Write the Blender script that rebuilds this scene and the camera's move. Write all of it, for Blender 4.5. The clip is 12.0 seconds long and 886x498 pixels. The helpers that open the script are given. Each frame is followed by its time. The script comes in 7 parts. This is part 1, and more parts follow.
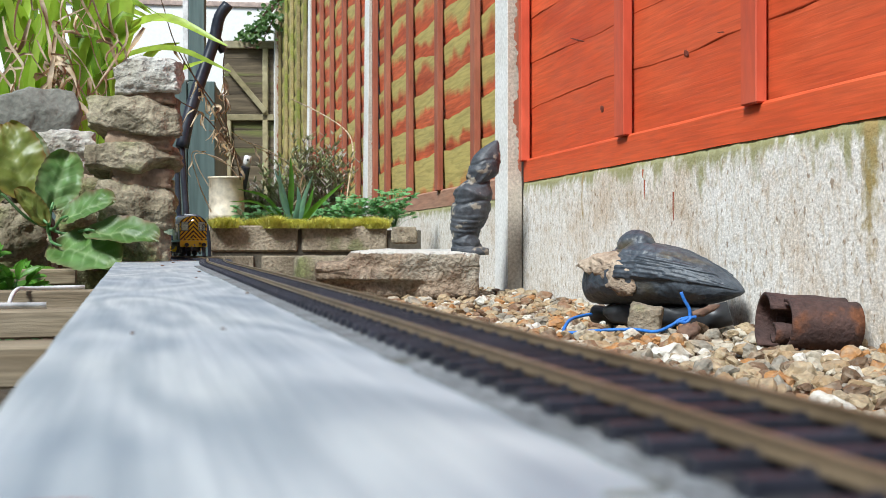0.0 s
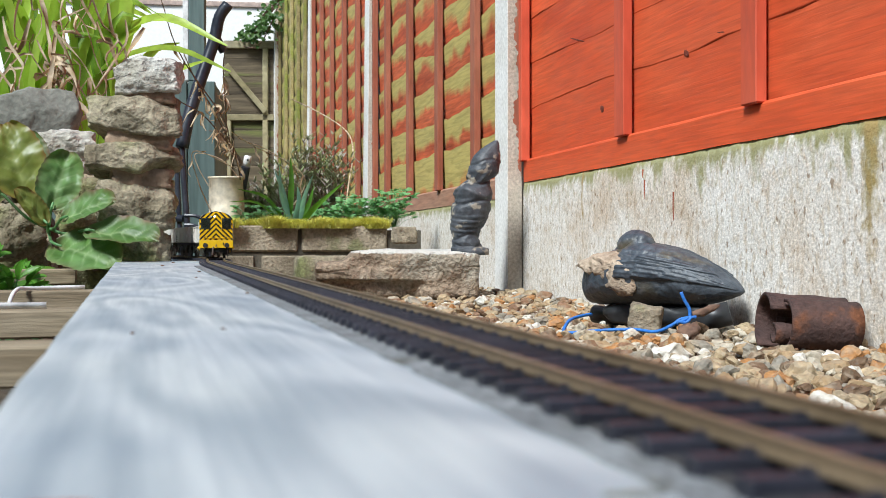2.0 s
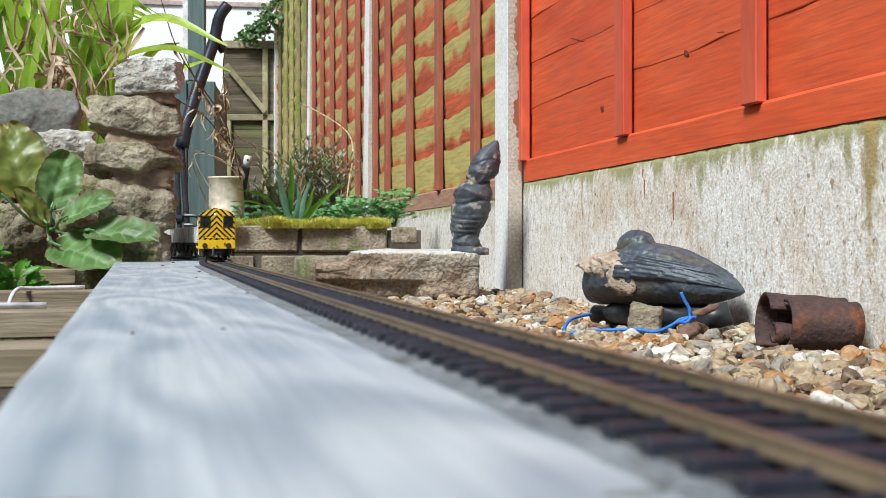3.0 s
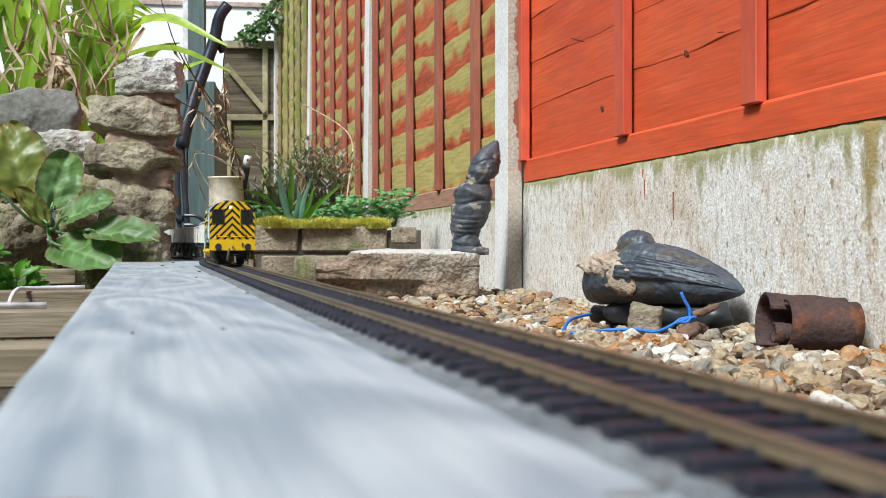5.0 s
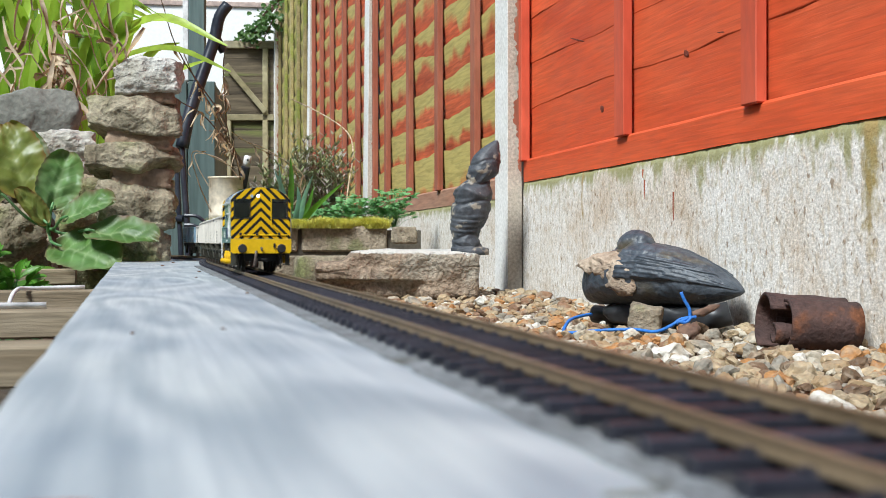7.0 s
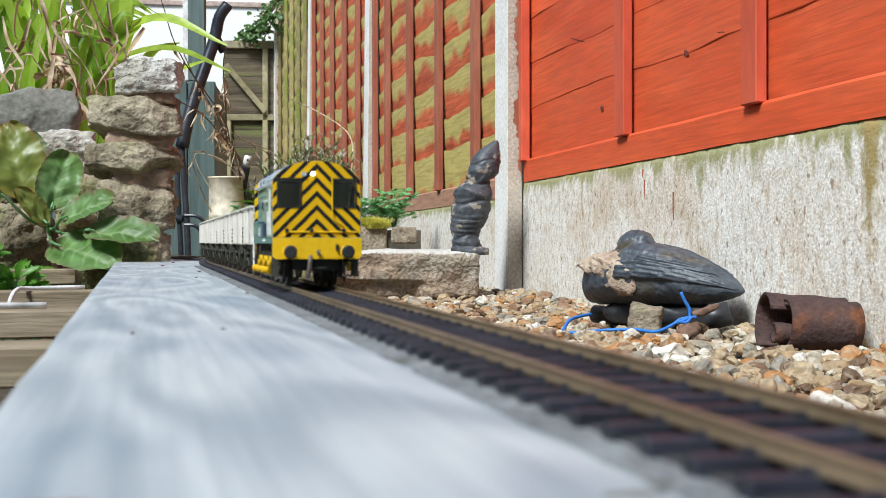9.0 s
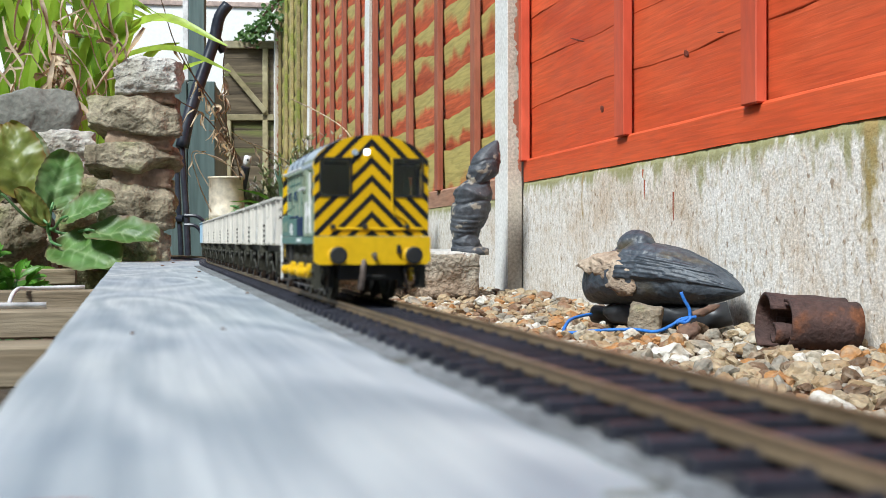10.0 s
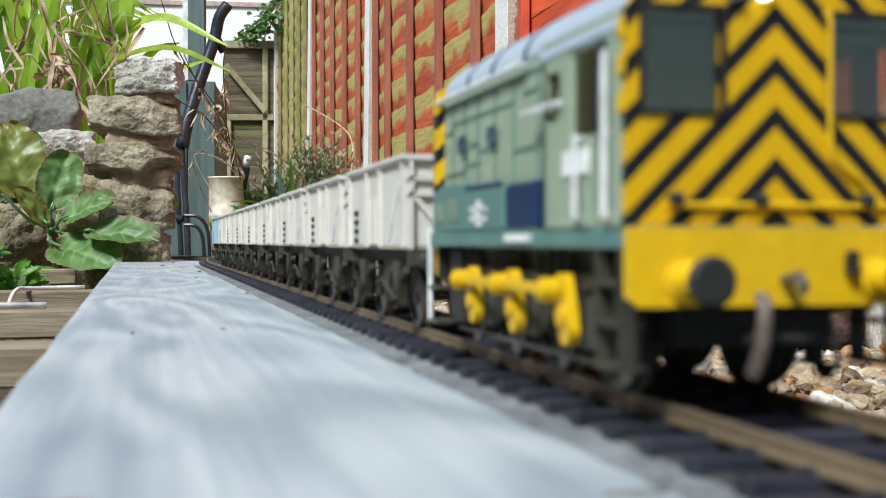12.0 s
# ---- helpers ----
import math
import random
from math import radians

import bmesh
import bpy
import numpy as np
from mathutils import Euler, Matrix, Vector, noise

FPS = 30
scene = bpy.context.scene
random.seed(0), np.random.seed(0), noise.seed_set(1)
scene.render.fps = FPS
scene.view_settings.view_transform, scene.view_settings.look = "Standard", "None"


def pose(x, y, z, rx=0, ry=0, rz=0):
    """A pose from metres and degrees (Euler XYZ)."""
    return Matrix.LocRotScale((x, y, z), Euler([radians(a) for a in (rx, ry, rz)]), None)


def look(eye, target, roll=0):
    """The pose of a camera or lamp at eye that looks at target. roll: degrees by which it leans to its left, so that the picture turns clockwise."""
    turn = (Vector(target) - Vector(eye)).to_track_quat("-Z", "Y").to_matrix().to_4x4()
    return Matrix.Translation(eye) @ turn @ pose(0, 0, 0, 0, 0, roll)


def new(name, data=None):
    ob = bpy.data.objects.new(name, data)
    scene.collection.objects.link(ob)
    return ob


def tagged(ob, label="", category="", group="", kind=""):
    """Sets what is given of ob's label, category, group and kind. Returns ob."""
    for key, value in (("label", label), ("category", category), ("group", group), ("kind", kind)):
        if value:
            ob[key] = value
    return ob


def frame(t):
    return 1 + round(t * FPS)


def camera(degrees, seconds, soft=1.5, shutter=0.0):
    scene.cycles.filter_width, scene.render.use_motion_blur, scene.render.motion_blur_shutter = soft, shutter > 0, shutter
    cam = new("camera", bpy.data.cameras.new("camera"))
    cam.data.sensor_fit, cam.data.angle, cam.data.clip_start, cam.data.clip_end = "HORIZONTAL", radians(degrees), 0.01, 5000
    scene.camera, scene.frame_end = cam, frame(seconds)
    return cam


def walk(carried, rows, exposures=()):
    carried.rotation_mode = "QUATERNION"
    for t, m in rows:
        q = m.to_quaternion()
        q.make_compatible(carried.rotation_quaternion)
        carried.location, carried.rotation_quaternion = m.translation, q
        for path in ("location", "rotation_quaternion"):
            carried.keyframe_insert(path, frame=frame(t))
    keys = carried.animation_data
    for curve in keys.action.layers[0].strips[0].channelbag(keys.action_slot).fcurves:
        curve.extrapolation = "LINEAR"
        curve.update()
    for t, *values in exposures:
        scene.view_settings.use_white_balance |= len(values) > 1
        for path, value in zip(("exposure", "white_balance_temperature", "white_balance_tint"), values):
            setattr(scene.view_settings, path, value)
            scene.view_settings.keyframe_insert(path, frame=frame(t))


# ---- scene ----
# Plan: the layout board's top is z = 0, the straight track runs along y, rail tops at z = 0.0041.
EYE_Z = 0.0221
TRACK_X = 0.0655
RAIL_Z = 0.0041
GRAVEL_Z = -0.093
cam = camera(40.07, 12.0, soft=0.9)
cam.data.dof.use_dof = True
cam.data.dof.focus_distance = 1.5
cam.data.dof.aperture_fstop = 38.0
EYE_POSE = pose(0, 0, EYE_Z, 89.65, 0, -13.77)
walk(cam, [(0.0, EYE_POSE), (12.0, EYE_POSE)], exposures=[(0.0, 0.47, 5980, 4), (12.0, 0.47, 5980, 4)])

# ---- light: bright open shade under a high sky ----
SUN_EL, SUN_AZ = 48, 226
world = bpy.data.worlds.new("sky")
scene.world = world
world.use_nodes = True
wn = world.node_tree.nodes
sky = wn.new("ShaderNodeTexSky")
sky.sky_type, sky.sun_disc = "NISHITA", False
sky.sun_elevation, sky.sun_rotation = radians(SUN_EL), radians(SUN_AZ)
sky.air_density, sky.dust_density, sky.ozone_density = 1.0, 1.2, 1.0
wn["Background"].inputs["Strength"].default_value = 0.078
world.node_tree.links.new(sky.outputs["Color"], wn["Background"].inputs["Color"])
sun = new("sun", bpy.data.lights.new("sun", "SUN"))
sun.data.energy, sun.data.angle, sun.data.color = 3.95, radians(15), (1.0, 0.98, 0.95)
az, el = radians(SUN_AZ), radians(SUN_EL)
sun.matrix_basis = look((0, 0, 0), (-math.sin(az) * math.cos(el), -math.cos(az) * math.cos(el), -math.sin(el)))


# ---- materials ----
def mat(name, a, b=None, rough=0.7, metal=0.0, scale=8.0, fine=120.0, bump=0.3, depth=0.002, stretch=(1, 1, 1), low=0.35, high=0.65, random_tint=0.0, spec=0.4, third=None, third_scale=3.0, third_at=0.62, third_soft=0.08, speck=0.3):
    """Two tones mixed by a broad noise, broken up by a fine one that also gives relief; an optional third tone in patches."""
    m = bpy.data.materials.new(name)
    m.use_nodes = True
    nt = m.node_tree
    n, l = nt.nodes, nt.links
    bsdf = n["Principled BSDF"]
    b = b or tuple(c * 0.75 for c in a)
    tc, mp = n.new("ShaderNodeTexCoord"), n.new("ShaderNodeMapping")
    mp.inputs["Scale"].default_value = stretch
    l.new(tc.outputs["Object"], mp.inputs["Vector"])
    if random_tint:
        info = n.new("ShaderNodeObjectInfo")
        shift = n.new("ShaderNodeMath")
        shift.operation = "MULTIPLY"
        shift.inputs[1].default_value = 37.0
        l.new(info.outputs["Random"], shift.inputs[0])
        l.new(shift.outputs[0], mp.inputs["Location"])

    def noise_tex(s, detail=6.0):
        t = n.new("ShaderNodeTexNoise")
        t.inputs["Scale"].default_value, t.inputs["Detail"].default_value = s, detail
        l.new(mp.outputs[0], t.inputs["Vector"])
        return t

    def ramp(src, x0, x1, c0, c1):
        r = n.new("ShaderNodeValToRGB")
        r.color_ramp.elements[0].position, r.color_ramp.elements[1].position = x0, x1
        r.color_ramp.elements[0].color, r.color_ramp.elements[1].color = (*c0, 1), (*c1, 1)
        l.new(src, r.inputs[0])
        return r

    big, small = noise_tex(scale), noise_tex(fine)
    base = ramp(big.outputs["Fac"], low, high, a, b).outputs[0]
    if third:
        patch = noise_tex(third_scale, 8.0)
        f = ramp(patch.outputs["Fac"], third_at, third_at + third_soft, (0, 0, 0), (1, 1, 1))
        mix3 = n.new("ShaderNodeMixRGB")
        l.new(f.outputs[0], mix3.inputs[0])
        l.new(base, mix3.inputs[1])
        mix3.inputs[2].default_value = (*third, 1)
        base = mix3.outputs[0]
    grain = ramp(small.outputs["Fac"], 0.3, 0.7, (1 - speck, 1 - speck, 1 - speck), (1 + speck * 0.6, 1 + speck * 0.6, 1 + speck * 0.6))
    mul = n.new("ShaderNodeMixRGB")
    mul.blend_type, mul.inputs[0].default_value = "MULTIPLY", 1.0
    l.new(base, mul.inputs[1])
    l.new(grain.outputs[0], mul.inputs[2])
    col = mul.outputs[0]
    if random_tint:
        hsv = n.new("ShaderNodeHueSaturation")
        val = n.new("ShaderNodeMapRange")
        val.inputs["To Min"].default_value, val.inputs["To Max"].default_value = 1 - random_tint, 1 + random_tint
        l.new(info.outputs["Random"], val.inputs["Value"])
        l.new(val.outputs[0], hsv.inputs["Value"])
        l.new(col, hsv.inputs["Color"])
        col = hsv.outputs[0]
    l.new(col, bsdf.inputs["Base Color"])
    rr = n.new("ShaderNodeMapRange")
    rr.inputs["To Min"].default_value, rr.inputs["To Max"].default_value = max(0.05, rough - 0.12), min(1.0, rough + 0.12)
    l.new(small.outputs["Fac"], rr.inputs["Value"])
    l.new(rr.outputs[0], bsdf.inputs["Roughness"])
    bsdf.inputs["Metallic"].default_value = metal
    bsdf.inputs["Specular IOR Level"].default_value = spec
    if bump:
        bp = n.new("ShaderNodeBump")
        bp.inputs["Strength"].default_value, bp.inputs["Distance"].default_value = bump, depth
        l.new(small.outputs["Fac"], bp.inputs["Height"])
        l.new(bp.outputs[0], bsdf.inputs["Normal"])
    return m


def leaf_mat(name, a, b, rough=0.45, scale=14.0, glow=0.35, edge=None):
    """Foliage: two greens, with light passing through the blade."""
    m = mat(name, a, b, rough, 0, scale, 60.0, 0.15, 0.001, random_tint=0.2, third=edge, third_scale=9.0, third_at=0.6)
    n, l = m.node_tree.nodes, m.node_tree.links
    bsdf, out = n["Principled BSDF"], n["Material Output"]
    tr, mx = n.new("ShaderNodeBsdfTranslucent"), n.new("ShaderNodeMixShader")
    tr.inputs["Color"].default_value = (*[min(1, c * 1.6) for c in a], 1)
    mx.inputs[0].default_value = glow
    l.new(bsdf.outputs[0], mx.inputs[1])
    l.new(tr.outputs[0], mx.inputs[2])
    l.new(mx.outputs[0], out.inputs["Surface"])
    return m


def grain_mat(name, dark, pale, rough=0.75, bands=60.0, axis=(1, 0.05, 1), bump=0.4, random_tint=0.08, warp=2.0, third=None, third_scale=3.0, third_at=0.6, depth=0.0015, third_soft=0.08, speck=0.3):
    """Sawn timber: long wavy rings along one axis, fine fibre, and an optional weathered or mossy tone."""
    m = mat(name, dark, pale, rough, 0, bands, bands * 6, bump, depth, axis, 0.32, 0.68, random_tint, 0.3, third, third_scale, third_at, third_soft, speck)
    return m


def figured_wood(name, dark, pale, rough=0.5):
    """Flat-sawn plank: the rings show as long nested arches, with fine fibre and worn paint."""
    m = bpy.data.materials.new(name)
    m.use_nodes = True
    n, l = m.node_tree.nodes, m.node_tree.links
    bsdf = n["Principled BSDF"]
    tc = n.new("ShaderNodeTexCoord")

    def tex(stretch, scale, detail, rough_detail=0.5):
        mp, t = n.new("ShaderNodeMapping"), n.new("ShaderNodeTexNoise")
        mp.inputs["Scale"].default_value = stretch
        t.inputs["Scale"].default_value, t.inputs["Detail"].default_value, t.inputs["Roughness"].default_value = scale, detail, rough_detail
        l.new(tc.outputs["Object"], mp.inputs["Vector"])
        l.new(mp.outputs[0], t.inputs["Vector"])
        return t.outputs["Fac"]

    def op(kind, a, b):
        k = n.new("ShaderNodeMath")
        k.operation = kind
        l.new(a, k.inputs[0])
        if isinstance(b, float):
            k.inputs[1].default_value = b
        elif b is not None:
            l.new(b, k.inputs[1])
        return k.outputs[0]

    def ramp(src, x0, x1, c0, c1):
        r = n.new("ShaderNodeValToRGB")
        r.color_ramp.elements[0].position, r.color_ramp.elements[1].position = x0, x1
        r.color_ramp.elements[0].color, r.color_ramp.elements[1].color = (*c0, 1), (*c1, 1)
        l.new(src, r.inputs[0])
        return r.outputs[0]

    rings = op("SINE", op("MULTIPLY", tex((1, 0.20, 1), 20.0, 1.4, 0.35), 60.0), None)
    rings = op("ADD", op("MULTIPLY", rings, 0.5), 0.5)
    wear = tex((1, 0.35, 1), 45.0, 6.0)
    fibre = tex((1, 0.03, 1), 420.0, 4.0)
    mixed = op("ADD", op("MULTIPLY", rings, 0.44), op("MULTIPLY", wear, 0.66))
    col = ramp(mixed, 0.20, 0.80, dark, pale)
    for src, c0, c1, x0, x1 in ((fibre, (0.84, 0.85, 0.87), (1.06, 1.05, 1.04), 0.3, 0.65), (tex((1, 0.5, 1), 16.0, 4.0), (0.86, 0.88, 0.92), (1.08, 1.06, 1.02), 0.35, 0.65)):
        mul = n.new("ShaderNodeMixRGB")
        mul.blend_type, mul.inputs[0].default_value = "MULTIPLY", 1.0
        l.new(col, mul.inputs[1])
        l.new(ramp(src, x0, x1, c0, c1), mul.inputs[2])
        col = mul.outputs[0]
    l.new(col, bsdf.inputs["Base Color"])
    bsdf.inputs["Roughness"].default_value = rough
    bp = n.new("ShaderNodeBump")
    bp.inputs["Strength"].default_value, bp.inputs["Distance"].default_value = 0.12, 0.0006
    l.new(mixed, bp.inputs["Height"])
    l.new(bp.outputs[0], bsdf.inputs["Normal"])
    return m


def glow_mat(name, colour, strength):
    m = bpy.data.materials.new(name)
    m.use_nodes = True
    b = m.node_tree.nodes["Principled BSDF"]
    b.inputs["Emission Color"].default_value, b.inputs["Emission Strength"].default_value = (*colour, 1), strength
    b.inputs["Base Color"].default_value = (*colour, 1)
    return m


def glass_mat(name, tint, clear=0.55, sheen=(1, 1, 1)):
    m = bpy.data.materials.new(name)
    m.use_nodes = True
    n, l = m.node_tree.nodes, m.node_tree.links
    tr, gl, mx = n.new("ShaderNodeBsdfTransparent"), n.new("ShaderNodeBsdfGlossy"), n.new("ShaderNodeMixShader")
    tr.inputs["Color"].default_value = (*tint, 1)
    gl.inputs["Roughness"].default_value = 0.05
    gl.inputs["Color"].default_value = (*sheen, 1)
    mx.inputs[0].default_value = 1 - clear
    l.new(tr.outputs[0], mx.inputs[1])
    l.new(gl.outputs[0], mx.inputs[2])
    l.new(mx.outputs[0], n["Material Output"].inputs["Surface"])
    return m


def chevron_mat(name, yellow, black, period, share, phase, rough=0.4):
    """Wasp stripes: paint bands where height plus sideways distance repeats."""
    m = bpy.data.materials.new(name)
    m.use_nodes = True
    n, l = m.node_tree.nodes, m.node_tree.links
    tc, sep = n.new("ShaderNodeTexCoord"), n.new("ShaderNodeSeparateXYZ")
    l.new(tc.outputs["Object"], sep.inputs[0])

    def op(kind, *args):
        k = n.new("ShaderNodeMath")
        k.operation = kind
        for i, v in enumerate(args):
            if isinstance(v, float):
                k.inputs[i].default_value = v
            else:
                l.new(v, k.inputs[i])
        return k.outputs[0]

    d = op("ADD", sep.outputs["Z"], op("ABSOLUTE", sep.outputs["X"]))
    f = op("FRACT", op("DIVIDE", op("SUBTRACT", d, float(phase)), float(period)))
    k = op("LESS_THAN", f, float(share))
    wear = n.new("ShaderNodeTexNoise")
    wear.inputs["Scale"].default_value, wear.inputs["Detail"].default_value = 220.0, 5.0
    l.new(tc.outputs["Object"], wear.inputs["Vector"])
    r = n.new("ShaderNodeValToRGB")
    r.color_ramp.elements[0].color, r.color_ramp.elements[1].color = (0.8, 0.8, 0.8, 1), (1.08, 1.08, 1.08, 1)
    l.new(wear.outputs["Fac"], r.inputs[0])
    mx, mul = n.new("ShaderNodeMixRGB"), n.new("ShaderNodeMixRGB")
    mx.inputs[1].default_value, mx.inputs[2].default_value = (*yellow, 1), (*black, 1)
    l.new(k, mx.inputs[0])
    mul.blend_type, mul.inputs[0].default_value = "MULTIPLY", 1.0
    l.new(mx.outputs[0], mul.inputs[1])
    l.new(r.outputs[0], mul.inputs[2])
    l.new(mul.outputs[0], n["Principled BSDF"].inputs["Base Color"])
    n["Principled BSDF"].inputs["Roughness"].default_value = rough
    n["Principled BSDF"].inputs["Specular IOR Level"].default_value = 0.22
    return m


def concrete_mat(name):
    """Limewashed pebbled concrete: worn tan patches, pits, and algae where the board's own mesh says it grows."""
    m = mat(name, (0.80, 0.77, 0.725), (0.70, 0.655, 0.59), 0.92, 0, 9, 230, 0.45, 0.003, low=0.3, high=0.7, speck=0.30, third=(0.62, 0.53, 0.43), third_scale=6.0, third_at=0.50, third_soft=0.18)
    n, l = m.node_tree.nodes, m.node_tree.links
    bsdf = n["Principled BSDF"]
    col = bsdf.inputs["Base Color"].links[0].from_socket
    tc = [k for k in n if k.type == "TEX_COORD"][0]
    mp = n.new("ShaderNodeMapping")
    mp.inputs["Scale"].default_value = (1, 1, 0.62)
    l.new(tc.outputs["Object"], mp.inputs["Vector"])

    def tex(scale, src, detail=8.0):
        t = n.new("ShaderNodeTexNoise")
        t.inputs["Scale"].default_value, t.inputs["Detail"].default_value = scale, detail
        l.new(src, t.inputs["Vector"])
        return t.outputs["Fac"]

    def ramp(src, x0, x1, c0, c1):
        r = n.new("ShaderNodeValToRGB")
        r.color_ramp.elements[0].position, r.color_ramp.elements[1].position = x0, x1
        r.color_ramp.elements[0].color, r.color_ramp.elements[1].color = (*c0, 1), (*c1, 1)
        l.new(src, r.inputs[0])
        return r.outputs[0]

    def blend(kind, fac, a, b):
        k = n.new("ShaderNodeMixRGB")
        k.blend_type = kind
        for i, v in enumerate((fac, a, b)):
            if isinstance(v, (float, tuple)):
                k.inputs[i].default_value = v
            else:
                l.new(v, k.inputs[i])
        return k.outputs[0]

    # runs of lost limewash, and open pits
    runs = ramp(tex(85.0, mp.outputs[0]), 0.48, 0.66, (1.04, 1.04, 1.04), (0.80, 0.73, 0.64))
    col = blend("MULTIPLY", 1.0, col, runs)
    pits = ramp(tex(120.0, mp.outputs[0], 3.0), 0.62, 0.70, (1, 1, 1), (0.50, 0.42, 0.34))
    col = blend("MULTIPLY", 1.0, col, pits)
    for key, tone in (("algae", (0.25, 0.24, 0.075, 1)), ("rust_run", (0.36, 0.25, 0.09, 1))):
        at = n.new("ShaderNodeAttribute")
        at.attribute_name = key
        add = n.new("ShaderNodeMath")
        l.new(at.outputs["Fac"], add.inputs[0])
        l.new(tex(70.0, mp.outputs[0]), add.inputs[1])
        col = blend("MIX", ramp(add.outputs[0], 0.66, 1.02, (0, 0, 0), (0.85, 0.85, 0.85)), col, tone)
    l.new(col, bsdf.inputs["Base Color"])
    return m


def add_fibre(m, stretch, scale, strength, bump, depth):
    """Fine sawn fibre along one axis: a thin streaky tone and its relief."""
    n, l = m.node_tree.nodes, m.node_tree.links
    bsdf = n["Principled BSDF"]
    old = bsdf.inputs["Base Color"].links[0].from_socket
    tc = [k for k in n if k.type == "TEX_COORD"][0]
    mp, t, r, mx = n.new("ShaderNodeMapping"), n.new("ShaderNodeTexNoise"), n.new("ShaderNodeValToRGB"), n.new("ShaderNodeMixRGB")
    mp.inputs["Scale"].default_value = stretch
    t.inputs["Scale"].default_value, t.inputs["Detail"].default_value, t.inputs["Distortion"].default_value = scale, 6.0, 0.6
    lo, hi = 1 - strength, 1 + strength * 0.5
    r.color_ramp.elements[0].position, r.color_ramp.elements[1].position = 0.32, 0.62
    r.color_ramp.elements[0].color, r.color_ramp.elements[1].color = (lo, lo, lo, 1), (hi, hi, hi, 1)
    mx.blend_type, mx.inputs[0].default_value = "MULTIPLY", 1.0
    l.new(tc.outputs["Object"], mp.inputs["Vector"])
    l.new(mp.outputs[0], t.inputs["Vector"])
    l.new(t.outputs["Fac"], r.inputs[0])
    l.new(old, mx.inputs[1])
    l.new(r.outputs[0], mx.inputs[2])
    l.new(mx.outputs[0], bsdf.inputs["Base Color"])
    bp = n.new("ShaderNodeBump")
    bp.inputs["Strength"].default_value, bp.inputs["Distance"].default_value = bump, depth
    l.new(t.outputs["Fac"], bp.inputs["Height"])
    if bsdf.inputs["Normal"].links:
        l.new(bsdf.inputs["Normal"].links[0].from_socket, bp.inputs["Normal"])
    l.new(bp.outputs[0], bsdf.inputs["Normal"])


def add_growth(m, key, tone, x0, x1, top):
    """Algae where the mesh's own attribute says it grows, broken up by noise."""
    n, l = m.node_tree.nodes, m.node_tree.links
    bsdf = n["Principled BSDF"]
    old = bsdf.inputs["Base Color"].links[0].from_socket
    tc = [k for k in n if k.type == "TEX_COORD"][0]
    at, t, add, r, mx = n.new("ShaderNodeAttribute"), n.new("ShaderNodeTexNoise"), n.new("ShaderNodeMath"), n.new("ShaderNodeValToRGB"), n.new("ShaderNodeMixRGB")
    mp = n.new("ShaderNodeMapping")
    mp.inputs["Scale"].default_value = (1, 1, 0.6)
    at.attribute_name = key
    t.inputs["Scale"].default_value, t.inputs["Detail"].default_value = 9.0, 9.0
    r.color_ramp.elements[0].position, r.color_ramp.elements[1].position = x0, x1
    r.color_ramp.elements[1].color = (top, top, top, 1)
    l.new(tc.outputs["Object"], mp.inputs["Vector"])
    l.new(mp.outputs[0], t.inputs["Vector"])
    l.new(at.outputs["Fac"], add.inputs[0])
    l.new(t.outputs["Fac"], add.inputs[1])
    l.new(add.outputs[0], r.inputs[0])
    l.new(r.outputs[0], mx.inputs[0])
    l.new(old, mx.inputs[1])
    mx.inputs[2].default_value = (*tone, 1)
    l.new(mx.outputs[0], bsdf.inputs["Base Color"])


# painted timber and concrete
M_BOARD = figured_wood("grey_board", (0.275, 0.312, 0.345), (0.47, 0.495, 0.508), 0.55)
# near-black that paints the shade between the sleepers
M_GAP_SHADE = mat("sleeper_gap_shade", (0.035, 0.033, 0.034), (0.065, 0.06, 0.058), 0.8, 0, 60, 700, 0.6, 0.0004)
M_TRACKBED = mat("dark_grey_roadbed", (0.15, 0.155, 0.16), (0.25, 0.26, 0.265), 0.85, 0, 60, 700, 0.6, 0.0006, third=(0.12, 0.12, 0.10), third_scale=40.0, third_at=0.56, speck=0.5)
M_BEARER = grain_mat("weathered_batten", (0.17, 0.125, 0.075), (0.38, 0.31, 0.215), 0.85, 40, (0.15, 1, 2))
M_RED = grain_mat("orange_red_stain", (0.60, 0.082, 0.024), (0.70, 0.125, 0.043), 0.62, 9, (1, 0.3, 1.6), 0.15, 0.08, depth=0.001, third=(0.46, 0.052, 0.020), third_scale=5.0, third_at=0.60, third_soft=0.16, speck=0.10)


add_fibre(M_RED, (1, 0.045, 1.2), 190.0, 0.16, 0.3, 0.0012)
M_KNOT = mat("dark_knot", (0.12, 0.022, 0.012), (0.22, 0.04, 0.016), 0.7, 0, 200, 600, 0.6, 0.001)
M_RED_DARK = grain_mat("old_red_stain", (0.45, 0.080, 0.030), (0.57, 0.130, 0.050), 0.75, 12, (1, 0.14, 1.6), 0.4, 0.10, third=(0.24, 0.055, 0.030), third_scale=7.0, third_at=0.58, third_soft=0.16)
add_growth(M_RED_DARK, "growth", (0.47, 0.40, 0.13), 0.78, 1.55, 0.95)
add_fibre(M_RED_DARK, (1, 0.10, 1.3), 90.0, 0.22, 0.4, 0.0016)
M_BROWN_RAIL = grain_mat("faded_brown_rail", (0.34, 0.16, 0.10), (0.46, 0.27, 0.18), 0.8, 12, (1, 0.14, 1.6), 0.4, 0.1)
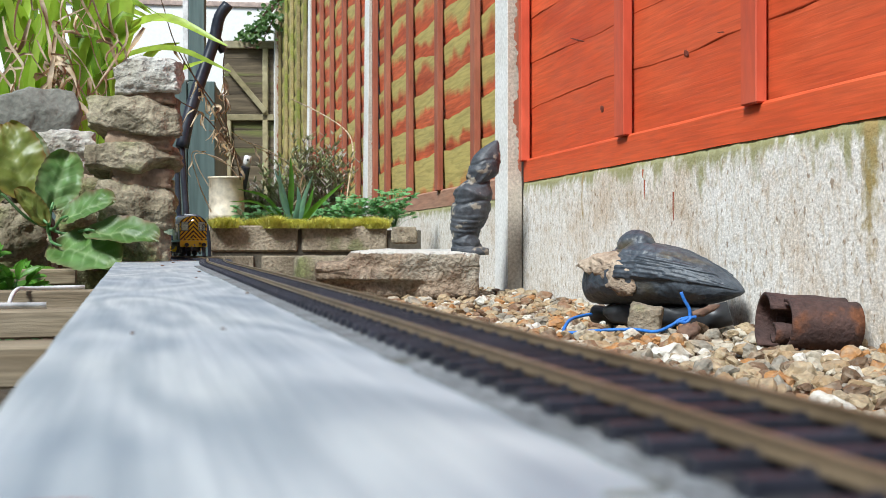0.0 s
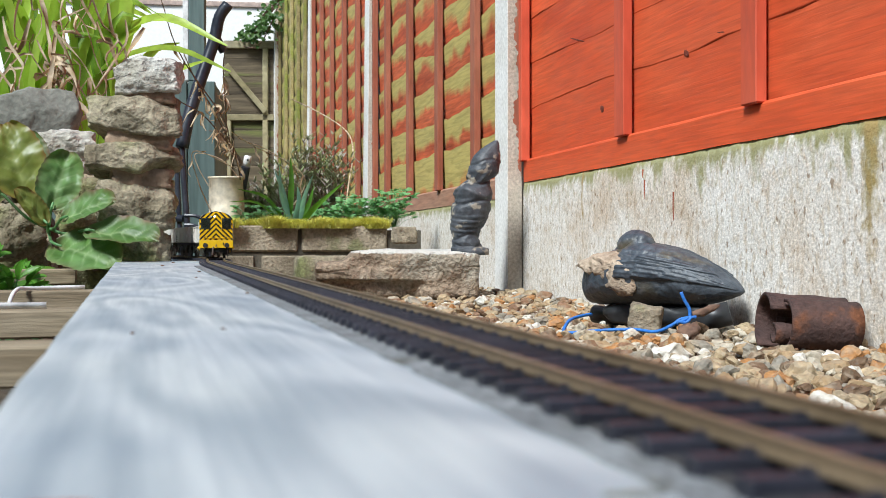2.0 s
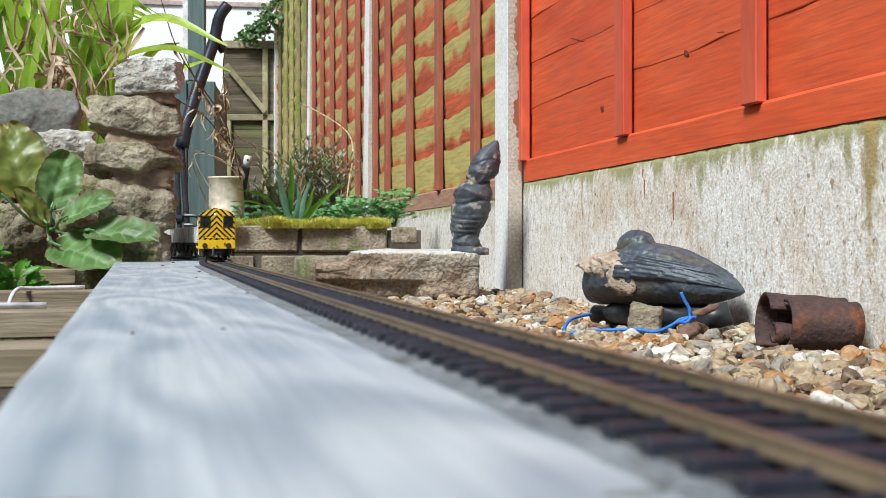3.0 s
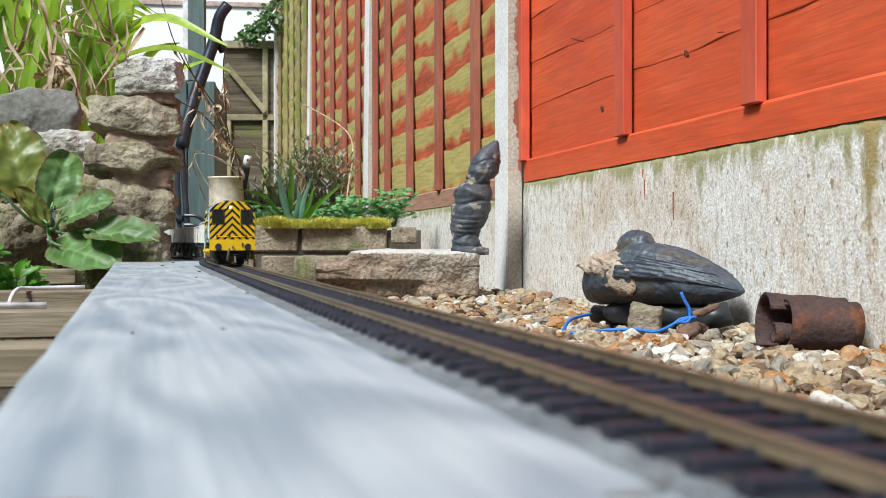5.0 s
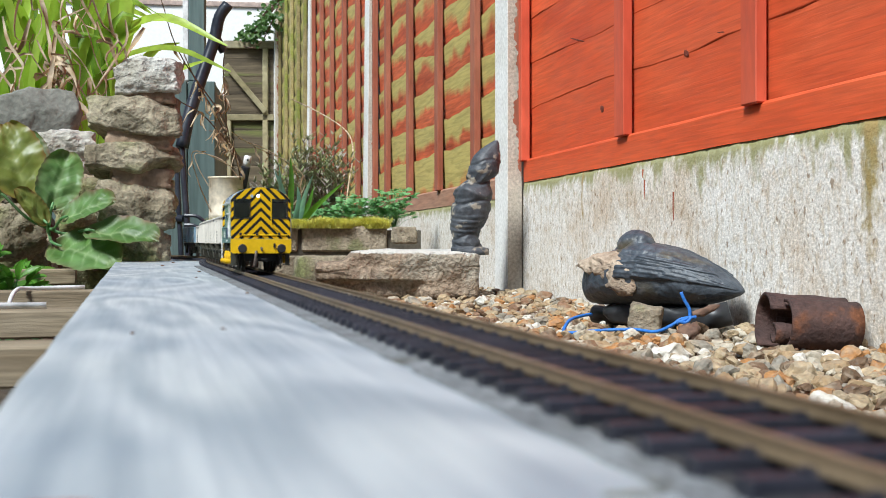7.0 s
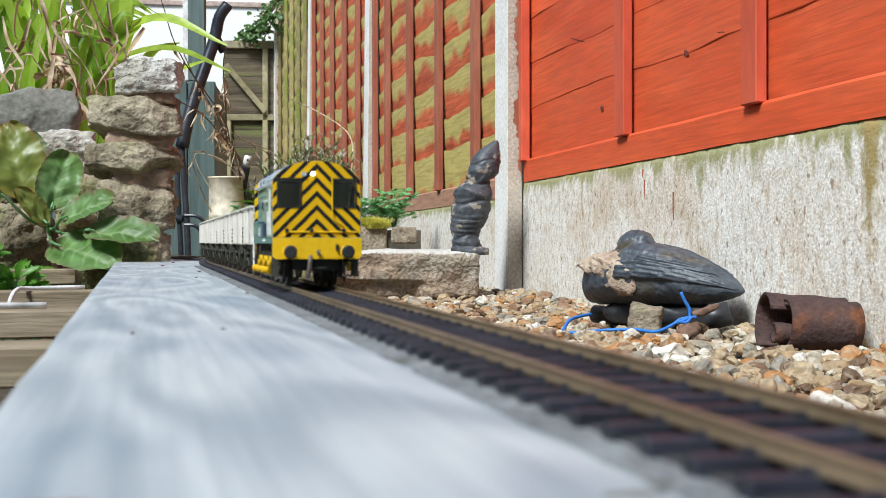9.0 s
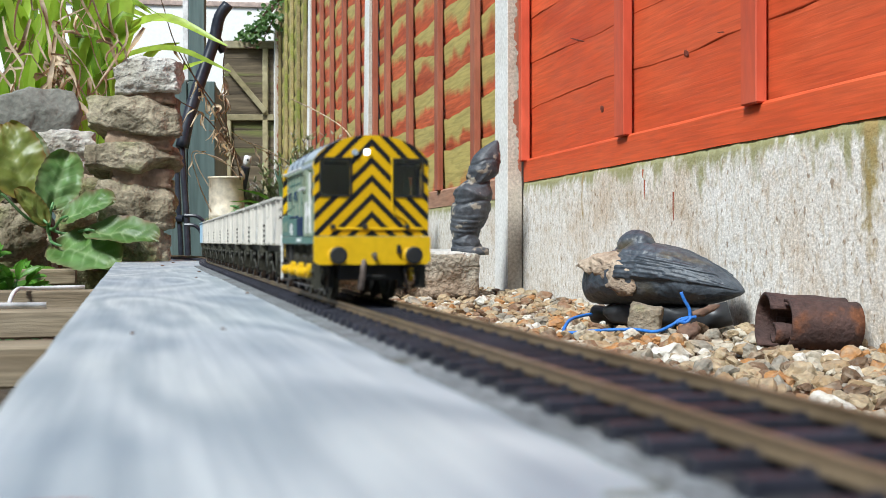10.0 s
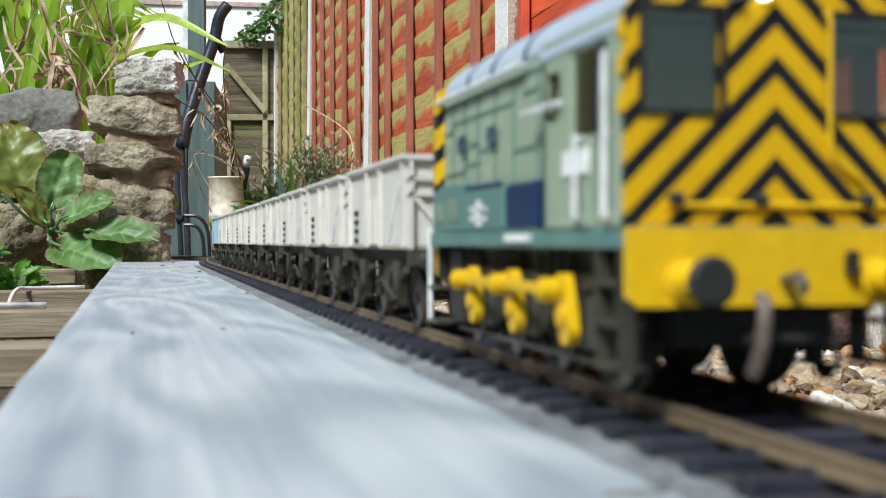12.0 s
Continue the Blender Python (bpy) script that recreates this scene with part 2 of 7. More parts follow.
M_RED_TRIM = grain_mat("brown_red_batten", (0.27, 0.075, 0.042), (0.37, 0.135, 0.08), 0.7, 14, (1, 1, 0.25), 0.3, 0.1, speck=0.2)
M_RED_BATTEN = grain_mat("red_batten", (0.50, 0.075, 0.034), (0.60, 0.11, 0.055), 0.6, 14, (1, 1, 0.3), 0.2, 0.08, speck=0.15)
M_CONCRETE = concrete_mat("pebbled_concrete")
M_POST = mat("white_washed_post", (0.82, 0.81, 0.78), (0.72, 0.70, 0.66), 0.85, 0, 10, 140, 0.3, 0.002, speck=0.18)
M_POST_BARE = mat("bare_concrete", (0.46, 0.40, 0.32), (0.60, 0.53, 0.44), 0.9, 0, 12, 160, 0.7, 0.003, third=(0.32, 0.08, 0.04), third_scale=6.0, third_at=0.62)
M_OLD_FENCE = grain_mat("silvered_green_fence", (0.26, 0.20, 0.085), (0.42, 0.34, 0.16), 0.85, 14, (1.2, 0.3, 1.2), 0.5, 0.2, third=(0.25, 0.26, 0.06), third_scale=4.0, third_at=0.52)
add_growth(M_OLD_FENCE, "growth", (0.42, 0.37, 0.11), 0.72, 1.22, 0.9)
M_GATE_RAIL = grain_mat("pale_lichened_timber", (0.26, 0.22, 0.12), (0.40, 0.35, 0.22), 0.85, 16, (0.3, 1.5, 0.3), 0.5, 0.2, third=(0.22, 0.23, 0.07), third_scale=5.0, third_at=0.62)
M_GATE = grain_mat("dark_mossy_timber", (0.075, 0.058, 0.038), (0.16, 0.125, 0.08), 0.85, 16, (0.12, 1.5, 1.5), 0.5, 0.2, third=(0.13, 0.15, 0.04), third_scale=5.0, third_at=0.55)
M_SHED = grain_mat("dark_green_shed", (0.085, 0.125, 0.12), (0.12, 0.165, 0.155), 0.6, 10, (1.5, 1.5, 0.1), 0.3, 0.12)
M_WHITE = mat("white_paint", (0.78, 0.78, 0.76), (0.7, 0.7, 0.69), 0.5, 0, 6, 60, 0.1)
M_RENDER = mat("white_render", (0.90, 0.88, 0.83), (0.86, 0.84, 0.79), 0.9, 0, 2, 40, 0.1, speck=0.06)
# stone, soil
M_STONE = mat("buff_sandstone", (0.37, 0.32, 0.225), (0.17, 0.14, 0.088), 0.9, 0, 24, 190, 1.0, 0.004, random_tint=0.15, third=(0.22, 0.225, 0.095), third_scale=13.0, third_at=0.50, third_soft=0.14, speck=0.42)
M_STONE_PALE = mat("pale_lichened_stone", (0.60, 0.58, 0.53), (0.40, 0.37, 0.30), 0.9, 0, 26, 150, 1.0, 0.006, random_tint=0.12, speck=0.4)
M_STONE_GREY = mat("grey_stone", (0.23, 0.23, 0.195), (0.17, 0.17, 0.145), 0.85, 0, 14, 160, 0.6, 0.003)
M_BLOCK = mat("brown_rough_block", (0.36, 0.275, 0.195), (0.20, 0.145, 0.10), 0.9, 0, 22, 140, 1.0, 0.008, third=(0.38, 0.34, 0.27), third_scale=9.0, third_at=0.50, third_soft=0.14, speck=0.45)
M_BRICK = mat("weathered_brick", (0.36, 0.30, 0.22), (0.22, 0.18, 0.125), 0.9, 0, 24, 150, 1.0, 0.005, random_tint=0.15, third=(0.20, 0.195, 0.10), third_scale=10.0, third_at=0.58)


def add_pale_top(m, z0, z1, tone):
    """Paler tone on a stone's upper bed face."""
    n, l = m.node_tree.nodes, m.node_tree.links
    bsdf = n["Principled BSDF"]
    old = bsdf.inputs["Base Color"].links[0].from_socket
    tc = [k for k in n if k.type == "TEX_COORD"][0]
    sep, t, sc, add, r, mx = n.new("ShaderNodeSeparateXYZ"), n.new("ShaderNodeTexNoise"), n.new("ShaderNodeMapRange"), n.new("ShaderNodeMath"), n.new("ShaderNodeValToRGB"), n.new("ShaderNodeMixRGB")
    t.inputs["Scale"].default_value, t.inputs["Detail"].default_value = 60.0, 8.0
    sc.inputs["From Min"].default_value, sc.inputs["From Max"].default_value = z0, z1
    r.color_ramp.elements[0].position, r.color_ramp.elements[1].position = 0.85, 1.15
    l.new(tc.outputs["Object"], sep.inputs[0])
    l.new(tc.outputs["Object"], t.inputs["Vector"])
    l.new(sep.outputs["Z"], sc.inputs["Value"])
    l.new(sc.outputs[0], add.inputs[0])
    l.new(t.outputs["Fac"], add.inputs[1])
    l.new(add.outputs[0], r.inputs[0])
    l.new(r.outputs[0], mx.inputs[0])
    l.new(old, mx.inputs[1])
    mx.inputs[2].default_value = (*tone, 1)
    l.new(mx.outputs[0], bsdf.inputs["Base Color"])


add_pale_top(M_BLOCK, 0.034, 0.048, (0.56, 0.54, 0.50))
M_MORTAR = mat("old_mortar", (0.12, 0.105, 0.08), (0.07, 0.06, 0.045), 0.95, 0, 20, 150, 0.8, 0.003)
M_SOIL = mat("dark_soil", (0.06, 0.045, 0.03), (0.10, 0.075, 0.05), 0.95, 0, 12, 90, 1.0, 0.01)
M_GRAVEL = mat("gravel_bed", (0.20, 0.14, 0.085), (0.12, 0.08, 0.05), 0.9, 0, 40, 160, 1.0, 0.006)
M_MORTAR_RED = mat("pinkish_mortar", (0.40, 0.285, 0.20), (0.24, 0.17, 0.11), 0.95, 0, 20, 140, 0.8, 0.003)
# railway
M_RAIL = mat("tarnished_rail", (0.25, 0.185, 0.115), (0.155, 0.112, 0.066), 0.35, 0.3, 40, 300, 0.2, 0.0002, speck=0.1)
M_SLEEPER = mat("dark_plastic_sleeper", (0.017, 0.018, 0.027), (0.031, 0.031, 0.043), 0.52, 0, 60, 600, 0.3, 0.0003, random_tint=0.25)
M_BLACK = mat("weathered_black", (0.012, 0.012, 0.012), (0.026, 0.024, 0.02), 0.6, 0, 90, 500, 0.2, 0.0002, speck=0.1)
M_FRAME = mat("oily_frame", (0.032, 0.031, 0.022), (0.06, 0.056, 0.038), 0.6, 0, 90, 500, 0.2, 0.0002, speck=0.1)
M_STEEL = mat("worn_wheel_steel", (0.20, 0.18, 0.16), (0.12, 0.10, 0.09), 0.4, 0.7, 90, 500, 0.1, 0.0001, speck=0.1)
M_GREEN = mat("faded_bluish_green", (0.27, 0.33, 0.235), (0.31, 0.37, 0.27), 0.45, 0, 60, 500, 0.05, 0.0001, speck=0.1)
M_TEAL = mat("teal_green", (0.10, 0.20, 0.18), (0.12, 0.22, 0.195), 0.45, 0, 60, 500, 0.05, 0.0001, speck=0.1)
M_NAVY = mat("navy_blue", (0.006, 0.022, 0.075), (0.009, 0.03, 0.09), 0.45, 0, 60, 500, 0.05, 0.0001, speck=0.1)
M_ROOF = mat("grey_blue_roof", (0.36, 0.43, 0.52), (0.40, 0.47, 0.55), 0.35, 0, 60, 500, 0.05, 0.0001, speck=0.1)
M_YELLOW = mat("warning_yellow", (0.70, 0.435, 0.003), (0.62, 0.375, 0.003), 0.4, 0, 60, 400, 0.05, 0.0001, speck=0.1)
M_WASP = chevron_mat("wasp_stripes", (0.64, 0.375, 0.001), (0.012, 0.012, 0.014), 0.0054, 0.42, 0.0249)
M_WASP_NOSE = chevron_mat("nose_stripes", (0.70, 0.43, 0.003), (0.012, 0.012, 0.014), 0.0060, 0.42, 0.0240)
M_HOSE = mat("grey_brown_hose", (0.10, 0.075, 0.06), (0.17, 0.13, 0.11), 0.6, 0, 90, 500, 0.2, 0.0002)
M_HANDRAIL = mat("white_handrail", (0.75, 0.75, 0.73), (0.66, 0.66, 0.65), 0.5, 0, 60, 300, 0)
M_WAGON = mat("pale_grey_wagon", (0.65, 0.62, 0.555), (0.57, 0.54, 0.485), 0.6, 0, 50, 400, 0.1, 0.0002, random_tint=0.06, speck=0.08)
M_WAGON_BLUE = mat("pale_blue_wagon", (0.33, 0.47, 0.58), (0.29, 0.42, 0.52), 0.6, 0, 50, 400, 0.1, 0.0002, speck=0.1)
M_MARK = mat("white_marking", (0.8, 0.8, 0.78), (0.75, 0.75, 0.73), 0.5, 0, 60, 300, 0)
M_LAMP = glow_mat("lit_headlamp", (1.0, 0.98, 0.95), 3.0)
M_GLASS = glass_mat("smoky_glazing", (0.90, 0.89, 0.82), 0.92, (1.0, 0.92, 0.76))
M_DROPLIGHT = glass_mat("shiny_droplight", (0.9, 0.9, 0.85), 0.35)
M_INSIDE = mat("drab_cab_inside", (0.34, 0.31, 0.24), (0.40, 0.365, 0.29), 0.8, 0, 60, 300, 0)
# garden
M_BERGENIA = leaf_mat("bergenia_leaf", (0.085, 0.18, 0.035), (0.15, 0.26, 0.09), 0.48, 22, 0.20, (0.24, 0.20, 0.19))


def add_leaf_marks(m, vein, rim):
    """Paler veins and a reddened rim, where the leaf's own mesh says they run."""
    n, l = m.node_tree.nodes, m.node_tree.links
    bsdf = n["Principled BSDF"]
    for key, colour, top in (("vein", vein, 0.45), ("rim", rim, 0.80)):
        old = bsdf.inputs["Base Color"].links[0].from_socket
        at, r, mx = n.new("ShaderNodeAttribute"), n.new("ShaderNodeMapRange"), n.new("ShaderNodeMixRGB")
        at.attribute_name = key
        r.inputs["To Max"].default_value = top
        l.new(at.outputs["Fac"], r.inputs["Value"])
        l.new(r.outputs[0], mx.inputs[0])
        l.new(old, mx.inputs[1])
        mx.inputs[2].default_value = (*colour, 1)
        l.new(mx.outputs[0], bsdf.inputs["Base Color"])


M_BERGENIA_OLD = leaf_mat("olive_old_leaf", (0.14, 0.17, 0.03), (0.19, 0.23, 0.05), 0.4, 9, 0.25, (0.22, 0.10, 0.05))
add_leaf_marks(M_BERGENIA, (0.42, 0.52, 0.27), (0.20, 0.085, 0.07))
add_leaf_marks(M_BERGENIA_OLD, (0.42, 0.45, 0.16), (0.24, 0.07, 0.03))
M_STRAP = leaf_mat("strap_leaf", (0.32, 0.49, 0.04), (0.44, 0.58, 0.10), 0.35, 8, 0.45)
M_STRAP_DARK = leaf_mat("deep_green_strap_leaf", (0.11, 0.21, 0.015), (0.23, 0.35, 0.04), 0.45, 8, 0.4)
M_DRY = leaf_mat("dried_leaf", (0.30, 0.19, 0.09), (0.66, 0.55, 0.40), 0.8, 40, 0.2)
M_TWIG = mat("brown_twig", (0.20, 0.12, 0.08), (0.12, 0.07, 0.05), 0.85, 0, 60, 200, 0.4, 0.001)
M_BLUEGREEN = leaf_mat("blue_green_blade", (0.24, 0.46, 0.36), (0.32, 0.54, 0.43), 0.4, 10, 0.3)
M_GRASS = leaf_mat("green_blade", (0.11, 0.28, 0.03), (0.17, 0.36, 0.06), 0.4, 10, 0.35)
M_HERB = leaf_mat("small_green_leaf", (0.15, 0.33, 0.12), (0.25, 0.45, 0.21), 0.5, 12, 0.3)
M_LAVENDER = leaf_mat("grey_purple_shrub", (0.23, 0.30, 0.11), (0.40, 0.31, 0.33), 0.7, 12, 0.2)
M_MOSS = leaf_mat("yellow_green_moss", (0.54, 0.53, 0.09), (0.70, 0.66, 0.20), 0.9, 20, 0.25)
M_IVY = leaf_mat("ivy_leaf", (0.06, 0.13, 0.03), (0.13, 0.22, 0.06), 0.4, 12, 0.3)
# odds and ends
M_RESIN = mat("worn_black_resin", (0.040, 0.046, 0.056), (0.080, 0.087, 0.098), 0.5, 0, 26, 120, 0.5, 0.003, third=(0.30, 0.27, 0.22), third_scale=34.0, third_at=0.585, third_soft=0.05)
M_DUCK = mat("slate_black_plastic", (0.040, 0.050, 0.064), (0.085, 0.098, 0.115), 0.42, 0, 22, 130, 0.7, 0.003, third=(0.11, 0.095, 0.065), third_scale=19.0, third_at=0.58, third_soft=0.12, speck=0.4)
M_TORN = mat("torn_foam", (0.52, 0.42, 0.32), (0.38, 0.28, 0.20), 0.95, 0, 40, 120, 1.0, 0.006)
M_RUST = mat("rusty_iron", (0.058, 0.034, 0.031), (0.090, 0.050, 0.042), 0.85, 0.1, 30, 170, 0.9, 0.003, third=(0.17, 0.065, 0.03), third_scale=18.0, third_at=0.6)
M_BLUE = mat("bright_blue_cord", (0.04, 0.19, 0.62), (0.03, 0.15, 0.5), 0.5, 0, 60, 300, 0.3, 0.0006)
M_PIPE = mat("black_plastic", (0.02, 0.022, 0.026), (0.035, 0.037, 0.04), 0.4, 0, 20, 100, 0.1)
M_NAVYPL = mat("dark_blue_black_plastic", (0.015, 0.018, 0.028), (0.03, 0.034, 0.045), 0.35, 0, 20, 100, 0.1)
M_TIN = mat("stained_cream_tin", (0.76, 0.69, 0.56), (0.64, 0.53, 0.37), 0.5, 0, 12, 60, 0.2, 0.001, third=(0.40, 0.23, 0.10), third_scale=12.0, third_at=0.56)
M_ROD = mat("white_plastic_rod", (0.74, 0.74, 0.73), (0.66, 0.66, 0.65), 0.35, 0, 20, 100, 0.05)
M_SHRUB_HOUSE = mat("pale_roof_tile", (0.55, 0.42, 0.36), (0.45, 0.34, 0.29), 0.9, 0, 5, 40, 0.3)


# ---- mesh helpers ----
def part(name, bm, material, parent=None, label="", smooth=False):
    me = bpy.data.meshes.new(name)
    bmesh.ops.recalc_face_normals(bm, faces=bm.faces[:])
    bm.to_mesh(me)
    bm.free()
    if material:
        me.materials.append(material)
    if smooth:
        for p in me.polygons:
            p.use_smooth = True
    ob = new(name, me)
    ob.parent = parent
    if label:
        ob["label"] = label
    return ob


def thing(name, label, category, m=None, group="", kind=""):
    ob = new(name)
    ob.empty_display_size = 0.02
    if m is not None:
        ob.matrix_basis = m
    return tagged(ob, label, category, group, kind)


def tag_mesh(ob, label, category, m=None, group="", kind=""):
    if m is not None:
        ob.matrix_basis = m
    return tagged(ob, label, category, group, kind)


def box(bm, x0, x1, y0, y1, z0, z1, bev=0.0, m=None):
    v = [bm.verts.new((x, y, z)) for z in (z0, z1) for y in (y0, y1) for x in (x0, x1)]
    f = [bm.faces.new([v[i] for i in q]) for q in ((0, 2, 3, 1), (4, 5, 7, 6), (0, 1, 5, 4), (2, 6, 7, 3), (0, 4, 6, 2), (1, 3, 7, 5))]
    if bev:
        e = list({e for q in f for e in q.edges})
        r = bmesh.ops.bevel(bm, geom=e, offset=bev, segments=1, affect="EDGES", clamp_overlap=True)
        v = list({w for q in r["faces"] for w in q.verts} | {w for w in v if w.is_valid})
    if m is not None:
        bmesh.ops.transform(bm, matrix=m, verts=[w for w in v if w.is_valid])
    return bm


def tube(bm, pts, r, seg=8, r1=None, caps=True):
    """A round bar along a run of points, tapering from r to r1."""
    pts = [Vector(p) for p in pts]
    r1 = r if r1 is None else r1
    rings, n = [], len(pts)
    side = None
    for i, p in enumerate(pts):
        d = (pts[min(i + 1, n - 1)] - pts[max(i - 1, 0)]).normalized()
        if side is None:
            side = d.orthogonal().normalized()
        side = (side - d * side.dot(d)).normalized()
        other = d.cross(side)
        k = r + (r1 - r) * i / max(1, n - 1)
        rings.append([bm.verts.new(p + side * (k * math.cos(2 * math.pi * j / seg)) + other * (k * math.sin(2 * math.pi * j / seg))) for j in range(seg)])
    for a, b in zip(rings, rings[1:]):
        for j in range(seg):
            bm.faces.new((a[j], a[(j + 1) % seg], b[(j + 1) % seg], b[j]))
    if caps:
        bm.faces.new(rings[0][::-1])
        bm.faces.new(rings[-1])
    return bm


def lathe(bm, profile, seg=20, m=None):
    """A turned shape about z from (radius, height) pairs."""
    rings = [[bm.verts.new((max(r, 1e-5) * math.cos(2 * math.pi * j / seg), max(r, 1e-5) * math.sin(2 * math.pi * j / seg), z)) for j in range(seg)] for r, z in profile]
    for a, b in zip(rings, rings[1:]):
        for j in range(seg):
            bm.faces.new((a[j], a[(j + 1) % seg], b[(j + 1) % seg], b[j]))
    bm.faces.new(rings[0][::-1])
    bm.faces.new(rings[-1])
    if m is not None:
        bmesh.ops.transform(bm, matrix=m, verts=[v for q in rings for v in q])
    return bm


def prism(bm, outline, axis, a, b):
    """An outline in the two other axes, extruded along axis from a to b."""
    def at(p, k):
        return {"x": (k, p[0], p[1]), "y": (p[0], k, p[1]), "z": (p[0], p[1], k)}[axis]
    lo, hi = [bm.verts.new(at(p, a)) for p in outline], [bm.verts.new(at(p, b)) for p in outline]
    n = len(outline)
    bm.faces.new(lo[::-1])
    bm.faces.new(hi)
    for i in range(n):
        bm.faces.new((lo[i], lo[(i + 1) % n], hi[(i + 1) % n], hi[i]))
    return bm


def smooth_run(points, n):
    """A Catmull-Rom run of n points through the given ones."""
    p = [Vector(q) for q in points]
    p = [2 * p[0] - p[1]] + p + [2 * p[-1] - p[-2]]
    out = []
    for i in range(n):
        u = i / (n - 1) * (len(p) - 3)
        k = min(int(u), len(p) - 4)
        t = u - k
        a, b, c, d = p[k:k + 4]
        out.append(0.5 * ((2 * b) + (c - a) * t + (2 * a - 5 * b + 4 * c - d) * t * t + (3 * b - a - 3 * c + d) * t ** 3))
    return out


def rock(bm, size, seed, rough=0.16, flat=0.55, sub=3, freq=2.2, planes=0, deep=0.0):
    """A squarish weathered stone of the given size, centred at the origin, with broken facets."""
    r = bmesh.ops.create_icosphere(bm, subdivisions=sub, radius=1.0)
    big = max(size)
    k = Vector((max(0.3, size[0] / big), max(0.3, size[1] / big), max(0.3, size[2] / big)))
    rnd = random.Random(seed * 13.7)
    cuts = []
    for i in range(planes):
        d = Vector((rnd.uniform(-1, 1), rnd.uniform(-1, 1), rnd.uniform(-1, 1))).normalized()
        cuts.append((d, rnd.uniform(0.80, 0.97) - deep))
    o = Vector((seed * 7.3, seed * 3.1, seed * 1.7))
    for v in r["verts"]:
        c = v.co.copy()
        q = max(abs(c.x), abs(c.y), abs(c.z))
        c = c.lerp(c / q * 0.9, flat)
        for d, h in cuts:
            over = c.dot(d) - h
            if over > 0:
                c -= d * over
        p = Vector((c.x * k.x, c.y * k.y, c.z * k.z))
        d = 1 + rough * noise.noise(p * freq + o) + rough * 0.42 * noise.noise(p * freq * 2.7 + o) + rough * 0.13 * noise.noise(p * freq * 8 + o)
        d = d - 0.06 * abs(noise.noise(p * 4.1 - o))
        v.co = Vector((c.x * d * size[0] / 2, c.y * d * size[1] / 2, c.z * d * size[2] / 2))
    return bm


def blade(bm, pts, width, n=8, fold=0.25, twist=0.0, tip=0.15, facing=None):
    """A strap leaf along a run of points, with a folded midrib."""
    run = smooth_run(pts, n)
    rows = []
    for i, p in enumerate(run):
        d = (run[min(i + 1, n - 1)] - run[max(i - 1, 0)]).normalized()
        ref = Vector(facing) if facing else Vector((0, 0, 1))
        s = d.cross(ref)
        s = s.normalized() if s.length > 1e-4 else d.orthogonal().normalized()
        s.rotate(Matrix.Rotation(twist * i / n, 3, d))
        up = s.cross(d)
        t = i / (n - 1)
        w = width / 2 * min(1.0, 0.55 + 2.5 * t) * (1 - t ** 3 * (1 - tip))
        rows.append((bm.verts.new(p - s * w + up * (fold * w)), bm.verts.new(p), bm.verts.new(p + s * w + up * (fold * w))))
    for a, b in zip(rows, rows[1:]):
        bm.faces.new((a[0], a[1], b[1], b[0]))
        bm.faces.new((a[1], a[2], b[2], b[1]))
    return bm


# ---- the track's line: (distance run, sideways place), straight and then bending away behind the stones ----
def track_line():
    pts = [(TRACK_X, -0.75 + 0.05 * i) for i in range(38)]  # straight to y = 1.1
    bend = [(0.0665, 1.17), (0.0697, 1.26), (0.0752, 1.352), (0.0762, 1.40), (0.0735, 1.452), (0.0668, 1.50), (0.0568, 1.548), (0.042, 1.60), (0.019, 1.655), (-0.013, 1.708), (-0.055, 1.757), (-0.106, 1.795), (-0.165, 1.82), (-0.235, 1.832), (-0.31, 1.83)]
    run = smooth_run([(x, y, 0) for x, y in pts[-4:] + bend], 240)
    return [Vector((x, y, 0)) for x, y in pts[:-4]] + run


LINE = track_line()
ARC = [0.0]
for p, q in zip(LINE, LINE[1:]):
    ARC.append(ARC[-1] + (q - p).length)
ARC = [a - 0.75 for a in ARC]  # equals y along the straight
AX, AY = np.array([p.x for p in LINE]), np.array([p.y for p in LINE])


def on_track(s):
    return Vector((float(np.interp(s, ARC, AX)), float(np.interp(s, ARC, AY)), 0.0))


# ---- ground and board ----
def ground():
    bm = bmesh.new()
    n = 60
    for i in range(n + 1):
        for j in range(n + 1):
            x, y = -3 + 7 * i / n, -3 + 14 * j / n
            bm.verts.new((x, y, GRAVEL_Z - 0.03 + 0.012 * noise.noise((x * 3, y * 3, 0))))
    bm.verts.ensure_lookup_table()
    for i in range(n):
        for j in range(n):
            a = i * (n + 1) + j
            bm.faces.new([bm.verts[k] for k in (a, a + n + 1, a + n + 2, a + 1)])
    far = [bm.verts.new(p) for p in ((-300, -300, -0.16), (300, -300, -0.16), (300, 300, -0.16), (-300, 300, -0.16))]
    bm.faces.new(far)
    tag_mesh(part("ground", bm, M_SOIL), "dark garden soil", "ground", kind="structure")


def gravel_bed():
    bm = bmesh.new()
    nx, ny = 34, 120
    for i in range(nx + 1):
        for j in range(ny + 1):
            x, y = 0.10 + 0.66 * i / nx, 0.1 + 2.9 * j / ny
            bm.verts.new((x, y, GRAVEL_Z - 0.008 + 0.006 * noise.noise((x * 9, y * 9, 0))))
    bm.verts.ensure_lookup_table()
    for i in range(nx):
        for j in range(ny):
            a = i * (ny + 1) + j
            bm.faces.new([bm.verts[k] for k in (a, a + ny + 1, a + ny + 2, a + 1)])
    tag_mesh(part("gravel_bed", bm, M_GRAVEL), "sandy bed under loose flint gravel", "gravel", kind="structure")


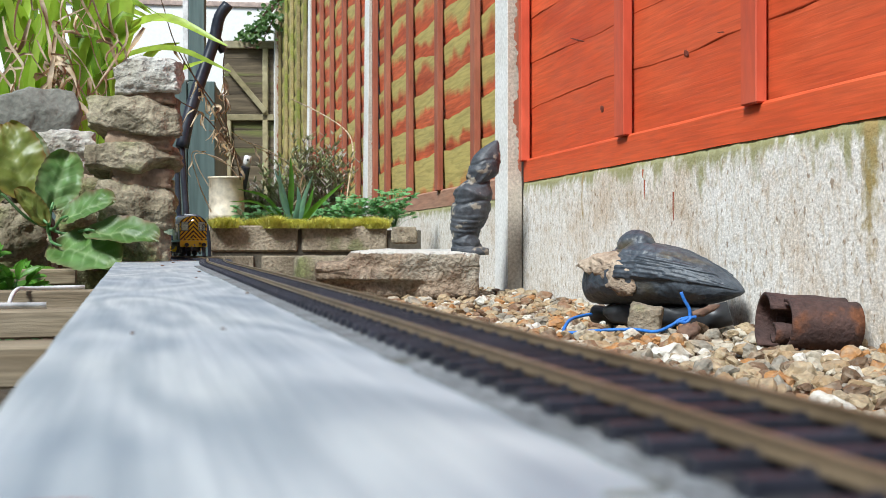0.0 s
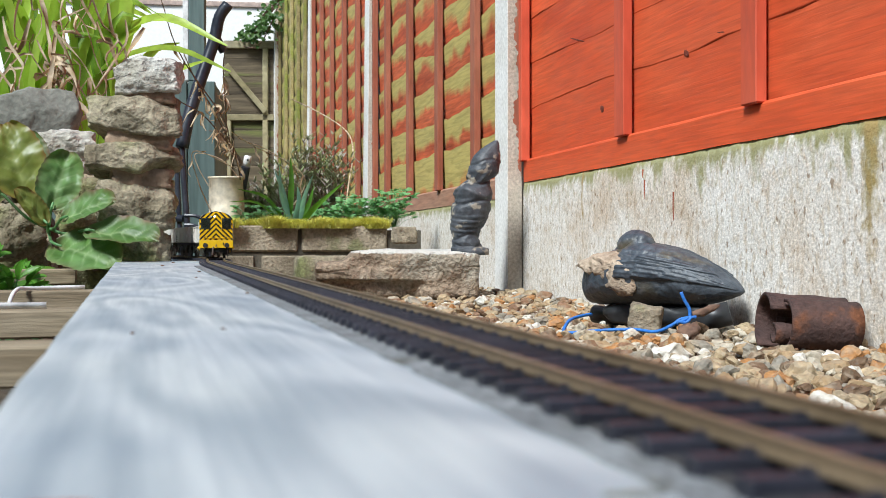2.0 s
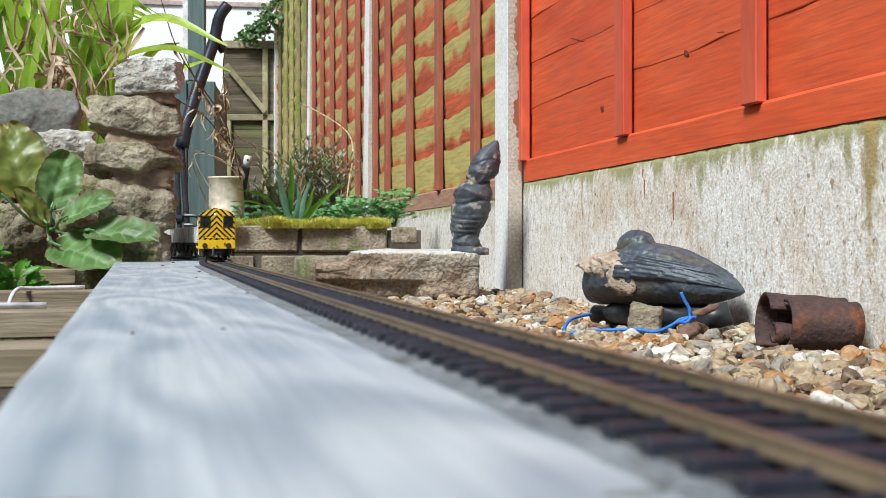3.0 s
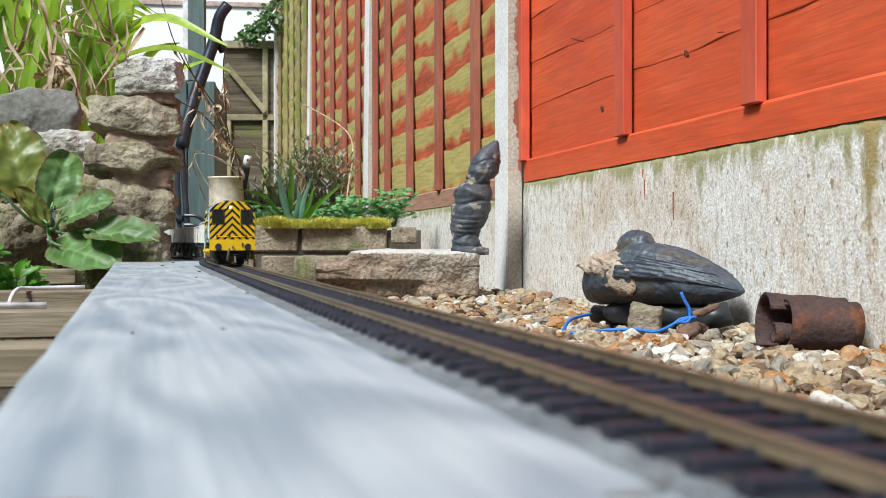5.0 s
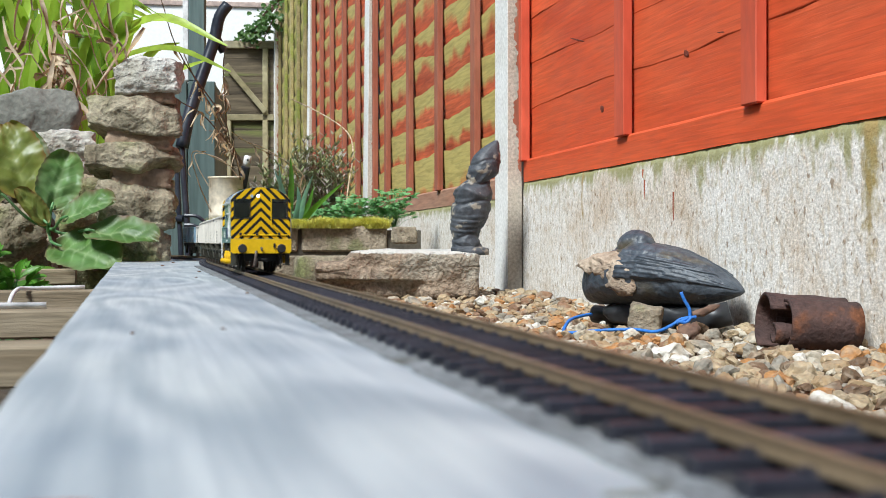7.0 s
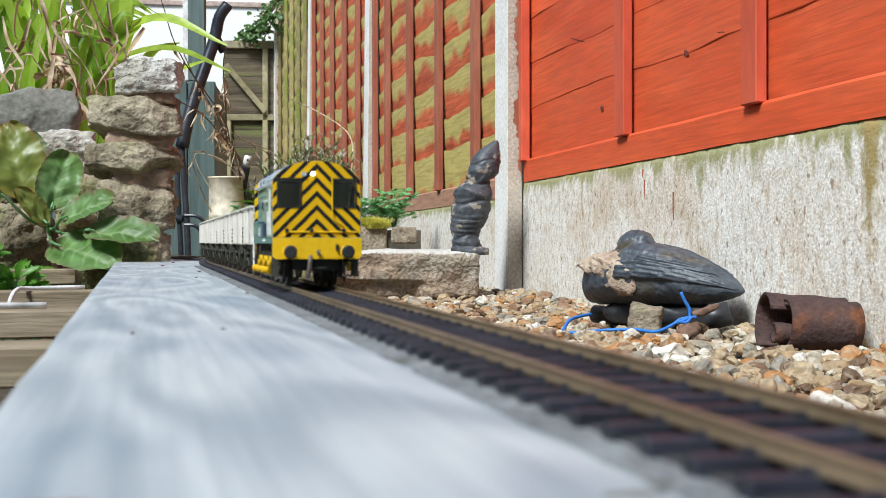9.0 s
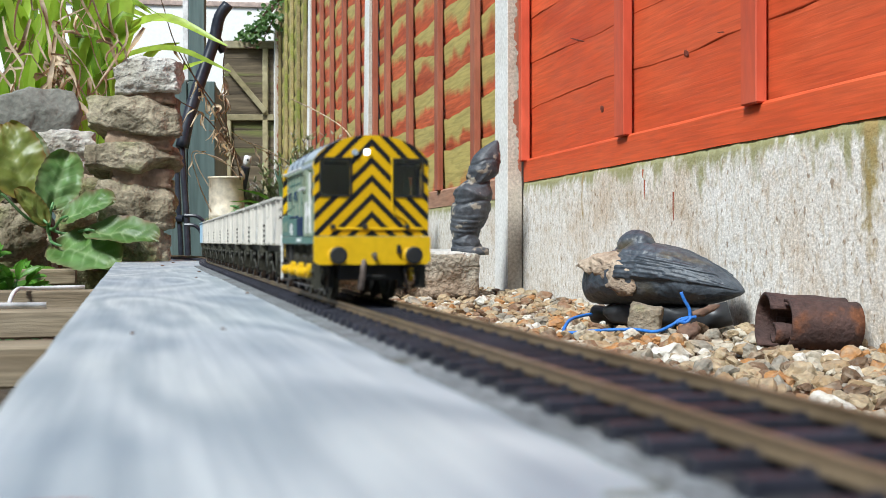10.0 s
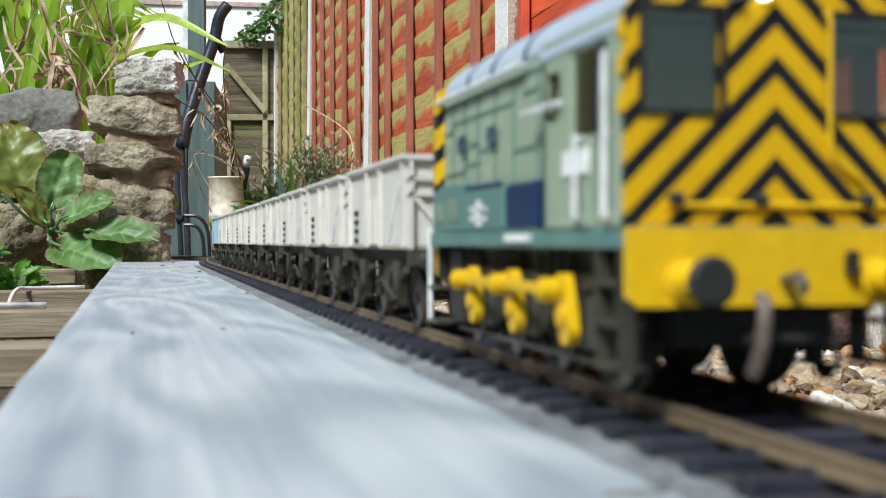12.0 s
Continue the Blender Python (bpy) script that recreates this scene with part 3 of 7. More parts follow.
def layout_board():
    th = thing("layout_board", "grey painted timber plank carrying the model railway", "plank")
    for y0, y1, drop in ((-0.75, 0.7765, 0.0), (0.7785, 1.60, -0.0007)):
        bm = bmesh.new()
        n = 30
        lo, hi = [], []
        for y in [y0 + (y1 - y0) * i / n for i in range(n + 1)]:
            xl, xr = -0.018 - 0.011 * y + 0.0007 * noise.noise((y * 21, 4, 0)), 0.088
            lo.append((bm.verts.new((xl, y, -0.022)), bm.verts.new((xr, y, -0.022))))
            hi.append((bm.verts.new((xl, y, drop - 0.0015)), bm.verts.new((xl + 0.0015, y, drop)), bm.verts.new((xr - 0.0015, y, drop)), bm.verts.new((xr, y, drop - 0.0015))))
        for i in range(n):
            a, b, c, d = lo[i], lo[i + 1], hi[i], hi[i + 1]
            for q in ((a[0], b[0], d[0], c[0]), (c[0], d[0], d[1], c[1]), (c[1], d[1], d[2], c[2]), (c[2], d[2], d[3], c[3]), (c[3], d[3], b[1], a[1]), (a[1], b[1], b[0], a[0])):
                bm.faces.new(q)
        for k in (0, n):
            bm.faces.new((lo[k][0], lo[k][1], hi[k][3], hi[k][2], hi[k][1], hi[k][0]))
        part("plank", bm, M_BOARD, th)
    # dark ragged roadbed that the sleepers lie on
    bm = bmesh.new()
    rows = []
    for i in range(241):
        y = -0.2 + 1.32 * i / 240
        e = 0.0447 + 0.0009 * noise.noise((y * 60, 2, 0)) + 0.0006 * noise.noise((y * 190, 5, 0)) - (0.0016 if y > 0.45 else 0.0016 * max(0, y) / 0.45)
        rows.append([bm.verts.new(q) for q in ((e, y, -0.0009), (e + 0.0003, y, 0.0004), (0.0862, y, 0.0004), (0.0862, y, -0.0009))])
    for a, b in zip(rows, rows[1:]):
        for j in range(3):
            bm.faces.new((a[j], a[j + 1], b[j + 1], b[j]))
    part("roadbed", bm, M_TRACKBED, th, "dark grey ragged roadbed strip")
    # dark strip put in for the shade between the sleepers
    bm = bmesh.new()
    box(bm, 0.0500, 0.0858, -0.2, 1.12, 0.0, 0.0007)
    part("underlay", bm, M_GAP_SHADE, th, "dark strip painted for the shade between the sleepers")
    bm = bmesh.new()
    rows = []
    for k in range(40):
        q = 1.62 + 0.5 * k / 39
        p, d = on_track(q), (on_track(q + 0.004) - on_track(q - 0.004)).normalized()
        r = Vector((d.y, -d.x, 0)) * 0.024
        rows.append([bm.verts.new(c) for c in ((p - r) + Vector((0, 0, -0.022)), (p + r) + Vector((0, 0, -0.022)), (p + r) + Vector((0, 0, -0.0005)), (p - r) + Vector((0, 0, -0.0005)))])
    for a, b in zip(rows, rows[1:]):
        for j in range(4):
            bm.faces.new((a[j], a[(j + 1) % 4], b[(j + 1) % 4], b[j]))
    bm.faces.new(rows[0])
    bm.faces.new(rows[-1][::-1])
    part("end_board", bm, M_BOARD, th)
    for y in (-0.5, 0.1, 0.7, 1.3):
        bm = bmesh.new()
        box(bm, 0.0, 0.045, y, y + 0.045, -0.13, -0.0225, 0.001)
        part("leg", bm, M_BEARER, th)
    bm = bmesh.new()
    box(bm, -0.23, -0.19, 1.81, 1.85, -0.13, -0.0225, 0.001)
    part("leg", bm, M_BEARER, th)


def bearers():
    for y, x0, top in ((0.30, -0.17, -0.0225), (0.545, -0.15, -0.0225), (0.825, -0.135, -0.0225), (1.15, -0.115, -0.0225), (1.50, -0.118, -0.0105)):
        bm = bmesh.new()
        box(bm, x0, -0.02 - 0.011 * y - (0.004 if top > -0.02 else -0.02), y, y + 0.038, -0.0180, 0, 0.0012)
        tag_mesh(part("support_batten", bm, M_BEARER), "weathered sawn batten lying under the grey plank", "batten", pose(0, 0, top, 0, 0, 1.5), "support battens")


def track():
    th = thing("railway_track", "narrow model track with brown rails and black sleepers", "track")
    # rails
    for off, name in ((-0.0087, "rail"), (0.0087, "rail")):
        bm = bmesh.new()
        prof = [(-0.0011, 0), (0.0011, 0), (0.0011, 0.0004), (0.0004, 0.0007), (0.0004, 0.0011), (0.0006, 0.0013), (0.0006, 0.0018), (0.0004, 0.0019), (-0.0004, 0.0019), (-0.0006, 0.0018), (-0.0006, 0.0013), (-0.0004, 0.0011), (-0.0004, 0.0007), (-0.0011, 0.0004)]
        rings = []
        ss = [-0.2 + 0.1 * i for i in range(13)] + [1.1 + 0.0125 * i for i in range(1, 80)]
        for s in ss:
            p, d = on_track(s), (on_track(s + 0.004) - on_track(s - 0.004)).normalized()
            r = Vector((d.y, -d.x, 0))
            rings.append([bm.verts.new(p + r * (off + a) + Vector((0, 0, RAIL_Z - 0.0019 + b))) for a, b in prof])
        k = len(prof)
        for a, b in zip(rings, rings[1:]):
            for j in range(k):
                bm.faces.new((a[j], a[(j + 1) % k], b[(j + 1) % k], b[j]))
        bm.faces.new(rings[0])
        bm.faces.new(rings[-1][::-1])
        part(name, bm, M_RAIL, th)
    # one sleeper with its moulded rail chairs, then copies
    bm = bmesh.new()
    box(bm, -0.0165, 0.0165, -0.0016, 0.0016, 0.0001, 0.0022, 0.0002)
    for c in (-0.0087, 0.0087):
        for o in (-0.0017, 0.0017):
            box(bm, c + o - 0.0005, c + o + 0.0005, -0.0007, 0.0007, 0.0021, 0.0028)
    first = part("sleeper", bm, M_SLEEPER, th)
    s = 0.0
    rnd = random.Random(4)
    todo = []
    while s < 2.0:
        todo.append(s)
        s += 0.0104
    for i, s in enumerate(todo):
        p, d = on_track(s), (on_track(s + 0.004) - on_track(s - 0.004)).normalized()
        ob = first if i == 0 else new("sleeper", first.data)
        ob.parent = th
        ob.matrix_basis = Matrix.Translation(p) @ Matrix.Rotation(math.atan2(-d.x, d.y) + radians(rnd.uniform(-0.8, 0.8)), 4, "Z")


# ---- the fence on its own line, nearly along the track ----
FENCE = pose(0.7307, 0, 0, 0, 0, -0.84)


def fence_post(y, lean, colour_side):
    th = thing("fence_post", "slotted concrete fence post, whitewashed on the garden face", "post", FENCE @ pose(-0.03, y, -0.15, 0, lean, 0), "fence posts")
    bm = bmesh.new()
    h = 2.0
    prism(bm, [(0, 0), (0.03, 0), (0.036, 0.028), (0.074, 0.028), (0.08, 0), (0.11, 0), (0.11, 0.1), (0.08, 0.1), (0.074, 0.072), (0.036, 0.072), (0.03, 0.1), (0, 0.1)], "z", 0, h)
    part("shaft", bm, M_POST_BARE, th)
    bm = bmesh.new()
    box(bm, -0.0012, 0.0, 0.002, 0.098, 0, h - 0.005, 0)
    part("whitewash_coat", bm, M_POST, th, "flaking whitewash")
    # ragged stain brushed over from the panels
    bm = bmesh.new()
    rows = []
    for i in range(401):
        z = colour_side + (h - colour_side) * i / 400
        a = 0.017 + 0.010 * noise.noise((z * 9, y, 0)) + 0.008 * noise.noise((z * 38, y, 3)) + 0.008 * noise.noise((z * 140, y, 7)) + 0.014 * max(0, 1 - i / 9)
        rows.append([bm.verts.new(q) for q in ((max(0.001, min(a, 0.0285)), -0.0008, z), (0.0288, -0.0008, z), (0.0292, 0.0005, z), (max(0.001, min(a, 0.0285)), 0.0005, z))])
    for a, b in zip(rows, rows[1:]):
        for j in range(4):
            bm.faces.new((a[j], a[(j + 1) % 4], b[(j + 1) % 4], b[j]))
    part("stain_smear", bm, M_RED_TRIM, th, "dark red stain brushed onto the post")


def gravel_board(y0, y1, z0, z1, runs=()):
    """Concrete base panel with a pebbled face; its top runs from z0 at y0 to z1 at y1, with stains running down from it."""
    bm = bmesh.new()
    algae, rust = bm.verts.layers.float.new("algae"), bm.verts.layers.float.new("rust_run")
    ny, nz = 360, 26
    rows = []
    for i in range(ny + 1):
        y = y0 + (y1 - y0) * i / ny
        top = z0 + (z1 - z0) * i / ny + 0.0012 * noise.noise((y * 14, 3, 0)) + 0.0007 * noise.noise((y * 60, 7, 0))
        row = []
        for j in range(nz + 3):
            u = min(1.0, j / nz)
            z = -0.16 + (top + 0.16) * u
            x = 0.0012 * noise.noise((y * 45, z * 30, 1)) + 0.0008 * noise.noise((y * 130, z * 90, 5)) + (0.0026 if j == nz else 0.001 if j == nz - 1 else 0)
            if j > nz:
                x, z = (0.042, 0.045)[j - nz - 1], top - (0.0 if j == nz + 1 else 0.004)
            v = bm.verts.new((x, y, z))
            d = max(0.0, top - z)
            g = 0.95 * math.exp(-d / 0.018) * (0.78 + 0.7 * noise.noise((y * 11, 1, 2)))
            g += 0.55 * math.exp(-d / 0.04) * max(0, noise.noise((y * 26, d * 4, 6)) + 0.15)
            r = 0.0
            for c, w, length, strong, kind in runs:
                f = (strong + 0.12) * math.exp(-((y - c - 0.004 * noise.noise((d * 30, c, 0))) / w) ** 2) * max(0.0, 1 - d / length) ** 0.6
                if kind:
                    r = max(r, f)
                else:
                    g = max(g, f)
            v[algae], v[rust] = g, r
            row.append(v)
        rows.append(row)
    for a, b in zip(rows, rows[1:]):
        for j in range(nz + 2):
            bm.faces.new((a[j], b[j], b[j + 1], a[j + 1]))
    back = [(bm.verts.new((0.045, r[0].co.y, -0.16)), r[-1]) for r in (rows[0], rows[-1])]
    bm.faces.new((back[0][0], back[1][0], back[1][1], back[0][1]))
    for r, k in ((rows[0], back[0][0]), (rows[-1], back[1][0])):
        bm.faces.new(r + [k])
    return tag_mesh(part("gravel_board", bm, M_CONCRETE, None, "", True), "rough limewashed concrete gravel board with green algae along its top edge", "gravel board", FENCE, "gravel boards")


def lap_panel(y0, y1, base, battens, fresh, seed, tilt=0.0, bare=False):
    """Waney-lap fence panel: wavy boards, each lapped in front of the one above, behind battens on a bottom rail."""
    rnd = random.Random(seed)
    label = "waney-lap fence panel freshly stained orange-red" if fresh else "bare weathered waney-lap panel, yellow-green with algae" if bare else "old waney-lap fence panel, faded red with green algae"
    th = thing("lap_fence", label, "fence", FENCE @ pose(0, y0, base, math.degrees(tilt), 0, 0), "fence bays")
    w, height = y1 - y0, 1.62
    wood, trim, foot = (M_RED, M_RED_BATTEN, M_RED) if fresh else (M_OLD_FENCE, M_OLD_FENCE, M_OLD_FENCE) if bare else (M_RED_DARK, M_RED_TRIM, M_BROWN_RAIL)
    top, k = 0.150, 0
    low = lambda y: 0.004
    boards = []
    while top < height:
        ph, amp = rnd.uniform(0, 40), (0.0060 if fresh else 0.0125) * rnd.uniform(0.7, 1.2)
        edge = lambda y, ph=ph, amp=amp, top=top: top + amp * noise.noise((y * 3.4 + ph, ph, 0)) * 1.7 + amp * 0.45 * noise.noise((y * 11 + ph, 1, 0)) + 0.0008 * noise.noise((y * 70 + ph, 2, 0))
        bm = bmesh.new()
        grow = bm.verts.layers.float.new("growth")
        n, rows = 60, []
        for i in range(n + 1):
            y = w * i / n
            t, b = edge(y), low(y) - 0.022
            if fresh:  # here each board hangs in front of the one below
                t, b = edge(y) + 0.022, low(y)
            ripple = 0.0009 * noise.noise((y * 9, top * 20, 4))
            row = []
            for f, x in ((0.0, 0.0134), (0.012, 0.0127), (0.2, 0.0129), (0.45, 0.0132), (0.64, 0.0135), (0.84, 0.0138), (1.0, 0.0142)) if fresh else ((0.0, 0.0210), (0.24, 0.0172), (0.45, 0.0150), (0.64, 0.0132), (0.80, 0.0118), (0.93, 0.0106), (1.0, 0.0102)):
                v = bm.verts.new((x + ripple, y, b + (t - b) * f))
                v[grow] = max(0.0, (f - 0.30) / 0.7) * (0.95 if top < 0.40 else 0.72) + (0.20 if top < 0.33 else 0.0) + 0.25 * noise.noise((y * 4 + ph, f, 3)) - (0.08 if bare else 0)
                row.append(v)
            for x, f in ((0.0200, 1.0), (0.0200, 0.0)) if fresh else ((0.0152, 1.0), (0.0260, 0.0)):
                row.append(bm.verts.new((x + ripple, y, b + (t - b) * f)))
            rows.append(row)
        m = len(rows[0])
        for a, b in zip(rows, rows[1:]):
            for j in range(m):
                bm.faces.new((a[j], a[(j + 1) % m], b[(j + 1) % m], b[j]))
        bm.faces.new(rows[0][::-1])
        bm.faces.new(rows[-1])
        boards.append(part("lap_board", bm, wood, th))
        low = edge
        top += 0.0925 * rnd.uniform(0.95, 1.05)
        k += 1
    for y in battens:
        bm = bmesh.new()
        box(bm, -0.0085, 0.0075, y - y0, y - y0 + 0.042, 0.043, height, 0.0015)
        part("batten", bm, trim, th)
    for y in (0.002, w - 0.024):
        bm = bmesh.new()
        box(bm, -0.011, 0.0075, y, y + 0.022, 0.041, height, 0.0015)
        part("edge_batten", bm, trim, th)
    bm = bmesh.new()
    rows = []
    for i in range(61):
        y = w * i / 60
        a, b = 0.0012 * noise.noise((y * 13, seed, 0)), 0.0014 * noise.noise((y * 7, seed, 8))
        rows.append([bm.verts.new(q) for q in ((0.0004 + a, y, -0.002 + b), (0.0075, y, -0.001), (0.0075, y, 0.046), (0.003, y, 0.044 + b), (0.0004 + a, y, 0.041 + b))])
    for a, b in zip(rows, rows[1:]):
        for j in range(5):
            bm.faces.new((a[j], a[(j + 1) % 5], b[(j + 1) % 5], b[j]))
    bm.faces.new(rows[0][::-1])
    bm.faces.new(rows[-1])
    part("bottom_rail", bm, foot, th)
    if fresh:
        # knots and splits in the sawn boards: place along the panel, height, width, board
        for y, z, ww, hh, tilt_k in ((1.639, 0.145, 0.020, 0.010, 20), (1.99, 0.103, 0.019, 0.012, 10), (1.526, 0.156, 0.034, 0.003, 8), (2.123, 0.246, 0.090, 0.0030, 14)):
            bm = bmesh.new()
            rock(bm, (0.0016, ww, hh), int(y * 50), 0.35, 0.1, 3, 2.5)
            kt = part("knot", bm, M_KNOT, th, "dark knot", True)
            kt.matrix_basis = pose(0.0129, y - y0, z, tilt_k, 0, 0)


def back_gate():
    th = thing("garden_gate", "old ledged and braced timber gate, grey-brown and mossy", "gate", pose(0.50, 8.05, -0.12, 0, 0, -13))
    rnd = random.Random(9)
    z = 0.05
    while z < 1.40:
        bm = bmesh.new()
        box(bm, 0.0, 0.33, 0.0, 0.02, z, z + 0.118, 0.004)
        part("board", bm, M_GATE, th)
        z += 0.117
    for x0, x1, z0, z1 in ((-0.01, 0.34, 1.40, 1.445), (0.0, 0.33, 0.93, 0.97), (0.255, 0.29, 0.1, 1.40), (0.0, 0.05, 0.1, 0.93)):
        bm = bmesh.new()
        box(bm, x0, x1, -0.03, -0.001, z0, z1, 0.004)
        part("ledge", bm, M_GATE_RAIL, th)
    bm = bmesh.new()
    box(bm, 0, 0.40, -0.05, -0.031, -0.018, 0.018, 0.003, pose(0.02, 0, 1.29, 0, 50, 0))
    part("brace", bm, M_GATE_RAIL, th)
    bm = bmesh.new()
    box(bm, 0.345, 0.41, -0.06, 0.04, 0, 1.9, 0.004)
    part("gate_post", bm, M_GATE_RAIL, th)


def garden_store():
    th = thing("garden_store", "low dark green boarded garden store with a tall corner post", "shed", pose(-0.30, 3.95, -0.155, 0, 0, -8))
    for i in range(6):
        bm = bmesh.new()
        box(bm, 0.087 * i, 0.087 * i + 0.084, 0, 0.018, 0, 0.68, 0.003)
        part("board", bm, M_SHED, th)
    bm = bmesh.new()
    box(bm, 0.0, 0.518, 0.019, 0.5, 0, 0.675, 0.002)
    part("body", bm, M_SHED, th)
    bm = bmesh.new()
    box(bm, 0.437, 0.487, 0.0, 0.05, 0.681, 1.6, 0.003)
    part("corner_post", bm, M_SHED, th)
    bm = bmesh.new()
    box(bm, 0.418, 0.436, 0.005, 0.045, 0.681, 1.6, 0.002)
    part("white_strip", bm, M_WHITE, th, "white painted strip")


def far_house():
    th = thing("house", "white rendered house beyond the garden", "house", pose(-1.6, 11.0, -0.13, 0, 0, -6))
    bm = bmesh.new()
    box(bm, -4, 5.5, 0, 5, 0, 4.6)
    part("wall", bm, M_RENDER, th)
    bm = bmesh.new()
    prism(bm, [(-0.3, 4.6), (5.3, 4.6), (2.5, 6.8)], "x", -4.2, 5.7)
    part("roof", bm, M_SHRUB_HOUSE, th)
    bm = bmesh.new()
    box(bm, -4.2, 5.7, -0.32, -0.29, 4.45, 4.62, 0.01)
    part("gutter", bm, M_WHITE, th, "white gutter")
    bm = bmesh.new()
    box(bm, -4, 5.5, -0.02, -0.001, 2.20, 2.245, 0.004)
    part("band_course", bm, M_SHRUB_HOUSE, th, "thin pinkish band course")
    bm = bmesh.new()
    for x0, x1, z0, z1 in ((1.75, 3.05, 2.38, 2.46), (1.75, 1.83, 2.46, 3.5), (2.97, 3.05, 2.46, 3.5), (1.75, 3.05, 3.5, 3.58)):
        box(bm, x0, x1, -0.05, -0.001, z0, z1, 0.006)
    f = part("window_frame", bm, M_WHITE, th, "white window frame")
    bm = bmesh.new()
    box(bm, 1.832, 2.968, -0.012, -0.002, 2.462, 3.498)
    part("pane", bm, M_PIPE, f, "dark window pane")



def unseen_walls():
    # Unseen walls added to cut low sky light; south one pale for window reflections
    for name, x0, x1, y0, y1, h in (("wall_west", -2.4, -2.3, -3.0, 9.0, 1.7), ("wall_south", -2.3, 0.9, -2.7, -2.6, 2.2)):
        bm = bmesh.new()
        box(bm, x0, x1, y0, y1, -0.16, h)
        south = name == "wall_south"
        tag_mesh(part(name, bm, M_RENDER if south else M_OLD_FENCE), "unseen pale wall added behind the camera for window reflections" if south else "unseen wall added to cut low sky light", "wall", kind="structure")


def fence():
    for y, lean in ((0.61, 0.0), (2.433, 0.0), (4.25, 0.6), (6.06, 0.6), (7.88, 0)):
        fence_post(y, lean, 0.30)
    first_board = gravel_board(0.712, 2.424, 0.1570, 0.1475, (
        (2.056, 0.0045, 0.16, 0.55, 1), (2.40, 0.02, 0.05, 0.5, 0), (1.563, 0.016, 0.075, 0.62, 0), (1.50, 0.010, 0.05, 0.5, 0), (1.73, 0.009, 0.07, 0.42, 0),
        (1.40, 0.012, 0.06, 0.45, 0), (1.188, 0.009, 0.085, 0.58, 0), (1.145, 0.017, 0.14, 0.62, 0), (1.145, 0.02, 0.20, 0.42, 1), (0.95, 0.02, 0.10, 0.5, 0)))
    for y, z, h in ((1.765, 0.118, 0.030), (1.655, 0.095, 0.042), (1.772, 0.135, 0.014)):
        bm = bmesh.new()
        tube(bm, [(-0.0005, y, z), (-0.0008, y + 0.0006, z - h * 0.6), (-0.0003, y + 0.0002, z - h)], 0.0014, 6, 0.0005)
        part("paint_drip", bm, M_RED_TRIM, first_board, "dark red paint drip")
    gravel_board(2.535, 4.248, 0.120, 0.114, ((2.60, 0.03, 0.2, 0.35, 0), (2.9, 0.05, 0.15, 0.4, 0)))
    gravel_board(4.352, 6.058, 0.09, 0.085)
    gravel_board(6.162, 7.878, 0.06, 0.06)
    lap_panel(0.712, 2.423, 0.1572, (0.93, 1.385, 1.835), True, 3, math.atan2(-0.0095, 1.719))
    lap_panel(2.535, 4.248, 0.1205, (2.80, 3.20, 3.60, 3.98), False, 5, math.atan2(-0.006, 1.713))
    lap_panel(4.352, 6.058, 0.0905, (4.62, 4.98, 5.36, 5.72), False, 8, math.atan2(-0.005, 1.706))
    lap_panel(6.162, 7.878, 0.0605, (6.42, 6.75, 7.10, 7.45), False, 11, 0.0, True)


# ---- the train: vehicles are built with their leading end at y = 0, rail tops at z = 0 ----
def wheelset(parent, y, r, gauge_half, tread, mat_rim, spokes=0):
    """One axle with two flanged wheels, turning about x at its own origin."""
    ob_bm = bmesh.new()
    for s in (-1, 1):
        lathe(ob_bm, [(r * 0.80, 0), (r * 0.82, 0.0004), (r + 0.0008, 0.0004), (r + 0.0008, 0.0010), (r, 0.0012), (r, 0.0026), (r * 0.84, 0.0027), (r * 0.8, 0.0020), (0.0012, 0.0022), (0.0012, 0.0030)], 24, pose(s * (gauge_half - 0.0008), 0, 0, 0, 90 * s, 0))
        for k in range(spokes):
            box(ob_bm, r * 0.1, r * 0.82, -0.0004, 0.0004, 0.0021, 0.0025, 0, pose(s * (gauge_half - 0.0008), 0, 0, 0, 90 * s, 0) @ pose(0, 0, 0, 0, 0, 360 / spokes * k))
    tube(ob_bm, [(-gauge_half, 0, 0), (gauge_half, 0, 0)], 0.0009, 8)
    w = part("wheelset", ob_bm, mat_rim, parent)
    w.location = (0, y, r)
    return w


def buffer(parent, x, y, z, sign, head, length, collar, housing=None):
    m = pose(x, y, z, 90 * sign, 0, 0)
    bm = bmesh.new()
    lathe(bm, [(collar * 0.45, length * 0.50), (collar * 0.45, length * 0.85), (head, length * 0.88), (head, length * 0.95), (head * 0.82, length)], 20, m)
    b = part("buffer", bm, M_BLACK, parent)
    bm = bmesh.new()
    lathe(bm, [(collar * 1.25, 0), (collar * 1.25, 0.0006), (collar, 0.0008), (collar * 0.8, length * 0.52), (collar * 0.5, length * 0.52)], 18, m)
    part("buffer_housing", bm, housing or M_BLACK, b, "yellow buffer housing" if housing else "")
    return b


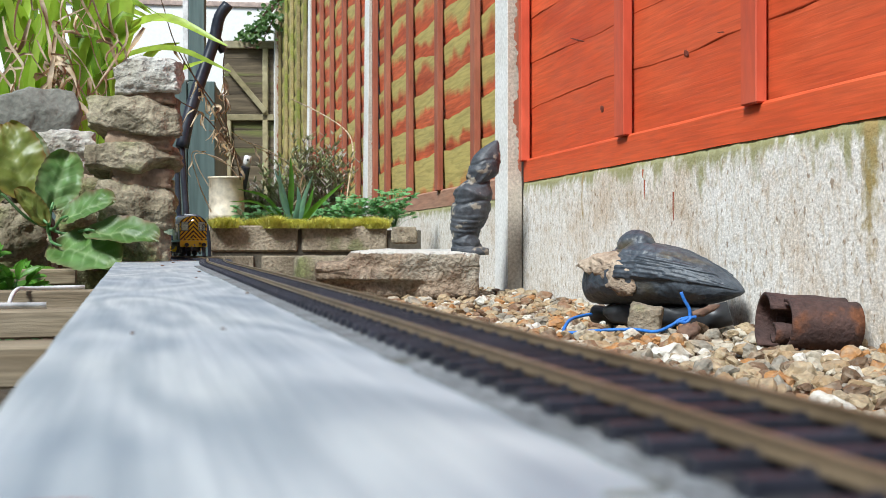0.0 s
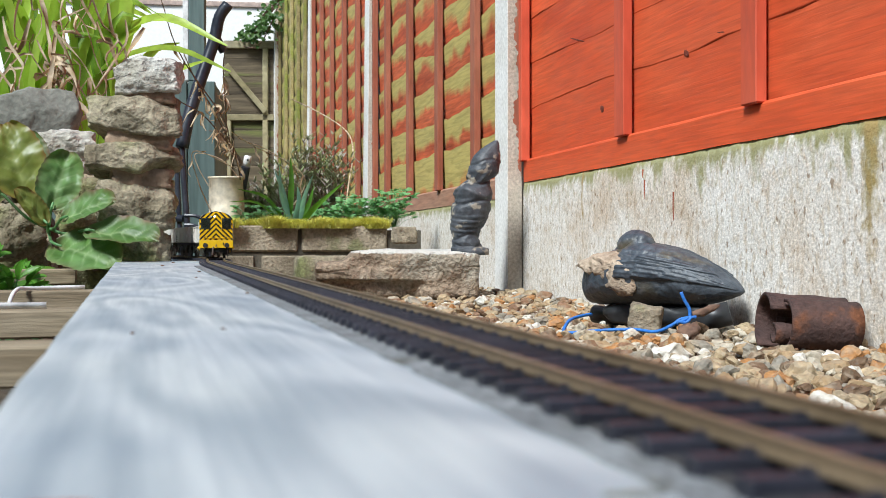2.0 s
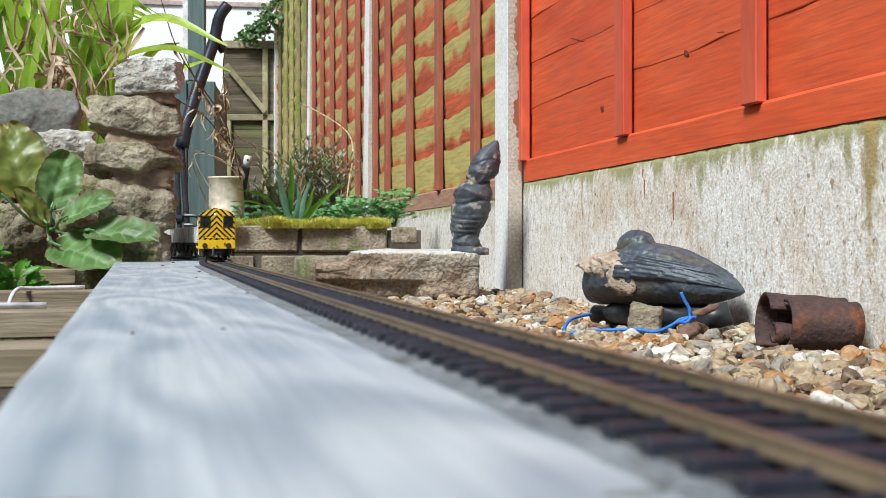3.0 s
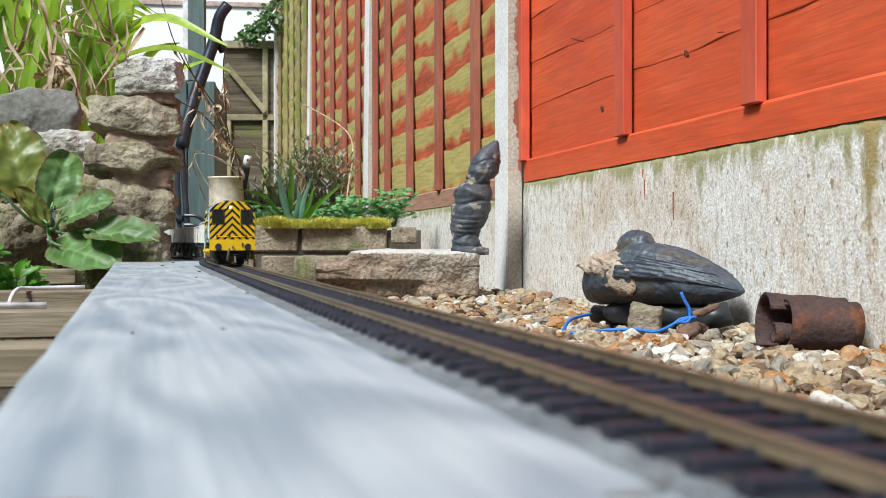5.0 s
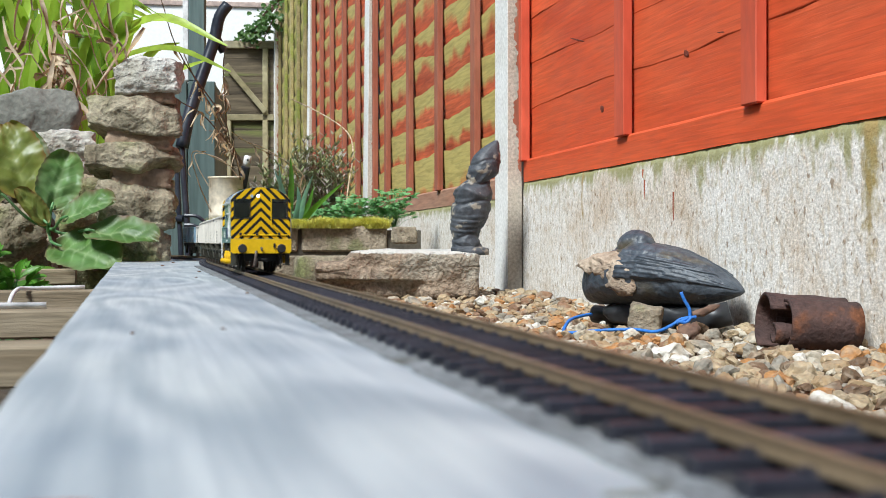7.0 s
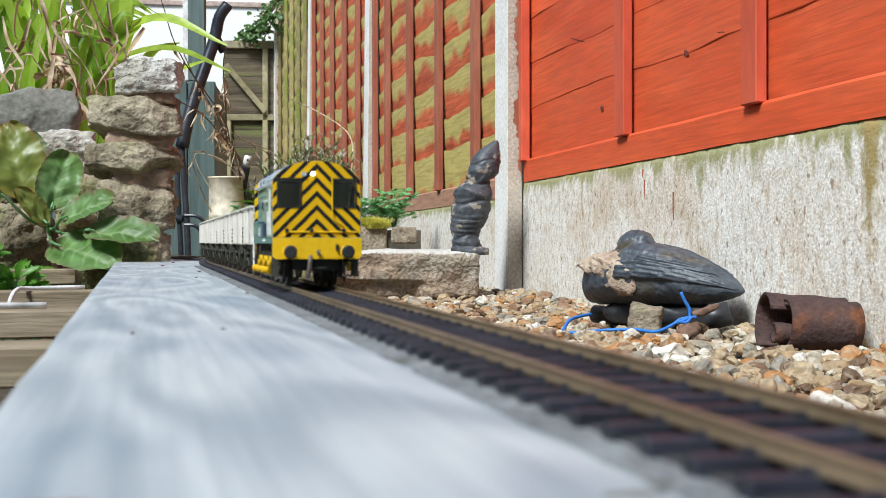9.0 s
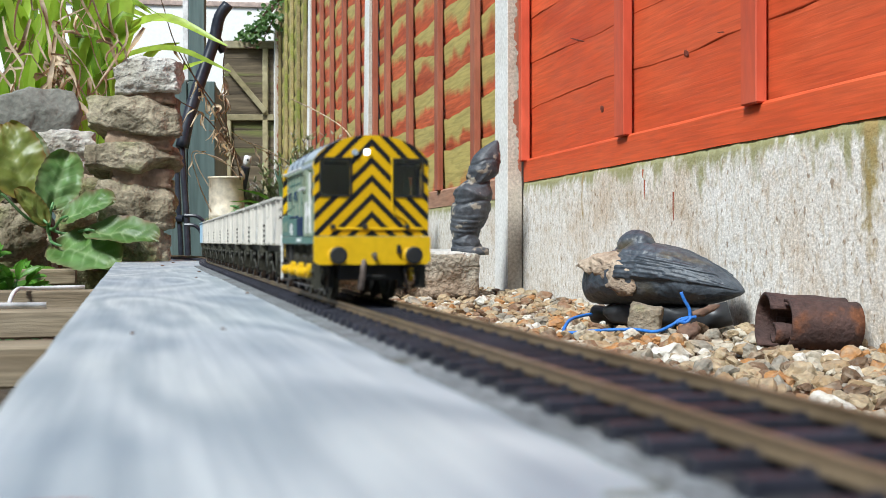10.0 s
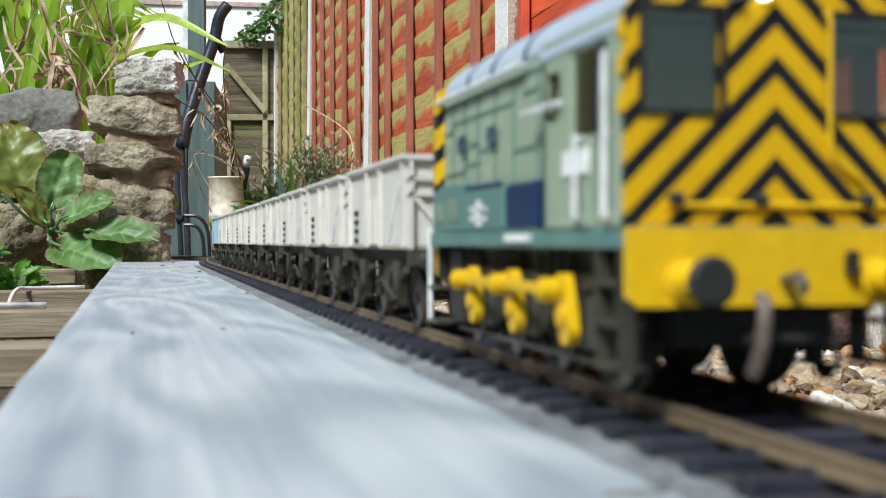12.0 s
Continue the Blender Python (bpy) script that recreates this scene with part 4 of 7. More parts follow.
def shunter():
    th = thing("shunting_locomotive", "faded green model diesel shunter with black and yellow wasp stripes", "locomotive")
    L = 0.0925
    AXLES = (0.0224, 0.0435, 0.0646)
    # footplate and frames
    bm = bmesh.new()
    box(bm, -0.0170, 0.0170, 0.0012, L - 0.0012, 0.0172, 0.0196, 0.0002)
    part("footplate", bm, M_TEAL, th, "teal green footplate")
    for x in (-0.0132, 0.0120):
        bm = bmesh.new()
        prism(bm, [(0.003, 0.0170), (0.003, 0.0110), (0.012, 0.0098), (0.018, 0.0060), (0.027, 0.0060), (0.030, 0.0098), (0.036, 0.0098), (0.039, 0.0060), (0.048, 0.0060), (0.051, 0.0098), (0.057, 0.0098), (0.060, 0.0060), (0.069, 0.0060), (0.073, 0.0098), (L - 0.003, 0.0110), (L - 0.003, 0.0170)], "x", x, x + 0.0012)
        part("outside_frame", bm, M_FRAME, th, "oily olive-black frame")
        for y in AXLES:
            bm = bmesh.new()
            k = -1 if x < 0 else 1
            xs = sorted((x + 0.0006, x + 0.0006 + k * 0.0018))
            box(bm, xs[0], xs[1], y - 0.0028, y + 0.0028, 0.005, 0.0115, 0.0004)
            tube(bm, [(x + 0.0006 + k * 0.0014, y - 0.006, 0.0135), (x + 0.0006 + k * 0.0014, y, 0.0125), (x + 0.0006 + k * 0.0014, y + 0.006, 0.0135)], 0.0007, 6)
            part("axlebox", bm, M_FRAME, th)
    bm = bmesh.new()
    box(bm, -0.0090, 0.0090, 0.006, L - 0.006, 0.0065, 0.0170)
    part("underframe_block", bm, M_BLACK, th)
    # buffer beams
    for y0, y1, name in ((0, 0.0014, "buffer_beam"), (L - 0.0014, L, "buffer_beam")):
        bm = bmesh.new()
        bw = 0.0175 if y0 == 0 else 0.0158
        prism(bm, [(-bw, 0.0195), (bw, 0.0195), (bw, 0.0122), (bw - 0.0013, 0.0112), (0.0013 - bw, 0.0112), (-bw, 0.0122)], "y", y0, y1)
        part(name, bm, M_YELLOW, th, "plain yellow buffer beam")
    bm = bmesh.new()
    box(bm, -0.0157, 0.0157, L - 0.0019, L - 0.0015, 0.0114, 0.0171)
    part("beam_backing", bm, M_BLACK, th)
    for x in (-0.0112, 0.0112):
        buffer(th, x, -0.0001, 0.0140, 1, 0.0026, 0.0065, 0.0019, M_YELLOW)
        buffer(th, x, L + 0.0001, 0.0140, -1, 0.0026, 0.0065, 0.0019, M_YELLOW)
    # coupling hook, hoses
    for y, s in ((-0.0002, -1), (L + 0.0002, 1)):
        bm = bmesh.new()
        tube(bm, [(0.0, y, 0.0140), (0.0, y + s * 0.0030, 0.0142)], 0.0006, 8, 0.0008)
        tube(bm, [(0.0, y + s * 0.0030, 0.0142), (0.0, y + s * 0.0040, 0.0136), (0.0, y + s * 0.0036, 0.0128)], 0.0006, 7)
        part("draw_hook", bm, M_STEEL, th)
        bm = bmesh.new()
        if s > 0:
            box(bm, -0.0030, 0.0030, y + 0.0055, y + 0.0066, 0.0068, 0.0080, 0.0002)
            box(bm, -0.0012, 0.0012, y - 0.004, y + 0.0055, 0.0070, 0.0078)
        else:
            box(bm, -0.0012, 0.0012, y + 0.001, y + 0.006, 0.0072, 0.0080)
            tube(bm, [(-0.0040, y + 0.001, 0.0076), (0.0040, y + 0.001, 0.0076)], 0.0005, 6)
        part("coupling", bm, M_BLACK, th)
        bm = bmesh.new()
        x = -0.0030
        tube(bm, smooth_run([(x + 0.0004, y - s * 0.001, 0.0122), (x, y + s * 0.0012, 0.0118), (x - 0.0003, y + s * 0.0018, 0.0092), (x - 0.0006, y + s * 0.0014, 0.0064), (x - 0.0010, y + s * 0.0006, 0.0040)], 12), 0.0007, 8, 0.0010)
        part("brake_hose", bm, M_HOSE, th, "grey-brown brake hose")
        bm = bmesh.new()
        tube(bm, [(0.0077, y, 0.0165), (0.0077, y + s * 0.0012, 0.0165)], 0.0006, 6)
        box(bm, 0.0071, 0.0083, min(y, y + s * 0.001), max(y, y + s * 0.001), 0.0145, 0.0162)
        part("lamp_bracket", bm, M_BLACK, th)
    # cab: end plate with two window openings, sides, roof
    W, Y1 = 0.0172, 0.0285
    win = [(0.0065, 0.0152, 0.0318, 0.0424), (-0.0152, -0.0065, 0.0318, 0.0424)]

    def end_plate(y0, y1, name, material, label):
        bm = bmesh.new()
        xs = [-W, -0.0152, -0.0065, 0.0065, 0.0152, W]
        zs = [0.0197, 0.0318, 0.0424]
        def roofz(x):
            return 0.0405 + 0.0092 * math.sqrt(max(0.0, 1 - (x / W) ** 2))
        for i in range(5):
            for j in range(2):
                if j == 1 and i in (1, 3):
                    continue
                box(bm, xs[i], xs[i + 1], y0, y1, zs[j], zs[j + 1])
        n = 16
        for i in range(n):
            xa, xb = -W + 2 * W * i / n, -W + 2 * W * (i + 1) / n
            za, zb = max(roofz(xa), 0.04245), max(roofz(xb), 0.04245)
            prism(bm, [(xa, 0.0424), (xb, 0.0424), (xb, zb), (xa, za)], "y", y0, y1)
        bmesh.ops.remove_doubles(bm, verts=bm.verts[:], dist=1e-6)
        return part(name, bm, material, th, label)

    end_plate(0.0016, 0.0026, "cab_end", M_WASP, "cab end in black and yellow chevrons")
    end_plate(Y1 - 0.001, Y1, "cab_bulkhead", M_GREEN, "")
    for x0, x1, z0, z1 in win:
        bm = bmesh.new()
        for a, b, c, d in ((x0 - 0.0005, x1 + 0.0005, z0 - 0.0005, z0), (x0 - 0.0005, x1 + 0.0005, z1, z1 + 0.0005), (x0 - 0.0005, x0, z0, z1), (x1, x1 + 0.0005, z0, z1)):
            box(bm, a, b, 0.0012, 0.0018, c, d)
        f = part("window_frame", bm, M_BLACK, th)
        bm = bmesh.new()
        box(bm, x0, x1, 0.0020, 0.0022, z0, z1)
        g = part("pane", bm, M_GLASS, th)
        bm = bmesh.new()
        box(bm, x0 + 0.001, x1 - 0.001, 0.0021, 0.0024, z1 - 0.0016, z1 - 0.0011)
        part("wiper_bar", bm, M_BLACK, th)
    # cab sides, with the doorway
    for s in (-1, 1):
        for y0, y1, z0, z1 in ((0.0027, 0.0068, 0.0197, 0.0425), (0.0068, 0.0186, 0.0402, 0.0425), (0.0118, 0.0186, 0.0197, 0.0300), (0.0186, 0.0284, 0.0197, 0.0325), (0.0186, 0.0222, 0.0325, 0.0425), (0.0272, 0.0284, 0.0325, 0.0425), (0.0222, 0.0272, 0.0385, 0.0425)):
            bm = bmesh.new()
            xs = sorted((s * W, s * (W - 0.0008)))
            box(bm, xs[0], xs[1], y0, y1, z0, z1)
            part("cab_side", bm, M_GREEN, th)
        bm = bmesh.new()
        xs = sorted((s * (W - 0.0012), s * (W - 0.0018)))
        box(bm, xs[0], xs[1], 0.0066, 0.0120, 0.0200, 0.0402, 0.0002)
        part("cab_door", bm, M_NAVY, th, "dark recessed cab door")
        bm = bmesh.new()
        xs = sorted((s * (W - 0.0004), s * (W - 0.0006)))
        box(bm, xs[0], xs[1], 0.0222, 0.0272, 0.0325, 0.0385)
        part("side_pane", bm, M_GLASS, th)
        bm = bmesh.new()
        box(bm, xs[0], xs[1], 0.0118, 0.0186, 0.0300, 0.0402)
        part("door_light", bm, M_DROPLIGHT, th, "shiny door window")
        bm = bmesh.new()
        for y in (0.0060, 0.0150):
            xs = sorted((s * (W + 0.0004), s * (W + 0.0010)))
            box(bm, xs[0], xs[1], y - 0.0006, y + 0.0006, 0.0205, 0.0385 if y < 0.01 else 0.0300, 0.0002)
            tube(bm, [(s * (W - 0.0002), y, 0.0208), (s * (W + 0.0006), y, 0.0208)], 0.0003, 6)
            tube(bm, [(s * (W - 0.0002), y, 0.0298), (s * (W + 0.0006), y, 0.0298)], 0.0003, 6)
        part("door_handrail", bm, M_HANDRAIL, th, "white handrail")
        bm = bmesh.new()
        xs = sorted((s * W, s * (W + 0.0003)))
        box(bm, xs[0], xs[1], 0.0120, 0.0206, 0.0257, 0.0286)
        part("white_patch", bm, M_MARK, th, "plain white patch")
        # yellow and black edge marks on the corner
        for z in (0.0315, 0.0355, 0.0395):
            bm = bmesh.new()
            xs = sorted((s * W, s * (W + 0.0003)))
            box(bm, xs[0], xs[1], 0.0018, 0.0034, z, z + 0.0020)
            part("corner_stripe", bm, M_YELLOW, th)
    bm = bmesh.new()
    n = 18
    outer = [((W + 0.0002) * math.cos(math.pi * i / n), 0.0406 + 0.0092 * math.sin(math.pi * i / n)) for i in range(n + 1)]
    inner = [((W - 0.0005) * math.cos(math.pi * i / n), 0.0399 + 0.0092 * math.sin(math.pi * i / n)) for i in range(n, -1, -1)]
    prism(bm, outer + inner, "y", 0.0027, Y1 + 0.0008)
    part("cab_roof", bm, M_ROOF, th, "grey-blue roof")
    bm = bmesh.new()
    box(bm, -W + 0.001, W - 0.001, 0.003, Y1 - 0.0012, 0.0198, 0.0215)
    box(bm, -0.008, 0.008, 0.018, Y1 - 0.0012, 0.0215, 0.0300)
    box(bm, 0.006, 0.012, 0.006, 0.011, 0.0215, 0.0290, 0.0004)
    part("cab_floor_and_desk", bm, M_INSIDE, th)
    # headlamps on the cab end
    for x, lit, z in ((-0.0016, True, 0.0446), (-0.0052, False, 0.0444)):
        bm = bmesh.new()
        lathe(bm, [(0.0009, 0), (0.0009, 0.0010), (0.0007, 0.0012), (0.0006, 0.0010)], 16, pose(x, 0.0016, z, 90, 0, 0))
        part("headlamp", bm, M_LAMP if lit else M_ROOF, th, "lit white headlamp" if lit else "")
    for x in (-0.0118, -0.0022, 0.0105):
        bm = bmesh.new()
        lathe(bm, [(0.0008, 0), (0.0008, 0.0012), (0.0006, 0.0015)], 12, pose(x, 0.0016, 0.0224, 90, 0, 0))
        part("marker_lamp", bm, M_BLACK, th)
    bm = bmesh.new()
    tube(bm, [(-0.0125, 0.0012, 0.0218), (0.0155, 0.0012, 0.0218)], 0.00035, 6)
    for x in (-0.0125, 0, 0.0155):
        tube(bm, [(x, 0.0012, 0.0218), (x, 0.0018, 0.0218)], 0.0003, 6)
    part("front_handrail", bm, M_YELLOW, th)
    bm = bmesh.new()
    tube(bm, smooth_run([(0.0058, 0.0016, 0.0425), (0.0060, 0.0009, 0.0418), (0.0060, 0.0008, 0.0300), (0.0066, 0.0009, 0.0270), (0.0100, 0.0010, 0.0245), (0.0100, 0.0016, 0.0240)], 20), 0.0003, 6)
    part("front_handrail", bm, M_YELLOW, th)
    # bonnet
    HW, HY0, HY1 = 0.0154, 0.0287, 0.0870
    prof = [(-HW, 0.0197), (HW, 0.0197), (HW, 0.0420)] + [(HW * math.cos(math.pi * i / 12), 0.0424 + 0.0076 * math.sin(math.pi * i / 12)) for i in range(0, 13)] + [(-HW, 0.0420)]
    bm = bmesh.new()
    prism(bm, prof, "y", HY0, HY1)
    part("bonnet", bm, M_GREEN, th)
    bm = bmesh.new()
    top = [((HW + 0.0002) * math.cos(math.pi * i / 14), 0.0427 + 0.0076 * math.sin(math.pi * i / 14)) for i in range(15)]
    low = [((HW - 0.0003) * math.cos(math.pi * i / 14), 0.0421 + 0.0076 * math.sin(math.pi * i / 14)) for i in range(14, -1, -1)]
    prism(bm, top + low, "y", HY0 + 0.0002, HY1 - 0.0008)
    part("bonnet_roof", bm, M_ROOF, th, "grey-blue roof")
    for y in (0.0405, 0.0565, 0.0705):
        bm = bmesh.new()
        a = [((HW + 0.0005) * math.cos(math.pi * i / 14), 0.0425 + 0.0080 * math.sin(math.pi * i / 14)) for i in range(15)]
        b = [((HW + 0.0001) * math.cos(math.pi * i / 14), 0.0424 + 0.0077 * math.sin(math.pi * i / 14)) for i in range(14, -1, -1)]
        prism(bm, a + b, "y", y, y + 0.0008)
        part("roof_strap", bm, M_NAVY, th)
    bm = bmesh.new()
    NW = HW + 0.0013
    prism(bm, [(-NW, 0.0262), (NW, 0.0262), (NW, 0.0420)] + [(NW * math.cos(math.pi * i / 12), 0.0420 + 0.0072 * math.sin(math.pi * i / 12)) for i in range(0, 13)] + [(-NW, 0.0420)], "y", HY1 + 0.0001, HY1 + 0.0030)
    part("radiator_end", bm, M_WASP_NOSE, th, "nose in black and yellow chevrons")
    bm = bmesh.new()
    lathe(bm, [(0.0022, 0), (0.0022, 0.0030), (0.0017, 0.0032)], 16, pose(0, 0.072, 0.0490))
    part("exhaust_stack", bm, M_BLACK, th)
    for s in (-1, 1):
        # bonnet doors: framed by fine raised seams, with catches
        for y in (0.0352, 0.0462, 0.0556, 0.0646, 0.0727, 0.0804):
            bm = bmesh.new()
            xs = sorted((s * HW, s * (HW + 0.00022)))
            box(bm, xs[0], xs[1], y, y + 0.00035, 0.0255, 0.0405)
            part("door_seam", bm, M_TEAL, th)
        for y in (0.0556, 0.0727):
            for dy in (-0.0010, 0.0013):
                bm = bmesh.new()
                tube(bm, [(s * (HW + 0.0003), y + dy, 0.0322), (s * (HW + 0.0009), y + dy, 0.0325), (s * (HW + 0.0009), y + dy, 0.0345), (s * (HW + 0.0003), y + dy, 0.0348)], 0.00022, 5)
                for z in (0.0322, 0.0335, 0.0348):
                    tube(bm, [(s * (HW + 0.0006), y + dy - 0.0008, z), (s * (HW + 0.0006), y + dy + 0.0008, z)], 0.00018, 5)
                part("door_handle", bm, M_NAVY, th)
        for y0, y1, z in ((0.0462, 0.0804, 0.0373), (0.0352, 0.0420, 0.0380), (0.0646, 0.0727, 0.0300), (0.0556, 0.0646, 0.0318), (0.0646, 0.0700, 0.0330), (0.0380, 0.0462, 0.0305), (0.0727, 0.0860, 0.0290), (0.0804, 0.0868, 0.0360), (0.0287, 0.0868, 0.0405)):
            bm = bmesh.new()
            xs = sorted((s * HW, s * (HW + 0.00022)))
            box(bm, xs[0], xs[1], y0, y1, z, z + 0.0004)
            part("door_seam", bm, M_TEAL, th)
        bm = bmesh.new()
        tube(bm, [(s * (HW + 0.0011), 0.0400, 0.0418), (s * (HW + 0.0011), 0.0872, 0.0418)], 0.00045, 7)
        for y in (0.0402, 0.0500, 0.0600, 0.0735, 0.0870):
            tube(bm, [(s * (HW - 0.0006), y, 0.0418), (s * (HW + 0.0011), y, 0.0418)], 0.00035, 6)
        part("bonnet_handrail", bm, M_HANDRAIL, th, "white handrail")
        bm = bmesh.new()
        tube(bm, [(s * (W + 0.0004), 0.0210, 0.0345), (s * (W + 0.0004), 0.0355, 0.0345)], 0.0004, 6)
        part("grab_rail", bm, M_HANDRAIL, th, "white handrail")
        # side boxes on the footplate
        xs = sorted((s * (HW + 0.0003), s * 0.0172))
        bm = bmesh.new()
        prism(bm, [(0.0455, 0.0197), (0.0880, 0.0197), (0.0880, 0.0262), (0.0835, 0.0272), (0.0680, 0.0272), (0.0680, 0.0256), (0.0455, 0.0256)], "x", xs[0], xs[1])
        e = [q for q in bm.edges]
        bmesh.ops.bevel(bm, geom=e, offset=0.0002, segments=1, affect="EDGES")
        part("battery_box", bm, M_TEAL, th, "teal green equipment box")
        bm = bmesh.new()
        box(bm, xs[0], xs[1], 0.0315, 0.0450, 0.0197, 0.0259, 0.0003)
        part("fuel_box", bm, M_NAVY, th, "navy blue equipment box")
        bm = bmesh.new()
        box(bm, xs[0] + 0.0002, xs[1] - 0.0002, 0.050, 0.0672, 0.0258, 0.0266, 0.0002)
        part("box_lid", bm, M_NAVY, th, "navy blue lid")
        xf = s * 0.0172
        for y0, y1, z0, z1 in ((0.0715, 0.0760, 0.0215, 0.0250), (0.0805, 0.0850, 0.0215, 0.0245)):
            for k in range(5):
                bm = bmesh.new()
                xs2 = sorted((xf, xf + s * 0.0003))
                z = z0 + (z1 - z0) * k / 5
                box(bm, xs2[0], xs2[1], y0, y1, z, z + 0.0004)
                part("louvre", bm, M_GREEN, th)
        # emblem as a plain light shape
        bm = bmesh.new()
        xs2 = sorted((xf, xf + s * 0.0003))
        box(bm, xs2[0], xs2[1], 0.0545, 0.0628, 0.0225, 0.0232)
        box(bm, xs2[0], xs2[1], 0.0545, 0.0628, 0.0211, 0.0218)
        prism(bm, [(0.0572, 0.0203), (0.0590, 0.0203), (0.0602, 0.0221), (0.0590, 0.0241), (0.0572, 0.0241), (0.0584, 0.0221)], "x", xs2[0], xs2[1])
        part("emblem", bm, M_MARK, th, "plain white emblem")
        bm = bmesh.new()
        xs2 = sorted((s * 0.0170, s * 0.0173))
        for k in range(4):
            box(bm, xs2[0], xs2[1], 0.0340 + 0.003 * k, 0.0362 + 0.003 * k, 0.0180, 0.0190)
        part("lettering_bars", bm, M_MARK, th, "row of small white marks")
        # nose end steps with a white rail
        bm = bmesh.new()
        box(bm, min(s * 0.0125, s * 0.0172), max(s * 0.0125, s * 0.0172), L - 0.007, L - 0.0005, 0.0040, 0.0046)
        box(bm, min(s * 0.0125, s * 0.0172), max(s * 0.0125, s * 0.0172), L - 0.007, L - 0.0005, 0.0098, 0.0104)
        part("step", bm, M_STEEL, th)
        bm = bmesh.new()
        tube(bm, [(s * 0.0168, L - 0.0008, 0.0042), (s * 0.0168, L - 0.0008, 0.0205)], 0.0005, 7)
        part("step_rail", bm, M_HANDRAIL, th, "white step rail")
        # running gear: brake blocks and hanger
        for y in (0.0115, 0.0325, 0.0535):
            bm = bmesh.new()
            box(bm, min(s * 0.0100, s * 0.0118), max(s * 0.0100, s * 0.0118), y, y + 0.0016, 0.004, 0.0165)
            part("brake_hanger", bm, M_BLACK, th)
        # ribs on the frame, spring hangers, the low brake rod and its triangular hangers
        xo = s * 0.0146
        for y in (0.0060, 0.0150, 0.0305, 0.0345, 0.0520, 0.0560, 0.0740, 0.0820):
            bm = bmesh.new()
            box(bm, min(xo, s * 0.0130), max(xo, s * 0.0130), y, y + 0.0007, 0.0100, 0.0171)
            part("frame_rib", bm, M_FRAME, th)
        for y in AXLES:
            bm = bmesh.new()
            for dy in (-0.0052, 0.0046):
                box(bm, min(xo, s * 0.0134), max(xo, s * 0.0134), y + dy, y + dy + 0.0006, 0.0112, 0.0165)
            for k in range(4):
                w = 0.0052 - 0.0010 * k
                box(bm, min(xo, s * 0.0136), max(xo, s * 0.0136), y - w, y + w, 0.0136 - 0.0006 * k, 0.0140 - 0.0006 * k)
            part("leaf_spring", bm, M_FRAME, th)
        bm = bmesh.new()
        tube(bm, [(s * 0.0128, 0.0100, 0.0034), (s * 0.0128, 0.0860, 0.0034)], 0.0004, 6)
        for y in (0.0125, 0.0335, 0.0545, 0.0756):
            prism(bm, [(y - 0.0028, 0.0036), (y + 0.0028, 0.0036), (y + 0.0008, 0.0018), (y - 0.0008, 0.0018)], "x", *sorted((s * 0.0122, s * 0.0127)))
            tube(bm, [(s * 0.0125, y - 0.0028, 0.0036), (s * 0.0116, y - 0.0020, 0.0098)], 0.0004, 5)
        part("brake_rigging", bm, M_STEEL, th, "dull grey brake rods")
        bm = bmesh.new()
        for y in (0.0040, 0.0108):
            box(bm, min(s * 0.0150, s * 0.0168), max(s * 0.0150, s * 0.0168), y, y + 0.0006, 0.0040, 0.0172)
        for z in (0.0042, 0.0088, 0.0132):
            box(bm, min(s * 0.0138, s * 0.0172), max(s * 0.0138, s * 0.0172), 0.0042, 0.0110, z, z + 0.0005)
        part("cab_steps", bm, M_FRAME, th, "oily black footsteps below the cab")
        bm = bmesh.new()
        box(bm, min(s * 0.0125, s * 0.0150), max(s * 0.0125, s * 0.0150), 0.0768, 0.0848, 0.0046, 0.0165, 0.0003)
        part("sand_box", bm, M_BLACK, th)
    wheels = [wheelset(th, y, 0.0090, 0.0083, 0, M_FRAME, 0) for y in AXLES]
    # yellow outside cranks on each axle, and the rod that joins them
    cranks, rods = [], []
    for w in wheels:
        for s in (-1, 1):
            bm = bmesh.new()
            xs = sorted((s * 0.0154, s * 0.0168))
            off = 0 if s < 0 else 90
            prism(bm, [(0.0020 * math.cos(a), (0.0034 if math.sin(a) > 0 else -0.0016) + 0.0020 * math.sin(a)) for a in [2 * math.pi * i / 20 for i in range(20)]], "x", xs[0], xs[1])
            tube(bm, [(s * 0.0150, 0, 0.0), (s * 0.0173, 0, 0.0)], 0.0013, 14)
            tube(bm, [(s * 0.0160, 0, 0.0034), (s * 0.0196, 0, 0.0034)], 0.0009, 12)
            bmesh.ops.rotate(bm, verts=bm.verts[:], cent=(0, 0, 0), matrix=Matrix.Rotation(radians(off), 3, "X"))
            c = part("crank", bm, M_YELLOW, w, "yellow outside crank")
            cranks.append(c)
    for s in (-1, 1):
        bm = bmesh.new()
        xs = sorted((s * 0.0172, s * 0.0182))
        box(bm, xs[0], xs[1], AXLES[0], AXLES[2], -0.0007, 0.0007, 0.0002)
        for y in AXLES:
            tube(bm, [(s * 0.0171, y, 0), (s * 0.0192, y, 0)], 0.0015, 14)
        rods.append((part("coupling_rod", bm, M_YELLOW, th, "yellow coupling rod"), s))
    return th, wheels, rods


